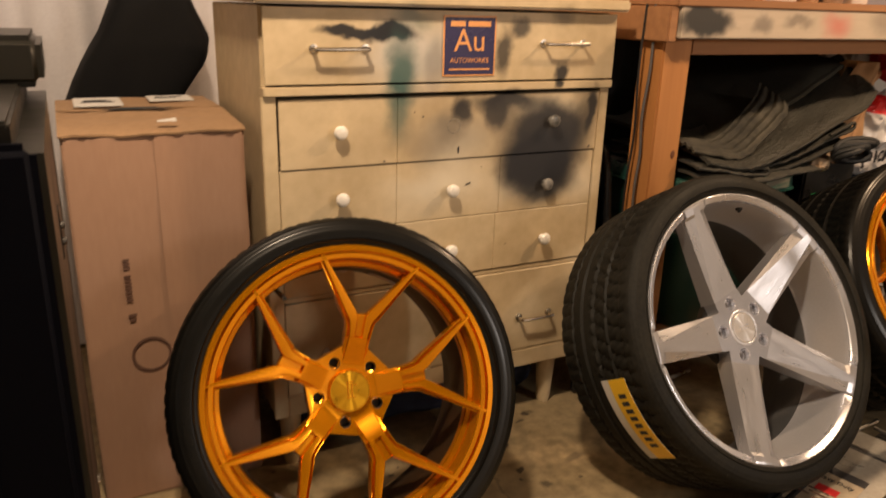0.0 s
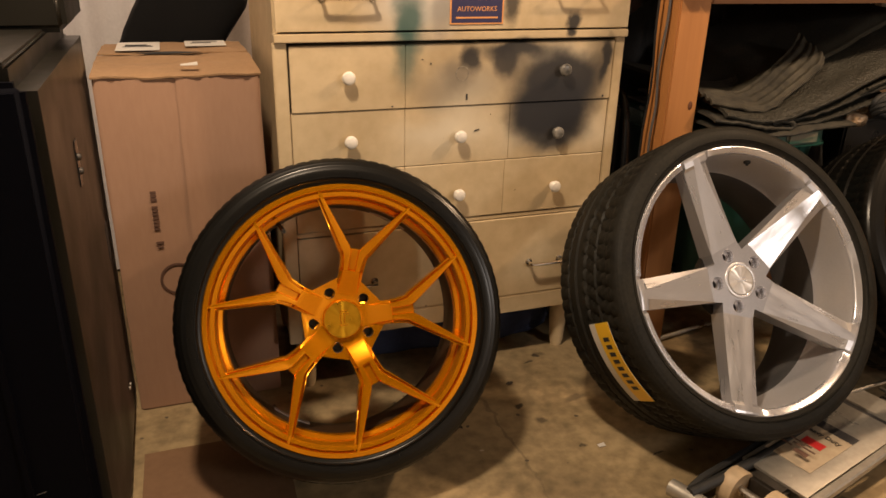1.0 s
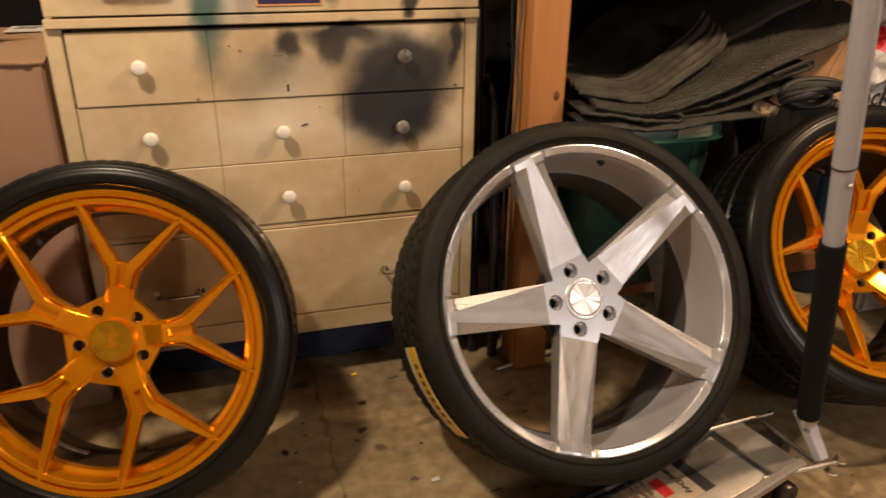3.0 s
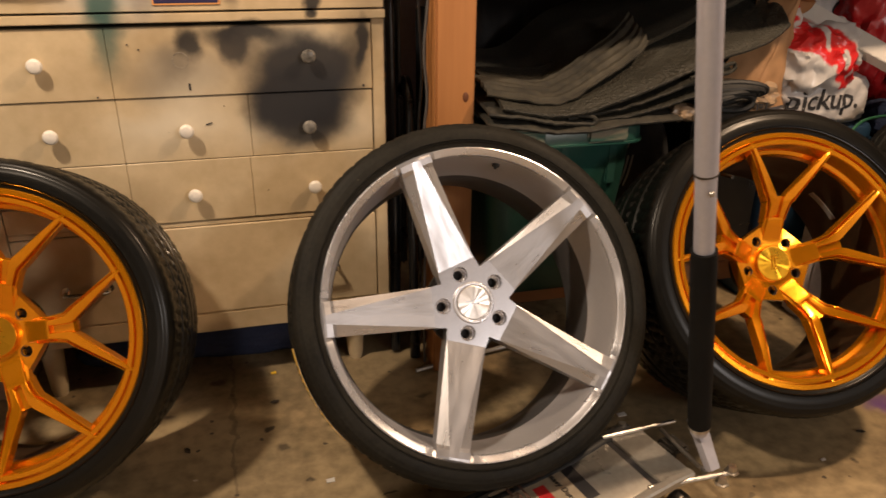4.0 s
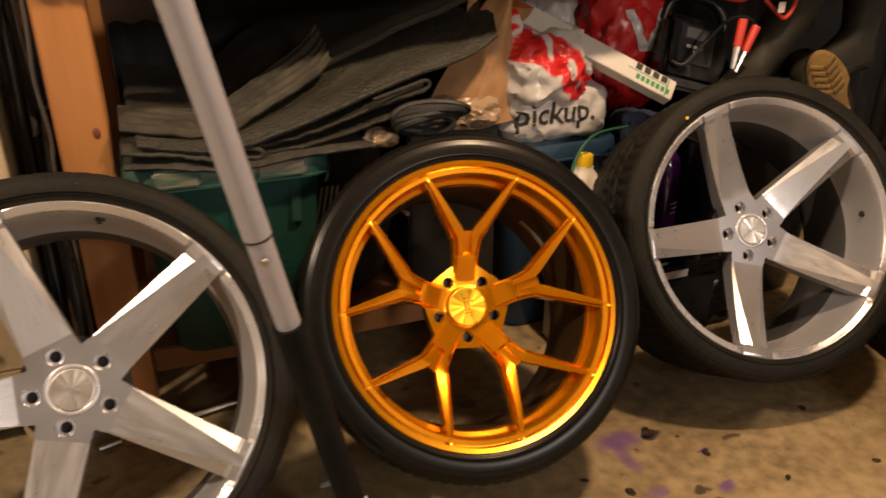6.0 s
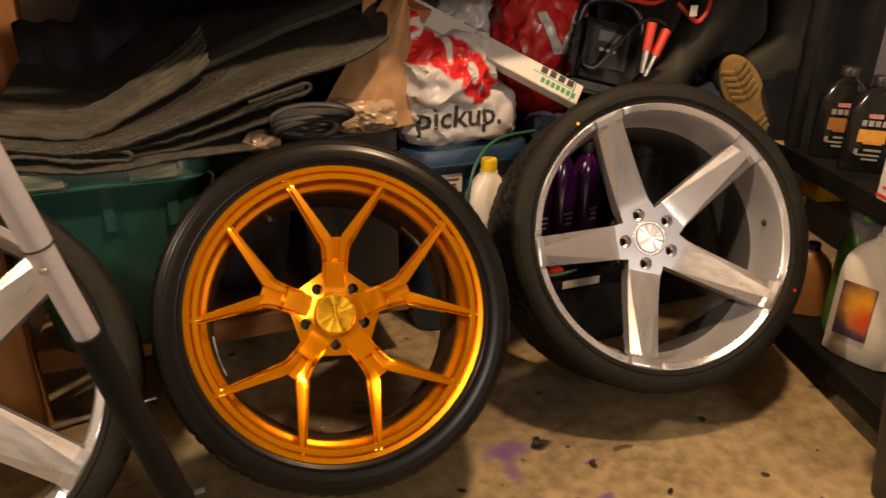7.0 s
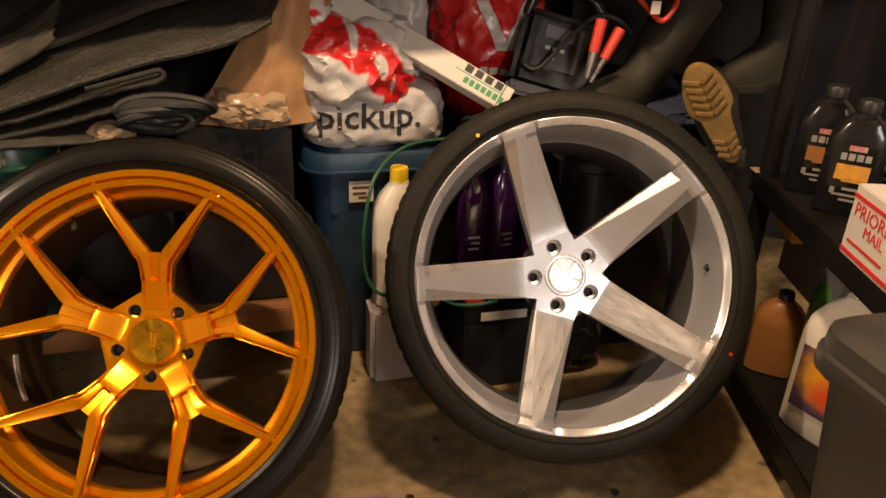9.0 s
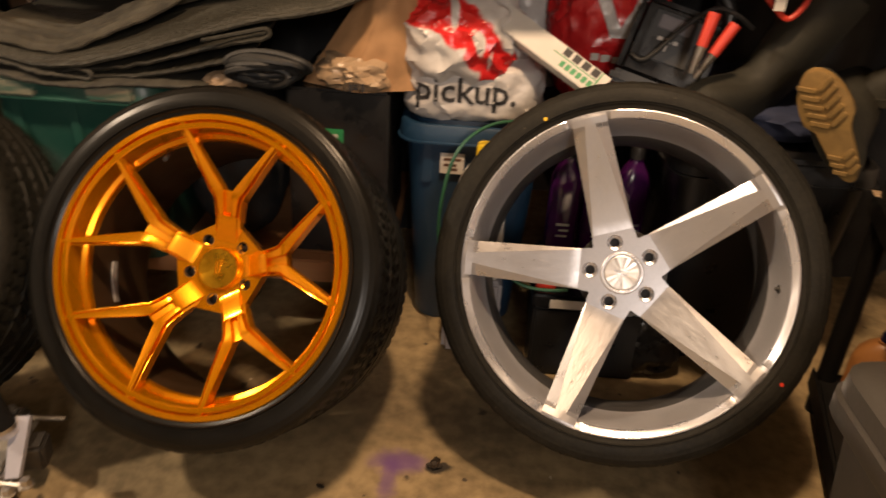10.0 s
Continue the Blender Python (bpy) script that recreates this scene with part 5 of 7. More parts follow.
DULL, DARK = "dusty grey rubber floor mat in a sagging pile", "black rubber floor mat in a sagging pile"
floor_mat([(0.672, 1.795, 0.660), (0.748, 1.790, 0.654), (0.81, 1.788, 0.643), (0.881, 1.788, 0.639), (0.969, 1.79, 0.648), (1.065, 1.80, 0.651), (1.150, 1.815, 0.646)], 0.40, 0.02, 1.0, M_MAT_DUSTY, DULL)
floor_mat([(0.672, 1.805, 0.686), (0.753, 1.80, 0.675), (0.81, 1.798, 0.663), (0.857, 1.80, 0.657), (0.910, 1.802, 0.652)], 0.34, 0.03, 2.0, M_MAT_DUSTY, "dusty grey rubber floor mat with a folded end", curl=0.05)
floor_mat([(0.90, 1.81, 0.655), (1.00, 1.81, 0.662), (1.08, 1.812, 0.676), (1.16, 1.82, 0.695), (1.245, 1.83, 0.718)], 0.34, 0.05, 3.0, M_MAT, DARK)
floor_mat([(0.86, 1.815, 0.664), (0.96, 1.815, 0.676), (1.06, 1.815, 0.698), (1.16, 1.82, 0.727), (1.270, 1.83, 0.752)], 0.34, 0.06, 4.0, M_MAT, "black rubber floor mat with a folded end", curl=0.12)
floor_mat([(0.70, 1.80, 0.700), (0.774, 1.80, 0.684), (0.833, 1.80, 0.678), (0.889, 1.80, 0.682), (0.977, 1.805, 0.702), (1.076, 1.815, 0.733), (1.167, 1.83, 0.760), (1.262, 1.845, 0.786), (1.366, 1.87, 0.802), (1.43, 1.89, 0.822), (1.474, 1.918, 0.842)], 0.24, 0.115, 5.0, M_MAT_STUDDED, "large studded black rubber mat sweeping up over the pile", thick=0.008, skew=0.08)
floor_mat([(0.675, 1.832, 0.724), (0.745, 1.828, 0.712), (0.80, 1.828, 0.700), (0.845, 1.832, 0.697), (0.892, 1.84, 0.711), (0.935, 1.852, 0.731), (0.981, 1.868, 0.750), (1.03, 1.885, 0.772), (1.063, 1.90, 0.790), (1.092, 1.92, 0.812)], 0.10, 0.045, 6.0, M_OLIVE, "ribbed dusty olive runner folded into the pile", ribs=4)
floor_mat([(0.69, 1.90, 0.735), (0.749, 1.895, 0.722), (0.802, 1.895, 0.710), (0.852, 1.90, 0.705), (0.895, 1.905, 0.722), (0.953, 1.92, 0.760), (1.01, 1.935, 0.782), (1.115, 1.945, 0.815), (1.19, 1.955, 0.842), (1.265, 1.975, 0.868), (1.36, 2.00, 0.892), (1.45, 2.03, 0.915)], 0.42, 0.050, 7.0, M_RUG, "soft black rug draped over the top of the pile", thick=0.010, droop=0.014)

# Made-up dark sheet: stands in for the shade at the back of the bench.
tagged(part("dark_backdrop", sheet(lambda u, v: (0.67 + 1.08 * u, 2.50 + 0.03 * math.sin(u * 25) + 0.012 * math.sin(u * 61), 0.005 + (0.812 + 0.162 * min(1.0, max(0.0, (u - 0.13) * 11)) + 0.006 * math.sin(u * 95)) * v), 120, 8, thick=0.003), M_CLOTH_SHADE), "dark sheet added for the shade behind the things under the bench", "tarp")
coil = bmesh.new()
for k in range(5):
    a, b = 0.060 + 0.006 * k, 0.036 + 0.004 * (k % 3)
    pts = [(1.262 + 0.004 * k + a * math.cos(t), 1.800 + 0.012 * math.sin(2 * t + k) + 0.006 * k - 0.02 * math.sin(t), 0.672 + 0.005 * k + 0.62 * b * math.sin(t)) for t in (2 * math.pi * i / 16 for i in range(17))]
    add_tube(coil, pts, 0.0075, n=8, steps=2)
tagged(part("coiled_cable", coil, M_RUBBER), "thick black cable coiled beside the rubber mats", "cable")

duffel = thing("duffel_bag", (1.12, 2.06, 0.204), "black nylon duffel bag with white stripes on the low shelf", "bag")
part("body", crumple((1.13, 2.06, 0.415), (0.115, 0.13, 0.205), seed=5, fold=0.12, scale=4, flat=0.02), M_NYLON, duffel, world=True)
bm = bmesh.new()
for k in range(4):
    add_tube(bm, [(1.045 + 0.012 * k, 1.945, 0.42), (1.050 + 0.012 * k, 1.925, 0.47), (1.062 + 0.012 * k, 1.930, 0.52)], 0.0028, n=6, steps=3)
part("stripes", bm, M_PAPER, duffel, "white stripes", world=True)
part("zip_pull", tube([(1.065, 1.925, 0.60), (1.060, 1.915, 0.575), (1.072, 1.912, 0.56), (1.066, 1.91, 0.54)], 0.003, n=6), M_PAPER, duffel, "white zip cord", world=True)

crate = thing("black_carton", (1.40, 2.13, 0.204), "black cardboard carton with a green label on the low shelf", "box")
part("body", box(1.275, 1.505, 1.955, 2.32, 0.204, 0.610, bevel=0.006), M_BLACK_PLASTIC, crate, world=True)
part("label", bars([(1.36, 0.50, 0.085, 0.040)], facing(0, 1.9545, 0)), M_GREEN_INK, crate, "green label", smooth=0, world=True)
part("label_print", bars([(1.375, 0.50, 0.030, 0.016)], facing(0, 1.9535, 0)), M_PAPER, crate, smooth=0, world=True)
wrap = thing("plastic_wrap", (1.44, 1.97, 0.61), "crumpled tan plastic wrap lying on a black carton", "wrapping")
part("film", crumple((1.425, 1.985, 0.645), (0.085, 0.07, 0.042), seed=11, fold=0.4, scale=7, level=4, flat=0.15), M_POLY_CLEAR, wrap, world=True, smooth=25)
part("print", bars([(1.425, 0.628, 0.006, 0.016), (1.436, 0.627, 0.010, 0.005), (1.436, 0.634, 0.010, 0.004), (1.452, 0.630, 0.005, 0.018)], facing(0, 1.9145, 0)), M_INK, wrap, "unreadable dark print", smooth=0, world=True)
tagged(part("paper_wad", crumple((1.172, 1.86, 0.640), (0.042, 0.030, 0.020), seed=13, fold=0.5, scale=9, level=4), M_POLY_CLEAR, smooth=25), "crumpled beige paper lying under the coiled cable", "paper")


def kraft_place(u, v):
    w = 1 - 0.82 * v
    x = 1.445 + (u - 0.5) * 0.28 * w + 0.085 * v
    y = 2.00 - 0.055 * math.sin(math.pi * u) + 0.02 * v + 0.012 * noise.noise(Vector((u * 5, v * 5, 1.7)))
    return (x, y, 0.612 + 0.30 * v)


kraft = thing("kraft_bag", (1.445, 2.0, 0.612), "folded brown kraft paper bag standing on a carton", "paper bag")
part("bag", sheet(kraft_place, 24, 24, thick=0.10), M_KRAFT, kraft, world=True, smooth=30)
part("crease", sheet(lambda u, v: Vector(kraft_place(0.36 + 0.02 * v + 0.10 * u, 0.04 + 0.9 * u)) + Vector((0, -0.0012, 0)), 20, 1, thick=0.001), M_KRAFT, kraft, "sharp folded crease", world=True)

# ---- blue tote and shopping bags ----
blue = tote("storage_tote", 1.525, 1.875, 1.955, 2.36, 0.0, 0.548, M_BLUE_TOTE, "dark blue plastic storage tote holding shopping bags on its lid")
part("label", bars([(1.652, 0.452, 0.055, 0.050)], facing(0, 1.968, 0)), M_PAPER, blue, "white label", smooth=0, world=True)
part("label_print", bars([(1.652, 0.462, 0.040, 0.006), (1.648, 0.448, 0.030, 0.006), (1.655, 0.438, 0.020, 0.006)], facing(0, 1.967, 0)), M_BROWN_INK, blue, smooth=0, world=True)

pick = thing("shopping_bag", (1.69, 2.07, 0.549), "white plastic shopping bag with dark lettering on a tote", "shopping bag", "shopping bags")
pick_bag = part("bag", crumple((1.690, 2.065, 0.616), (0.155, 0.098, 0.072), seed=21, fold=0.13, scale=6, level=5, flat=0.07, square=4.2), M_POLY_WHITE, pick, world=True, smooth=35)
drape(lettering("print", "pickup.", 0.080, M_INK, pick, Matrix.Translation((1.672 - 1.69, 1.960 - 2.07, 0.622 - 0.549)) @ FRONT, "dark printed word", depth=0.001, bold=0.0012), pick_bag)
RED = (0.62, 0.02, 0.02)
M_RED_WHITE = stained(mat("red_and_white_poly", (0.60, 0.575, 0.56), 0.30, second=(0.46, 0.43, 0.42), grain=40, patch=12, mix=0.4, bump=0.35, bump_scale=30, bump_dist=0.006),
                      [(-0.07, 0.165, 0.055, 0.028, RED, 1.0, 0.10, "xz"), (-0.015, 0.172, 0.055, 0.036, RED, 1.0, 0.10, "xz"), (0.035, 0.145, 0.052, 0.042, RED, 1.0, 0.10, "xz"), (0.075, 0.105, 0.044, 0.046, RED, 1.0, 0.10, "xz"), (0.105, 0.062, 0.036, 0.046, RED, 1.0, 0.10, "xz"), (0.118, 0.030, 0.026, 0.026, RED, 1.0, 0.12, "xz"),
                       (0.005, 0.178, 0.010, 0.030, (0.60, 0.57, 0.55), 1.0, 0.2, "xz"), (0.062, 0.118, 0.011, 0.026, (0.60, 0.57, 0.55), 1.0, 0.2, "xz"), (0.088, 0.082, 0.006, 0.020, (0.74, 0.70, 0.68), 0.8, 0.3, "xz"),
                       (-0.10, 0.212, 0.05, 0.009, RED, 1.0, 0.15, "xz"), (-0.085, 0.242, 0.05, 0.009, RED, 1.0, 0.15, "xz"), (-0.065, 0.270, 0.05, 0.008, RED, 1.0, 0.15, "xz")], warp=0.022, warp_scale=16)
upper = thing("shopping_bag", (1.63, 2.005, 0.615), "red and white plastic shopping bag stuffed full on another bag", "shopping bag", "shopping bags")
part("bag", crumple((1.650, 2.040, 0.730), (0.142, 0.095, 0.100), seed=22, fold=0.26, scale=5.5, level=5, flat=0.03), M_RED_WHITE, upper, world=True, smooth=35)
part("knot", crumple((1.545, 2.050, 0.830), (0.050, 0.040, 0.045), seed=26, fold=0.4, scale=9, level=4), M_RED_WHITE, upper, "gathered and knotted top", world=True, smooth=30)
rear = thing("shopping_bag", (1.86, 2.32, 0.549), "white plastic shopping bag with a dark letter behind a carton", "shopping bag", "shopping bags")
rear_body = part("bag", crumple((1.83, 2.30, 0.745), (0.13, 0.10, 0.185), seed=23, fold=0.2, scale=6, level=5, flat=0.06), M_POLY_WHITE, rear, world=True, smooth=35)
drape(part("print", lathe([(0.022, 0), (0.022, 0.004), (0.013, 0.004), (0.013, 0)], 20, m=facing(1.87, 2.197, 0.83)), M_INK, rear, "dark printed ring", world=True), rear_body)
drape(part("print_stem", bars([(1.889, 0.845, 0.008, 0.06)], facing(0, 2.196, 0), depth=0.003), M_INK, rear, "", smooth=0, world=True), rear_body)
redbag = thing("shopping_bag", (2.03, 2.28, 0.571), "glossy red plastic shopping bag with white mark", "shopping bag", "shopping bags")
red_body = part("bag", crumple((1.985, 2.19, 0.755), (0.135, 0.10, 0.20), seed=24, fold=0.22, scale=6, level=5, flat=0.05), M_POLY_RED, redbag, world=True, smooth=35)
for sgn in (-1, 1):
    rings = []
    for f in range(13):
        x, z = 2.008 + sgn * (0.004 + 0.054 * f / 12), 0.735 + 0.110 * f / 12
        rings.append([(x - 0.015, 2.05, z), (x, 2.05, z), (x + 0.015, 2.05, z), (x + 0.015, 2.055, z), (x, 2.055, z), (x - 0.015, 2.055, z)])
    drape(part("mark_stroke", add_loft(bmesh.new(), rings), M_POLY_WHITE, redbag, "stroke of a white chevron mark", world=True), red_body, 0.004)
drape(part("print", bars([(1.96, 0.690, 0.018, 0.016), (1.985, 0.687, 0.022, 0.016), (2.012, 0.684, 0.022, 0.016)], facing(0, 2.143, 0)), M_PAPER, redbag, "white print", smooth=0, world=True), red_body, 0.002)

lamp_box = thing("long_carton", (1.78, 1.985, 0.70), "long narrow white carton with green and black print over the bags", "box")
a, b = Vector((1.481, 2.113, 0.928)), Vector((1.955, 1.885, 0.672))
way = (b - a).normalized()
facev = Vector((-0.12, -0.80, 0.58))
sidev = way.cross(facev).normalized()
facev = sidev.cross(way).normalized()
LB = Matrix.Translation((a + b) / 2) @ Matrix((way, -sidev, facev)).transposed().to_4x4()
half = (b - a).length / 2
part("box", box(-half, half, -0.027, 0.027, -0.034, 0.0, bevel=0.0015, m=LB), M_PAPER, lamp_box, world=True)
bar_parts("green_letter", [(half - 0.10 + 0.014 * i, -0.010, 0.010, 0.014) for i in range(7)], LB, M_GREEN_INK, lamp_box, depth=0.0008)
bar_parts("green_stripe", [(half - 0.02, 0.0, 0.003, 0.05), (half - 0.075, 0.0035, 0.115, 0.002), (-half + 0.12, -0.02, 0.10, 0.006)], LB, M_GREEN_INK, lamp_box, depth=0.0006)
bar_parts("black_square", [(half - 0.105 + 0.024 * i, 0.016, 0.017, 0.017) for i in range(4)], LB, M_INK, lamp_box, depth=0.0008)


def jug(name, x, y, z, w, d, h, m, capm, label, turn=0, cat="bottle", capr=0.017):
    t = thing(name, (x, y, z), label, cat)
    t.rotation_euler = (0, 0, radians(turn))
    rings = []
    for f, k in ((0.0, 0.9), (0.02, 1.0), (0.30, 1.0), (0.62, 1.0), (0.72, 0.93), (0.80, 0.72), (0.86, 0.45), (0.885, 0.34), (0.91, 0.34)):
        ring = []
        for i in range(20):
            a = 2 * math.pi * i / 20
            c, s = math.cos(a), math.sin(a)
            p = (abs(c) ** 4 + abs(s) ** 4) ** -0.25
            kd = k if k > 0.5 else k * w / d
            ring.append((c * p * w / 2 * k, s * p * d / 2 * kd, h * f))
        rings.append(ring)
    part("bottle", add_loft(bmesh.new(), rings), m, t)
    part("cap", lathe([(0, h), (capr * 0.9, h), (capr, h * 0.985), (capr, h * 0.905), (0, h * 0.905)], 20), capm, t, "screw cap")
    return t


jug("white_jug", 1.725, 1.905, 0.204, 0.115, 0.085, 0.325, M_WHITE_PLASTIC, M_YELLOW_CAP, "white plastic jug with yellow cap beside the blue tote", capr=0.020)
tagged(part("white_bucket", box(1.655, 1.790, 1.862, 1.948, 0.0, 0.2035, bevel=0.012, seg=3), mat("dull_white_plastic", (0.40, 0.38, 0.40), 0.5, second=(0.28, 0.26, 0.27), grain=60, patch=12, mix=0.5, bump=0.08)), "white plastic box standing on the floor under a jug", "box")
tagged(part("black_crate", box(1.880, 2.125, 1.935, 2.11, 0.0, 0.2035, bevel=0.008), M_BLACK_PLASTIC), "black plastic crate on the floor under purple bottles", "crate")
for i, (x, y) in enumerate(((1.925, 2.01), (2.005, 2.02), (2.085, 2.03))):
    b = jug("purple_bottle", x, y, 0.204, 0.075, 0.07, 0.30, M_PURPLE_BOTTLE, M_BLACK_PLASTIC, "glossy dark purple bottle standing on a crate", turn=10 * i)
    tagged(b, group="purple bottles")
    part("print", bars([(0.0, 0.11, 0.03, 0.006), (0.004, 0.095, 0.022, 0.005), (0.0, 0.08, 0.026, 0.005)], Matrix.Translation((0, -0.0365, 0)) @ FRONT), M_LEAD, b, "", smooth=0)
battery = thing("car_battery", (1.98, 1.86, 0), "black plastic car battery with white label on the floor", "battery")
part("case", box(1.862, 2.112, 1.800, 1.895, 0.0, 0.185, bevel=0.006), M_BLACK_PLASTIC, battery, world=True)
part("lid", box(1.857, 2.117, 1.795, 1.900, 0.186, 0.222, bevel=0.005), M_GLOSS_BLACK, battery, world=True)
part("label", box(1.895, 2.005, 1.7935, 1.7945, 0.190, 0.212, bevel=0.0003), M_PAPER, battery, "white label", world=True)
for x in (1.89, 2.08):
    part("terminal", lathe([(0, 0.018), (0.008, 0.018), (0.0095, 0.0), (0, 0)], 14, m=Matrix.Translation((x, 1.85, 0.222))), M_LEAD, battery, world=True)
tagged(part("red_terminal_cover", box(1.862, 1.905, 1.805, 1.840, 0.2225, 0.244, bevel=0.005), M_RED_GRIP), "red plastic cover lying on the battery", "cover")
tagged(part("extension_cable", tube([(1.86, 1.93, 0.58), (1.74, 1.895, 0.578), (1.668, 1.86, 0.53), (1.640, 1.835, 0.44), (1.635, 1.82, 0.34), (1.660, 1.80, 0.285), (1.72, 1.80, 0.27), (1.78, 1.80, 0.268), (1.83, 1.80, 0.24), (1.88, 1.795, 0.235), (1.93, 1.79, 0.242)], 0.004, n=8), M_GREEN_CABLE), "green extension cable hanging over the blue tote", "cable")
tagged(part("plastic_pouch", crumple((2.14, 1.835, 0.085), (0.07, 0.035, 0.085), seed=31, fold=0.35, scale=8, level=4, flat=0.05), M_GLOSS_BLACK, smooth=20), "crinkled black plastic pouch standing on the floor", "pouch")

# ---- pile right of the bags: crate, charger, boots ----
tote("storage_tote", 2.13, 2.58, 1.86, 2.40, 0.0, 0.545, M_BLACK_PLASTIC, "black plastic storage tote under boots and clothes")
tagged(part("folded_coat", crumple((2.40, 2.16, 0.60), (0.19, 0.22, 0.058), seed=41, fold=0.25, scale=5, level=4, flat=0.08), M_BLUE_CLOTH, smooth=40), "dark blue folded coat lying on a tote", "coat")
# Second added sheet, hides the lit wall where deep shade belongs.
tagged(part("dark_backdrop", sheet(lambda u, v: (2.30 + 1.35 * u, 2.38 + 0.10 * u + 0.03 * math.sin(u * 25) + 0.012 * math.sin(u * 61), 0.004 + 0.975 * v), 80, 10, thick=0.003), M_CLOTH_SHADE), "dark sheet added for the shade under the bench by the shelf", "tarp")
tagged(part("dark_jacket", crumple((2.32, 2.66, 0.46), (0.42, 0.16, 0.44), seed=42, fold=0.14, scale=4, level=4, flat=0.02), M_CLOTH_SHADE, smooth=40), "heap of black jackets piled under the bench", "jacket")
tagged(part("blue_rag", crumple((1.955, 2.03, 0.545), (0.065, 0.06, 0.05), seed=43, fold=0.35, scale=8, level=4), M_BLUE_CLOTH, smooth=30), "blue rag bundled above the purple bottles", "cloth")

charger = thing("jump_starter", (2.08, 2.03, 0.66), "black portable jump starter with red clamps", "jump starter")
CH = Matrix.Translation((2.118, 2.055, 0.735)) @ Matrix.Rotation(radians(-14), 4, "Z") @ Matrix.Rotation(radians(14), 4, "Y") @ Matrix.Rotation(radians(-22), 4, "X")
part("case", box(-0.095, 0.095, -0.06, 0.06, -0.105, 0.075, bevel=0.018, seg=3, m=CH), M_GLOSS_BLACK, charger, world=True)
part("front_panel", box(-0.060, 0.045, -0.064, -0.058, -0.055, 0.050, bevel=0.006, m=CH), M_BLACK_PLASTIC, charger, world=True)
part("display", box(-0.045, 0.025, -0.067, -0.063, 0.012, 0.042, bevel=0.002, m=CH), M_GREY_BOX, charger, "grey display window", world=True)
part("print", bars([(-0.03, -0.008, 0.012, 0.008), (-0.012, -0.008, 0.012, 0.008), (0.004, -0.008, 0.010, 0.008), (-0.012, -0.024, 0.004, 0.014)], CH @ Matrix.Translation((0, -0.0648, 0)) @ FRONT), M_PAPER, charger, "white print", smooth=0, world=True)
part("handle", tube([CH @ Vector(p) for p in ((-0.085, 0.0, 0.06), (-0.075, -0.01, 0.115), (-0.02, -0.015, 0.14), (0.05, -0.015, 0.135), (0.09, -0.01, 0.10), (0.092, 0.0, 0.05))], 0.014, n=10), M_BLACK_PLASTIC, charger, "carry handle", world=True)
part("base", box(-0.10, 0.10, -0.065, 0.065, -0.125, -0.095, bevel=0.008, m=CH), M_BLACK_PLASTIC, charger, world=True)


def clamp_grip(a, b, parent):
    a, b = Vector(a), Vector(b)
    part("clamp_grip", tube([a, a.lerp(b, 0.5), b], 0.011, n=10, steps=3, radii=(0.0125, 0.0110)), M_RED_GRIP, parent, "red clamp grip", world=True)
    c = b + (b - a).normalized() * 0.055
    part("clamp_jaw", tube([b, b.lerp(c, 0.5), c], 0.007, n=8, steps=3, radii=(0.0100, 0.006)), M_STEEL, parent, "steel clamp jaw", world=True)


clamp_grip((2.150, 1.895, 0.835), (2.135, 1.885, 0.770), charger)
clamp_grip((2.195, 1.895, 0.815), (2.160, 1.885, 0.755), charger)
for pts in (((2.06, 1.99, 0.90), (2.12, 1.96, 0.885), (2.19, 1.95, 0.875), (2.26, 1.97, 0.90)), ((2.07, 2.0, 0.915), (2.13, 1.965, 0.90), (2.2, 1.955, 0.892), (2.27, 1.97, 0.92))):
    part("red_lead", tube(pts, 0.006, n=8), M_RED_GRIP, charger, "red cable", world=True)
part("black_lead", tube([(2.02, 1.99, 0.725), (2.05, 1.97, 0.72), (2.11, 1.955, 0.79), (2.16, 1.94, 0.835), (2.20, 1.925, 0.83), (2.25, 1.95, 0.80)], 0.005, n=8), M_RUBBER, charger, "black cable", world=True)


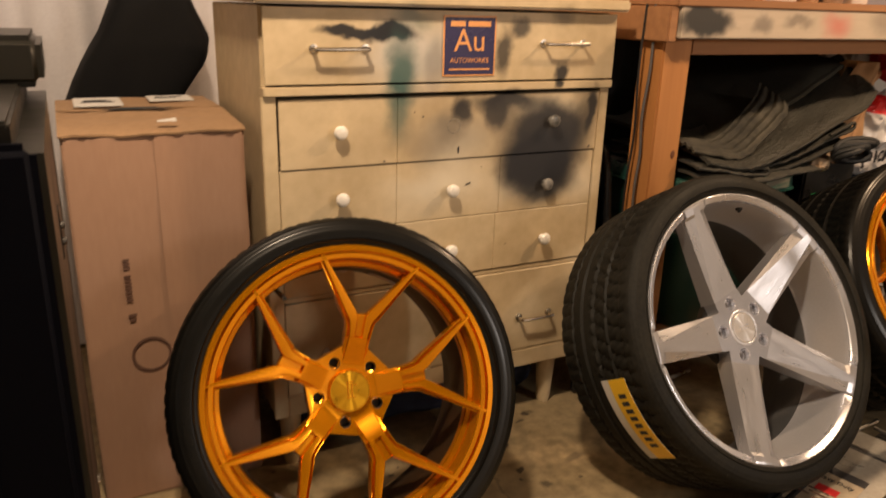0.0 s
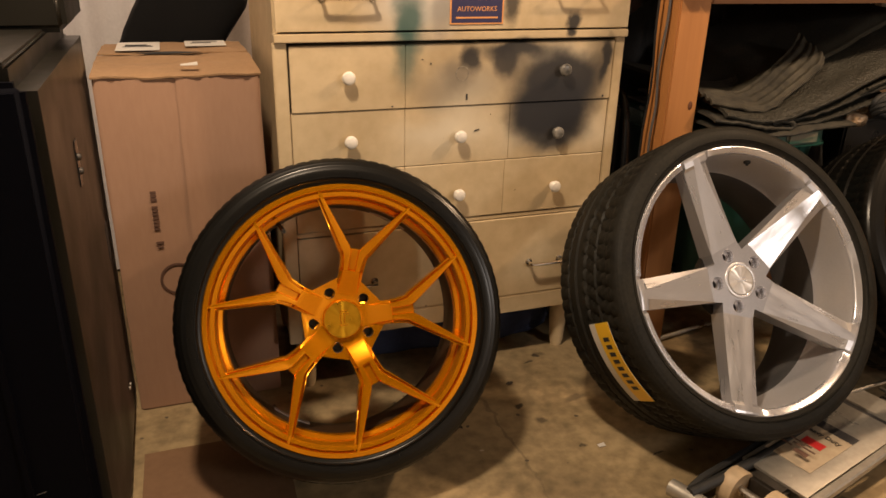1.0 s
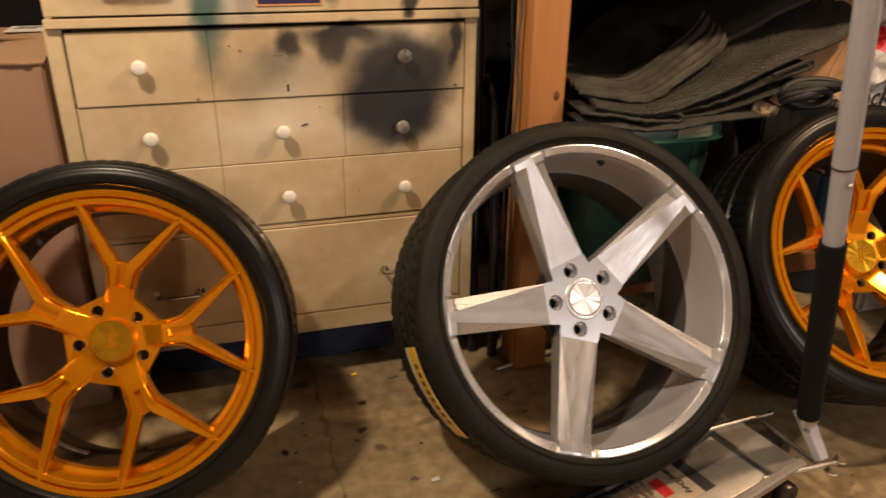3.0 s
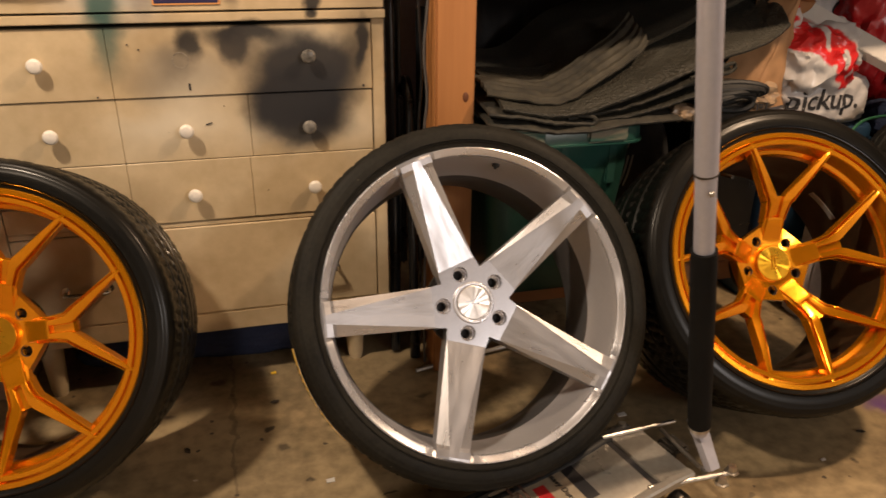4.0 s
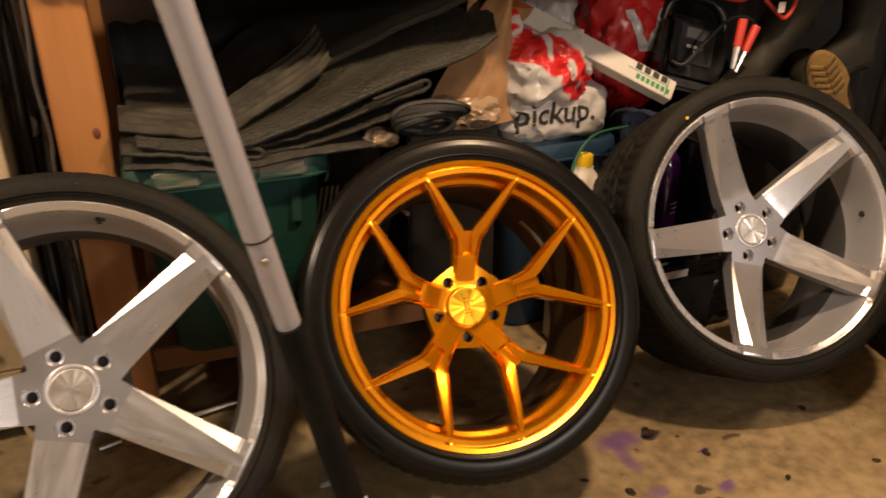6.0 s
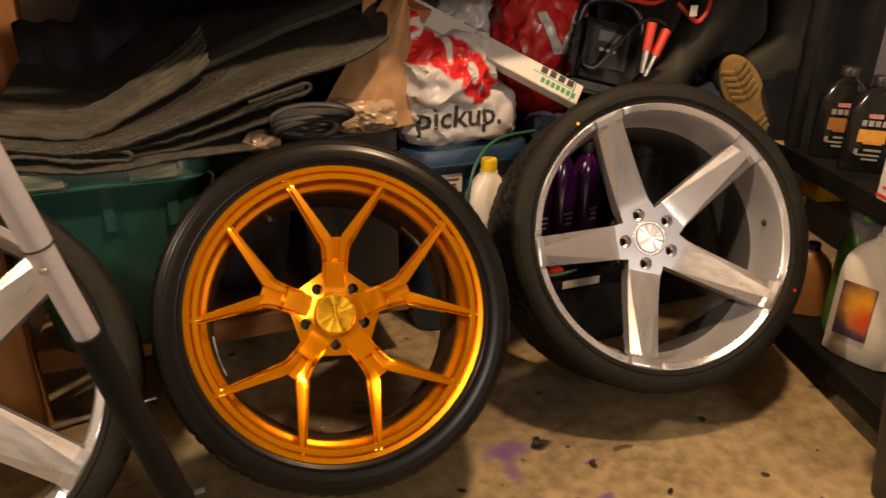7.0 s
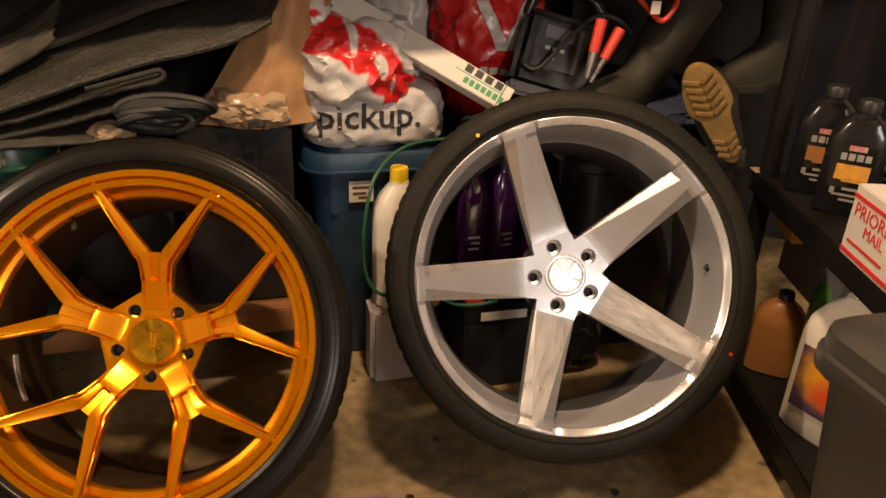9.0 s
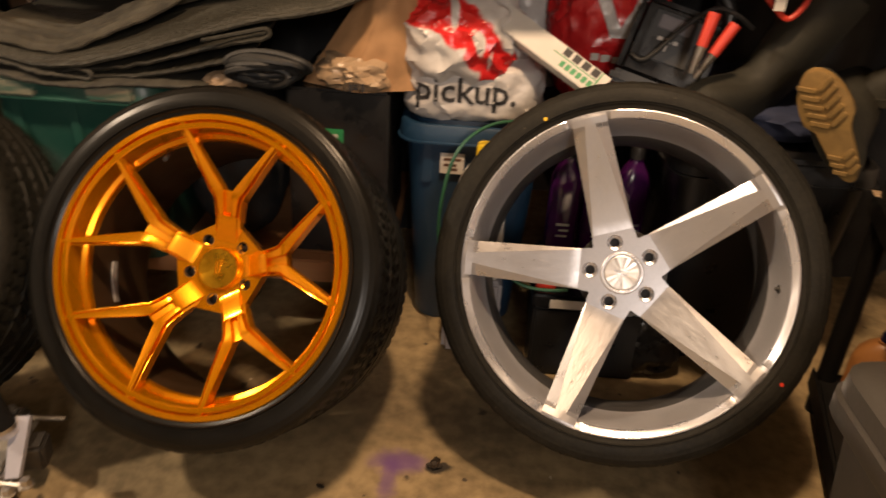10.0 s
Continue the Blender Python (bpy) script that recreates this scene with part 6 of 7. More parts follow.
def boot(m, label, tan=True):
    t = thing("rubber_boot", (0, 0, 0), label, "boot", "rubber boots")
    t.matrix_world = m
    outline = []
    n = 40
    for i in range(n):
        f = i / n * 2 * math.pi
        x = 0.14 * math.cos(f)
        w = 0.046 + 0.008 * math.sin(x * 14) - (0.010 if x < 0.02 else 0.0) * math.cos((x - 0.0) * 14)
        outline.append((x, w * math.sin(f) * (1.0 + 0.12 * (x > 0))))
    rings = [[(x * k, y * k, z) for x, y in outline] for z, k in ((-0.018, 0.94), (-0.016, 1.0), (0.004, 1.02), (0.006, 0.97))]
    sole = part("sole", add_loft(bmesh.new(), rings), M_SOLE if tan else M_BOOT, t, "tan rubber sole with chevron tread" if tan else "")
    for x in (-0.115, -0.095, -0.075, 0.012, 0.034, 0.056, 0.078, 0.10):
        w = 0.030 if x < 0 else 0.040
        for sgn in (-1, 1):
            fr = Matrix.Translation((x + 0.006, sgn * w / 2, -0.0205)) @ Matrix.Rotation(radians(-32 * sgn), 4, "Z")
            part("tread_lug", box(-0.005, 0.005, -w / 2, w / 2, -0.003, 0.004, bevel=0.001, seg=1, m=fr), M_SOLE if tan else M_BOOT, sole)
    rings = []
    for z, x0, x1, w in ((0.004, -0.135, 0.135, 0.050), (0.03, -0.135, 0.132, 0.050), (0.055, -0.130, 0.112, 0.048), (0.075, -0.125, 0.070, 0.046), (0.095, -0.122, 0.025, 0.046), (0.12, -0.122, 0.002, 0.048), (0.18, -0.126, 0.004, 0.054), (0.26, -0.130, 0.012, 0.060), (0.33, -0.132, 0.016, 0.063)):
        ring = []
        for i in range(24):
            f = i / 24 * 2 * math.pi
            c, s = math.cos(f), math.sin(f)
            p = (abs(c) ** 2.6 + abs(s) ** 2.6) ** (-1 / 2.6)
            ring.append(((x0 + x1) / 2 + (x1 - x0) / 2 * c * p, w * s * p * (1 + 0.03 * noise.noise(Vector((c * 2, s * 2, z * 20)))), z))
        rings.append(ring)
    part("upper", add_loft(bmesh.new(), rings), M_BOOT, t, smooth=60)
    part("cuff", lathe([(1.0, 0), (1.03, 0.004), (1.03, 0.020), (1.0, 0.024), (0.9, 0.02)], 24, m=Matrix.Translation((-0.058, 0, 0.312)) @ Matrix.Diagonal((0.073, 0.062, 1, 1))), M_BOOT, t)
    return t


def boot_pose(place, toe, down):
    """place: the middle of the sole; toe: the way to the toe; down: the way that the sole faces."""
    d = Vector(down).normalized()
    x = Vector(toe)
    x = (x - d * x.dot(d)).normalized()
    z = -d
    y = z.cross(x)
    return Matrix.Translation(place) @ Matrix((x, y, z)).transposed().to_4x4()


SMALL = Matrix.Scale(0.87, 4)
boot(boot_pose((2.395, 1.800, 0.653), (-0.125, 0.03, 0.205), (-0.42, -0.86, -0.15)) @ SMALL, "dark grey rubber boot tipped over, tan sole showing")
boot(boot_pose((2.63, 1.985, 0.675), (-1, -0.12, 0.02), (0.05, 0, -1)) @ SMALL, "dark grey rubber boot standing upright on a folded coat", tan=False)
boot(boot_pose((2.225, 1.965, 0.605), (-0.7, -0.55, 0.35), (-0.42, 0.05, -0.85)), "dark grey rubber boot leaning over a tote", tan=False)
tagged(part("red_lanyard", tube([(2.245, 1.93, 0.875), (2.275, 1.915, 0.845), (2.30, 1.91, 0.83), (2.325, 1.91, 0.86), (2.335, 1.92, 0.90)], 0.006, n=8), M_RED_GRIP), "red strap looped over the boots", "strap")
tagged(part("paper_tag", box(2.262, 2.284, 1.898, 1.900, 0.845, 0.872, bevel=0.0006), M_PAPER), "small white paper tag hanging on the boots", "tag")

# ---- floor jack ----
JU, JV = Vector((0.973, 0.232, 0)), Vector((0.232, -0.973, 0))
JM = Matrix.Translation((0.34, 1.297, 0)) @ Matrix((JU, JV, Vector((0, 0, 1)))).transposed().to_4x4()
jack = thing("floor_jack", (0.62, 1.27, 0), "low aluminium floor jack with black-gripped pole on the concrete", "floor jack")


def jpart(name, bm, m=M_JACK, label="", parent=None, smooth=35):
    bmesh.ops.transform(bm, matrix=JM, verts=bm.verts[:])
    return part(name, bm, m, parent or jack, label, smooth=smooth, world=True)


def side_frame(v0, v1, lower=0.0):
    rings = []
    for u, lo, hi in ((-0.02, 0.030, 0.062), (0.02, 0.022, 0.080), (0.12, 0.022, 0.086), (0.26, 0.028, 0.094), (0.40, 0.034, 0.108), (0.50, 0.038, 0.122), (0.545, 0.045, 0.122)):
        hi -= lower
        rings.append([(u, v0, lo), (u, v1, lo), (u, v1, hi - 0.003), (u, v1 - 0.003, hi), (u, v0 + 0.003, hi), (u, v0, hi - 0.003)])
    return add_loft(bmesh.new(), rings)


jpart("side_frame", side_frame(-0.004, 0.012, 0.014), M_RUBBER, "black side frame")
# Lower frame in black: the shade below the rail, given as colour.
jpart("side_frame", add_loft(bmesh.new(), [[(u, 0.160, lo), (u, 0.170, lo), (u, 0.170, hi), (u, 0.160, hi)] for u, lo, hi in ((0.02, 0.030, 0.056), (0.12, 0.026, 0.062), (0.24, 0.034, 0.070), (0.34, 0.056, 0.078))]), M_RUBBER, "side frame coloured black for the shade below the rail")
jpart("side_rail", add_loft(bmesh.new(), [[(u, 0.170, hi - 0.020), (u, 0.186, hi - 0.020), (u, 0.188, hi - 0.004), (u, 0.185, hi), (u, 0.173, hi), (u, 0.170, hi - 0.003)] for u, hi in ((0.02, 0.076), (0.12, 0.084), (0.26, 0.093), (0.40, 0.107), (0.50, 0.121), (0.545, 0.122))]), M_JACK, "worn alloy side rail")
jpart("edge_rail", tube([(-0.03, 0.016, 0.052), (0.06, 0.030, 0.066), (0.20, 0.036, 0.074), (0.32, 0.034, 0.084), (0.43, 0.021, 0.094), (0.50, 0.008, 0.098), (0.53, 0.002, 0.098)], 0.0115, n=12), M_RUBBER, "black rounded side rail")
cover = jpart("cover_plate", add_loft(bmesh.new(), [[(u, 0.016, z - 0.006), (u, 0.164, z - 0.006), (u, 0.164, z - 0.001), (u, 0.162, z), (u, 0.018, z), (u, 0.016, z - 0.001)] for u, z in ((0.13, 0.076), (0.20, 0.082), (0.34, 0.092), (0.42, 0.098), (0.470, 0.1015))]), M_JACK, "grey cover plate with a worn label")


def on_cover(u0, u1, v0, v1, lift=0.0):
    return sheet(lambda a, b: (u0 + (u1 - u0) * a, v0 + (v1 - v0) * b, 0.082 + (u0 + (u1 - u0) * a - 0.20) / 14 + 0.0012 + lift), 2, 2, thick=0.0006)


jpart("label", on_cover(0.195, 0.345, 0.022, 0.128), mat("cream_label", (0.46, 0.38, 0.27), 0.5, second=(0.30, 0.22, 0.15), grain=60, patch=20, mix=0.6, bump=0.02), "cream paper label", cover)
jpart("label_band", on_cover(0.345, 0.372, 0.020, 0.128), M_INK, "dark band", cover)
jpart("label_red", on_cover(0.272, 0.296, 0.055, 0.100, 0.0008), M_RED_INK, "red block", cover)
jpart("label_print", bars([(0.222, 0.045, 0.004, 0.04), (0.234, 0.085, 0.004, 0.05), (0.246, 0.06, 0.004, 0.07), (0.215, 0.09, 0.012, 0.03)], Matrix.Translation((0, 0, 0.0868)) @ Matrix.Rotation(-0.071, 4, "Y")), M_BROWN_INK, "", cover, smooth=0)
text_at = JM @ Matrix.Translation((0.322, 0.074, 0.0935)) @ Matrix(((0, 1, 0, 0), (1, 0, 0, 0), (0.0, 0.071, 1, 0), (0, 0, 0, 1)))
word = lettering("word", "Heavy Duty", 0.0175, M_INK, cover, Matrix.Translation(-jack.location) @ text_at, "dark print")
jpart("rear_plate", box(0.4865, 0.562, 0.016, 0.166, 0.096, 0.104, bevel=0.002), M_JACK, "grey rear plate")
jpart("gap_strip", box(0.4705, 0.4860, 0.014, 0.166, 0.092, 0.0995, bevel=0.001), M_INK, "dark gap strip")
jpart("pivot_block", box(0.505, 0.558, -0.022, 0.020, 0.045, 0.099, bevel=0.006), M_JACK_DARK, "dark pivot block")
jpart("cross_bar", tube([(0.470, 0.013, 0.108), (0.56, 0.027, 0.108), (0.638, 0.039, 0.108)], 0.0048, n=10, steps=2), M_STEEL)
jpart("cross_bar", tube([(0.452, 0.167, 0.108), (0.53, 0.187, 0.110), (0.618, 0.209, 0.110)], 0.0055, n=10, steps=2), M_STEEL)
jpart("yoke_rod", tube([(0.590, 0.050, 0.112), (0.581, 0.120, 0.112), (0.572, 0.190, 0.112)], 0.0045, n=8, steps=2), M_STEEL)
tongue = [[(0.600 - 0.008 * f + a * (0.0155 - 0.0045 * f), 0.120 + 0.068 * f + b * 0.006, 0.186 - 0.076 * f + b * 0.006) for a, b in ((-1, -1), (1, -1), (1.1, 0), (1, 1), (-1, 1), (-1.1, 0))] for f in (0.0, 0.25, 0.5, 0.75, 0.95, 1.0)]
jpart("handle_tongue", add_loft(bmesh.new(), tongue), M_POLE, "silver tongue below the pole")
for u, v, z in ((0.532, -0.001, 0.099), (0.618, 0.209, 0.112), (0.589, 0.214, 0.100)):
    jpart("bolt", lathe([(0, 0.014), (0.008, 0.014), (0.0095, 0.010), (0.0095, 0.003), (0.014, 0.002), (0.014, 0.0), (0, 0)], 6, m=Matrix.Translation((u, v, z))), M_STEEL, "zinc hex bolt")
side = Matrix.Rotation(radians(-90), 4, "X")
M_TAN_HUB = mat("tan_wheel_disc", (0.50, 0.38, 0.24), 0.6, second=(0.3, 0.22, 0.14), grain=70, patch=20, mix=0.6, bump=0.1)
for u, v in ((0.075, 0.045), (0.075, 0.135)):
    w = jpart("roller_wheel", lathe([(0, 0.020), (0.009, 0.020), (0.010, 0.012), (0.036, 0.014), (0.040, 0.016), (0.042, 0.012), (0.042, -0.014), (0.036, -0.016), (0, -0.016)], 32, m=Matrix.Translation((u, v, 0.042)) @ side), M_TAN_HUB, "tan steel roller wheel")
jpart("front_axle", tube([(0.075, -0.01, 0.045), (0.075, 0.19, 0.045)], 0.009, n=10, steps=1), M_STEEL)
jpart("front_roller", tube([(-0.032, -0.03, 0.036), (-0.02, 0.05, 0.036), (-0.012, 0.17, 0.036)], 0.018, n=14, steps=2), M_JACK, "grey front roller bar")
jpart("lift_arm", box(0.10, 0.14, 0.05, 0.13, 0.03, 0.07, bevel=0.006), M_JACK_DARK)
jpart("oil_reservoir", box(0.36, 0.56, 0.05, 0.13, 0.035, 0.09, bevel=0.010), M_JACK_DARK)
for v in (0.02, 0.16):
    jpart("rear_caster", lathe([(0, 0.012), (0.024, 0.012), (0.026, 0.009), (0.026, -0.009), (0.024, -0.012), (0, -0.012)], 24, m=Matrix.Translation((0.545, v, 0.026)) @ side), M_JACK_DARK, "dark caster wheel")
jpart("handle_socket", box(0.570, 0.615, 0.060, 0.112, 0.050, 0.104, bevel=0.006), M_JACK_DARK)
foot_p, top_p = Vector((0.955, 1.296, 0.120)), Vector((0.665, 1.150, 1.46))
grip_p = foot_p.lerp(top_p, 0.345)
joint = foot_p.lerp(top_p, 0.448)


def pole_bm(a, b, r, n=20):
    return tube([a, a.lerp(b, 0.5), b], r, n=n, steps=2)


pole = part("pole", pole_bm(foot_p.lerp(top_p, 0.040), joint, 0.0165), M_POLE, jack, "satin silver tube", world=True)
part("pole_upper", pole_bm(joint.lerp(foot_p, 0.003), top_p, 0.0178), M_POLE, pole, "satin silver upper tube", world=True)
part("joint_ring", pole_bm(joint.lerp(foot_p, 0.006), joint.lerp(foot_p, 0.001), 0.0184), M_JACK_DARK, pole, "dark ring at the joint", world=True)
part("foam_grip", pole_bm(foot_p.lerp(top_p, 0.056), grip_p, 0.0215), M_FOAM, pole, "black foam sleeve", world=True)
part("grip_ring", pole_bm(foot_p.lerp(top_p, 0.050), foot_p.lerp(top_p, 0.057), 0.0205), M_STEEL, pole, "", world=True)
part("detent", lathe([(0, 0.003), (0.004, 0.002), (0.005, 0), (0, 0)], 12, m=Matrix.Translation(joint + Vector((0.004, -0.0175, 0.03)) - Vector((0, 0, 0.06))) @ FRONT), M_STEEL, pole, "", world=True)

# ---- shelf unit with bottles ----
shelf = thing("shelf_unit", (2.62, 1.45, 0), "black plastic shelf unit holding oil bottles and cartons", "shelf")
SM = Matrix.Translation((2.512, 1.775, 0)) @ Matrix.Rotation(radians(-15), 4, "Z")


def spart(name, bm, m=M_SHELF, label=""):
    bmesh.ops.transform(bm, matrix=SM, verts=bm.verts[:])
    return part(name, bm, m, shelf, label, world=True)


for z in (0.045, 0.478, 1.18):
    spart("shelf_board", box(0.0, 0.42, -0.86, 0.0, z, z + 0.048, bevel=0.005), M_SHELF, "black ribbed shelf")
    spart("front_lip", box(-0.006, -0.0005, -0.86, 0.0, z + 0.004, z + 0.052, bevel=0.002))
for u, v in ((0.008, -0.006), (0.38, -0.04), (0.02, -0.83), (0.38, -0.83)):
    spart("upright", lathe([(0, 0), (0.021, 0), (0.021, 1.45), (0, 1.45)], 18, m=Matrix.Translation((u + 0.012, v - 0.02 if v > -0.1 else v, 0))), M_SHELF, "round black upright")
tagged(part("sticker_patch", box(-0.012, 0.03, -0.03, 0.004, 0.531, 0.5325, bevel=0.0003, m=SM), M_POLY_CLEAR), "pale strip of tape on the shelf corner", "tape")


M_LABEL_RED = mat("faded_red_print", (0.42, 0.10, 0.09), 0.5, second=(0.6, 0.5, 0.48), grain=120, patch=60, mix=0.5, bump=0.0)


def oil_bottle(u, v, z, turn, label, lbl, h=0.222):
    p = SM @ Vector((u, v, z))
    b = jug("oil_bottle", p.x, p.y, p.z, 0.108, 0.062, h, M_GLOSS_BLACK, M_BLACK_PLASTIC, label, turn=turn, capr=0.021)
    tagged(b, group="oil bottles")
    fr = Matrix.Translation((0, -0.0318, 0)) @ FRONT
    part("brand_bar", bars([(0.0, 0.135, 0.030, 0.010)], fr), M_LABEL_RED, b, "red and white mark", smooth=0)
    part("name_bars", bars([(-0.021, 0.118, 0.010, 0.013), (-0.007, 0.118, 0.011, 0.013), (0.007, 0.118, 0.011, 0.013), (0.021, 0.118, 0.010, 0.013)], fr), M_LEAD, b, "white print", smooth=0)
    part("picture", bars([(0.0, 0.088, 0.058, 0.030), (0.005, 0.072, 0.04, 0.006)], fr), lbl, b, "amber picture", smooth=0)
    part("small_print", bars([(0.008, 0.055, 0.036, 0.005), (0.0, 0.043, 0.050, 0.004), (0.006, 0.033, 0.034, 0.004), (-0.026, 0.05, 0.008, 0.012)], fr), M_LEAD, b, "", smooth=0)
    return b


oil_bottle(0.075, -0.115, 0.5265, -38, "black oil bottle with grey and rust label on the shelf", M_ORANGE_PLASTIC)
oil_bottle(0.085, -0.225, 0.5265, -42, "black oil bottle with amber label on the shelf", M_AMBER)
oil_bottle(0.20, -0.30, 0.5265, -50, "black oil bottle with plain label behind the mailing box", M_GREY_BOX)
oil_bottle(0.20, -0.16, 0.5265, -40, "black oil bottle at the back of the shelf", M_GREY_BOX)
tagged(part("work_glove", crumple(SM @ Vector((0.30, -0.06, 0.555)), (0.05, 0.03, 0.028), seed=51, fold=0.4, scale=9, level=3), M_POLY_CLEAR, smooth=30), "crumpled tan work glove lying on the shelf", "glove")

mail = thing("mailing_box", SM @ Vector((0.06, -0.44, 0.5265)), "white cardboard mailing box with red print on the shelf", "box")
MB = Matrix.Translation(SM @ Vector((-0.006, -0.414, 0.5265))) @ Matrix.Rotation(radians(-15), 4, "Z")
part("box", box(0.0, 0.13, -0.21, 0.0, 0.0, 0.126, bevel=0.002, m=MB), M_PAPER, mail, world=True)
MF = MB @ Matrix.Translation((-0.0006, 0, 0)) @ Matrix(((0, 0, -1, 0), (-1, 0, 0, 0), (0, 1, 0, 0), (0, 0, 0, 1)))
part("red_band", bars([(0.105, 0.107, 0.208, 0.007), (0.105, 0.010, 0.208, 0.008)], MF), M_RED_INK, mail, "red bands", smooth=0, world=True)
inv = Matrix.Translation(-mail.location)
lettering("print", "PRIORITY", 0.034, M_RED_INK, mail, inv @ MF @ Matrix.Translation((0.085, 0.086, 0.0004)), "red print")
lettering("print", "MAIL", 0.028, M_RED_INK, mail, inv @ MF @ Matrix.Translation((0.085, 0.060, 0.0004)), "red print")
part("small_print", bars([(0.07, 0.030, 0.11, 0.005)], MF), M_RED_GRIP, mail, smooth=0, world=True)

p = SM @ Vector((0.100, -0.37, 0.0935))
white = jug("white_jug", p.x, p.y, p.z, 0.17, 0.11, 0.35, M_WHITE_PLASTIC, M_WHITE_PLASTIC, "white plastic jug with colourful label on the lower shelf", turn=-72, capr=0.025)
part("label", bars([(-0.02, 0.135, 0.075, 0.14)], Matrix.Translation((0, -0.0612, 0)) @ FRONT), stained(mat("flame_label", (0.05, 0.03, 0.08), 0.35, bump=0.0), [(0.0, 0.15, 0.045, 0.05, (0.75, 0.35, 0.02), 1.0, 0.7, "xz"), (0.01, 0.12, 0.03, 0.03, (0.6, 0.05, 0.02), 0.9, 0.7, "xz")], warp=0.02, warp_scale=40), white, "dark label with a yellow and red blaze", smooth=0)
for u, v, w, d, h, m, c, lab in ((0.075, -0.135, 0.11, 0.08, 0.20, M_ORANGE_PLASTIC, M_NAVY, "orange-brown plastic jug on the lower shelf"), (0.22, -0.20, 0.13, 0.10, 0.24, M_ORANGE_PLASTIC, M_BLACK_PLASTIC, "orange-brown plastic jug at the back of the lower shelf")):
    p = SM @ Vector((u, v, 0.0935))
    jug("oil_jug", p.x, p.y, p.z, w, d, h, m, c, lab, turn=-40)
p = SM @ Vector((0.15, -0.11, 0.335))
tagged(part("grey_carton", box(0.09, 0.30, -0.30, -0.03, 0.30, 0.40, bevel=0.003, m=SM), M_GREY_BOX), "grey cardboard carton stacked on the lower shelf jugs", "box")
tagged(part("yellow_pack", box(0.06, 0.16, -0.12, -0.03, 0.4005, 0.45, bevel=0.006, m=SM), M_YELLOW), "yellow cardboard pack lying on a grey carton", "box")
p = SM @ Vector((0.095, -0.285, 0.36))
tagged(part("green_bottle", lathe([(0, -0.27), (0.048, -0.27), (0.052, -0.25), (0.052, -0.04), (0.045, 0.0), (0.03, 0.02), (0.014, 0.03), (0.014, 0.05), (0, 0.05)], 24, m=Matrix.Translation((p.x + 0.04, p.y + 0.03, p.z + 0.0035))), M_GREEN_PLASTIC), "green plastic bottle standing on the lower shelf", "bottle")

# ---- charcoal bin ----
bin_ = thing("trash_bin", (2.42, 0.93, 0), "charcoal plastic bin with rimmed lid beside the shelf", "bin")


def rounded(x0, x1, y0, y1, z, c=0.05):
    pts = []
    for cx, cy, s in ((x1 - c, y0 + c, -90), (x1 - c, y1 - c, 0), (x0 + c, y1 - c, 90), (x0 + c, y0 + c, 180)):
        pts += [(cx + c * math.cos(radians(s + k * 22.5)), cy + c * math.sin(radians(s + k * 22.5)), z) for k in range(5)]
    return pts


BX0, BX1, BY0, BY1 = 2.165, 2.625, 0.72, 1.165
part("body", add_loft(bmesh.new(), [rounded(BX0 + k, BX1 - k, BY0 + k, BY1 - k, z) for z, k in ((0.0, 0.062), (0.01, 0.056), (0.25, 0.036), (0.48, 0.018), (0.495, 0.016))]), M_GREY_BIN, bin_, world=True)
part("rim", add_loft(bmesh.new(), [rounded(BX0 + k, BX1 - k, BY0 + k, BY1 - k, z) for z, k in ((0.478, 0.012), (0.476, 0.004), (0.482, 0.0), (0.508, 0.0), (0.515, 0.006))]), M_GREY_BIN, bin_, "thick rim", world=True)
part("lid", add_loft(bmesh.new(), [rounded(BX0 + k, BX1 - k, BY0 + k, BY1 - k, z) for z, k in ((0.5152, 0.004), (0.540, 0.006), (0.548, 0.016), (0.556, 0.05), (0.560, 0.12))]), M_GREY_BIN, bin_, "domed lid", world=True)
can2 = thing("orange_canister", (2.37, 1.02, 0.559), "orange canister with red and navy label lying on the bin", "canister")
part("body", tube([(2.30, 1.06, 0.600), (2.38, 1.02, 0.602), (2.46, 0.98, 0.604)], 0.042, n=20, steps=2), mat("peach_plastic", (0.70, 0.36, 0.16), 0.5, second=(0.55, 0.26, 0.1), bump=0.03), can2, world=True)
part("label", tube([(2.345, 1.0375, 0.6012), (2.375, 1.0225, 0.602)], 0.0426, n=20, steps=1), M_RED_GRIP, can2, "red label", world=True)
part("label_band", tube([(2.325, 1.0475, 0.6008), (2.345, 1.0376, 0.6012)], 0.0427, n=20, steps=1), M_NAVY, can2, "navy band", world=True)

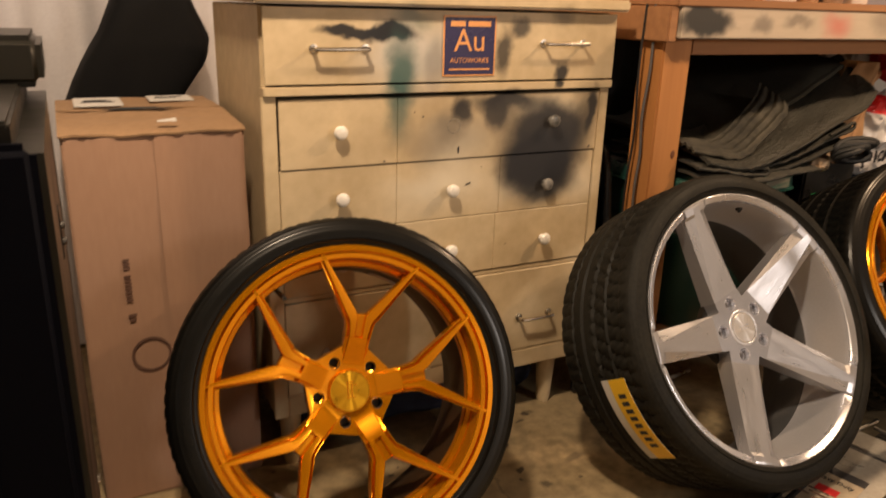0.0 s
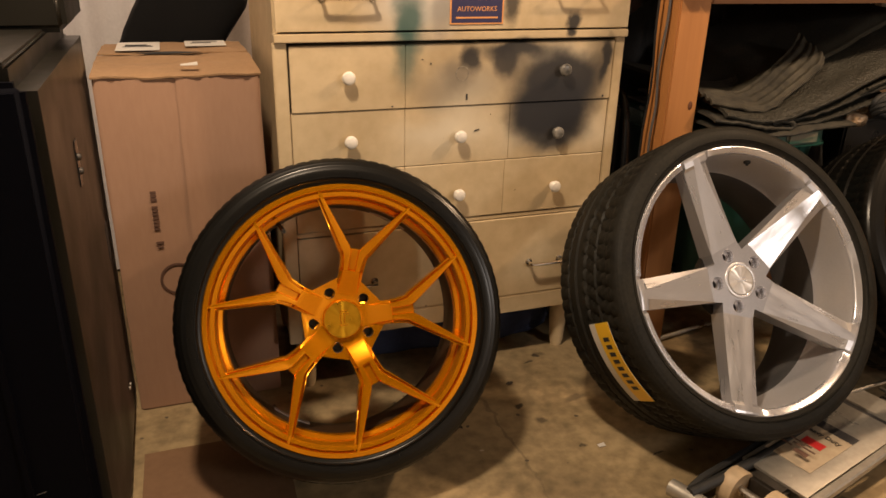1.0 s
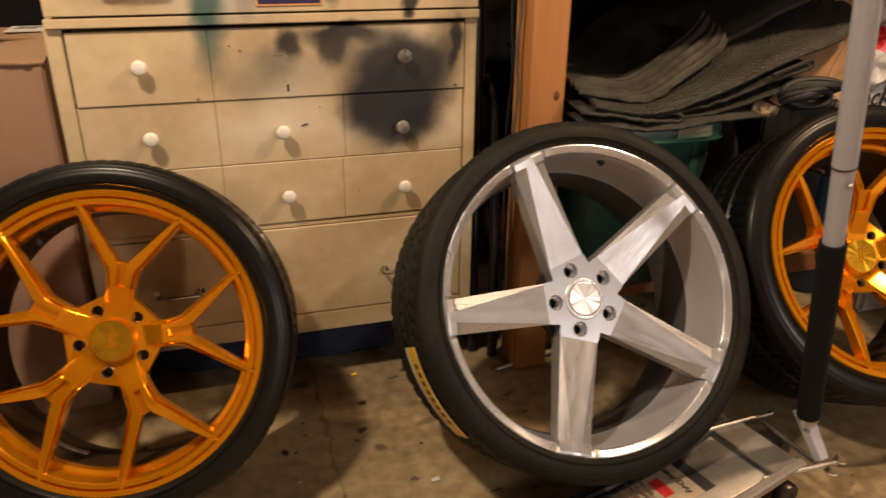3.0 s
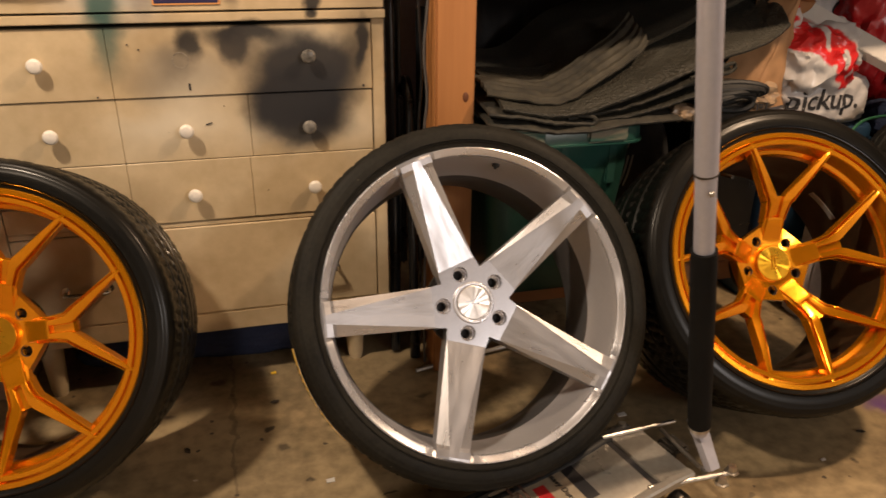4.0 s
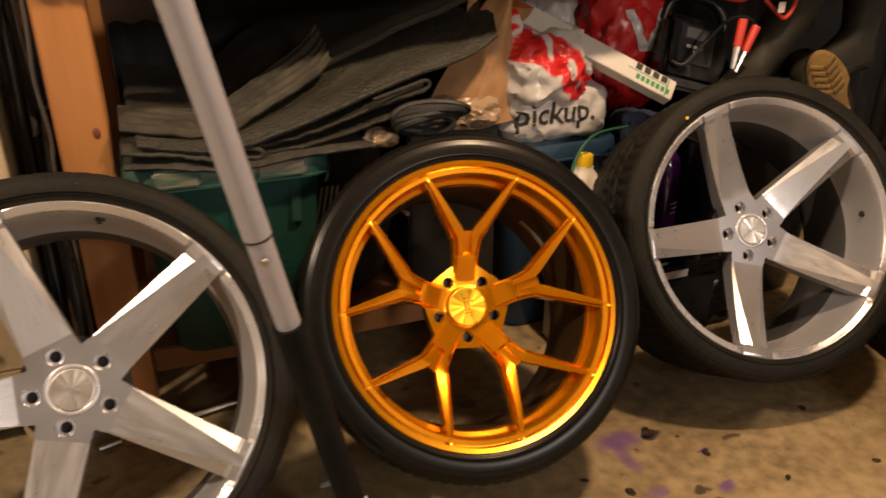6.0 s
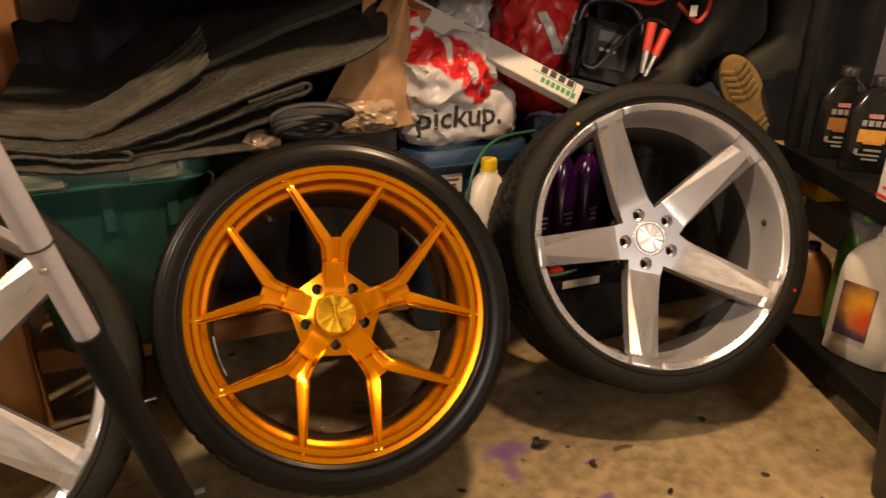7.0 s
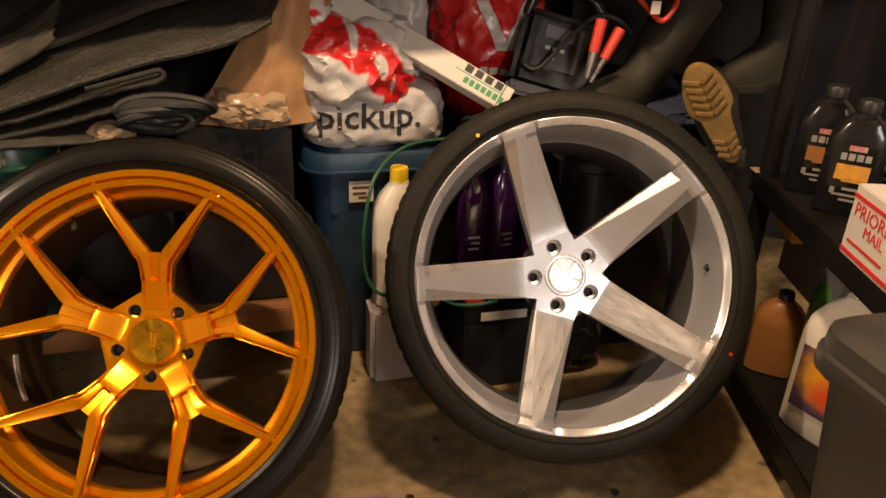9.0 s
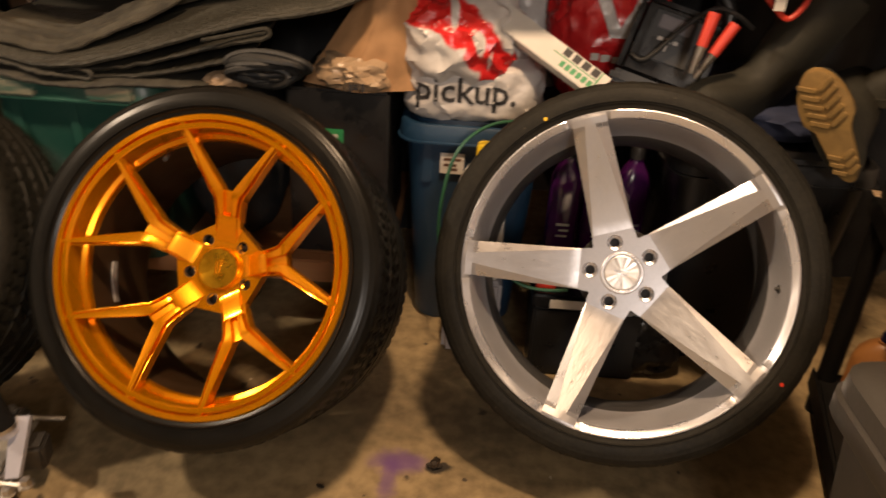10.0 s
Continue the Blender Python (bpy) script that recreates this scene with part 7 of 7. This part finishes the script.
# ---- small things on the floor ----
M_LEAF = mat("dry_leaf", (0.035, 0.022, 0.012), 0.7, second=(0.012, 0.008, 0.006), grain=120, patch=30, mix=0.7, bump=0.2)
LEAVES = [(1.664, 1.467, 0.016), (1.745, 1.366, 0.01), (1.851, 1.24, 0.009), (2.07, 1.21, 0.009), (1.666, 1.474, 0.017), (1.747, 1.373, 0.008), (1.521, 1.327, 0.012), (1.503, 1.283, 0.008), (1.451, 1.39, 0.009), (1.404, 1.196, 0.009), (0.166, 1.822, 0.01), (-0.026, 1.687, 0.01)]
for x, y, s, m, lab in ((0.263, 1.522, 0.010, M_PAPER, "small white paper scrap lying on the floor"), (0.95, 1.58, 0.012, M_PAPER, "small white paper scrap lying on the floor"), (0.17, 1.95, 0.008, M_YELLOW, "tiny yellow scrap lying on the floor"), (1.30, 1.33, 0.006, M_PAPER, "small pale chip lying on the floor")):
    tagged(part("scrap", sheet(lambda u, v: (x + s * (u - 0.5) * 1.7, y + s * (v - 0.5), 0.003 + 0.002 * u * v), 2, 2, thick=0.0015), m, smooth=0), lab, "scrap")
for i, (x, y, size) in enumerate(LEAVES):
    leaf = sheet(lambda u, v: (size * (u - 0.5) * 2, size * (v - 0.5) * 1.1 * (math.sin(math.pi * (0.08 + 0.84 * u)) + 0.15 * noise.noise(Vector((u * 6, v * 3, i)))), 0.004 + size * 0.35 * abs(noise.noise(Vector((u * 3 + i, v * 3, i)))) + size * 0.5 * (v - 0.5) ** 2), 10, 6, thick=0.0008)
    bmesh.ops.transform(leaf, matrix=Matrix.Translation((x, y, 0)) @ Matrix.Rotation(i * 1.9, 4, "Z"), verts=leaf.verts[:])
    tagged(part("dry_leaf", leaf, M_LEAF, smooth=30), "curled dark brown dry leaf lying on the concrete", "leaf", "dry leaves")
tagged(part("metal_rod", tube([(0.52, 1.86, 0.012), (0.70, 1.90, 0.014), (0.88, 1.93, 0.014)], 0.006, n=8, steps=2), M_STEEL), "thin steel rod lying on the floor under the bench", "rod")
# Added bundle that fills the gap under the dresser with dark colour.
tagged(part("under_dresser_fill", crumple((0.05, 2.17, 0.060), (0.36, 0.13, 0.062), seed=61, fold=0.10, scale=5, level=5, flat=0.05, square=5.0), M_BLUE_CLOTH, smooth=40), "dark navy bundle added to darken the gap under the dresser", "cloth")

# ---- tyre label ----
def tread_patch(a0, a1, z0, z1, r, thick=0.0012):
    return sheet(lambda u, v: (r * math.cos(radians(a0 + (a1 - a0) * u)), r * math.sin(radians(a0 + (a1 - a0) * u)), z0 + (z1 - z0) * v), 16, 4, thick=thick)


TA = 187 - 36
part("tyre_label", tread_patch(TA, TA + 32, -0.052, -0.128, 0.3445), M_PAPER, wheel_two, "white and yellow tyre label", local_two, smooth=60)
part("label_field", tread_patch(TA, TA + 32, -0.052, -0.104, 0.3451), M_YELLOW, wheel_two, "yellow band", local_two, smooth=60)
bm = bmesh.new()
for k in range(8):
    a = radians(TA + 6 + 2.8 * k)
    add_box(bm, -0.0006, 0.0006, -0.0046, 0.0046, -0.011, 0.011, bevel=0, m=Matrix.Rotation(a, 4, "Z") @ Matrix.Translation((0.3461, 0, -0.078)))
part("label_print", bm, M_INK, wheel_two, "unreadable dark print", local_two, smooth=0)


# ---- paint dots on the last tyre ----
for ang, r, m, lab in ((86, 0.309, M_YELLOW, "yellow paint dot"), (-66, 0.318, M_RED_GRIP, "red paint dot")):
    part("paint_dot", lathe([(0, 0.0018), (0.0035, 0.0016), (0.0045, -0.003)], 12), m, wheel_four, lab, local_four @ Matrix.Translation((r * math.cos(radians(ang)), r * math.sin(radians(ang)), 0.0085)))
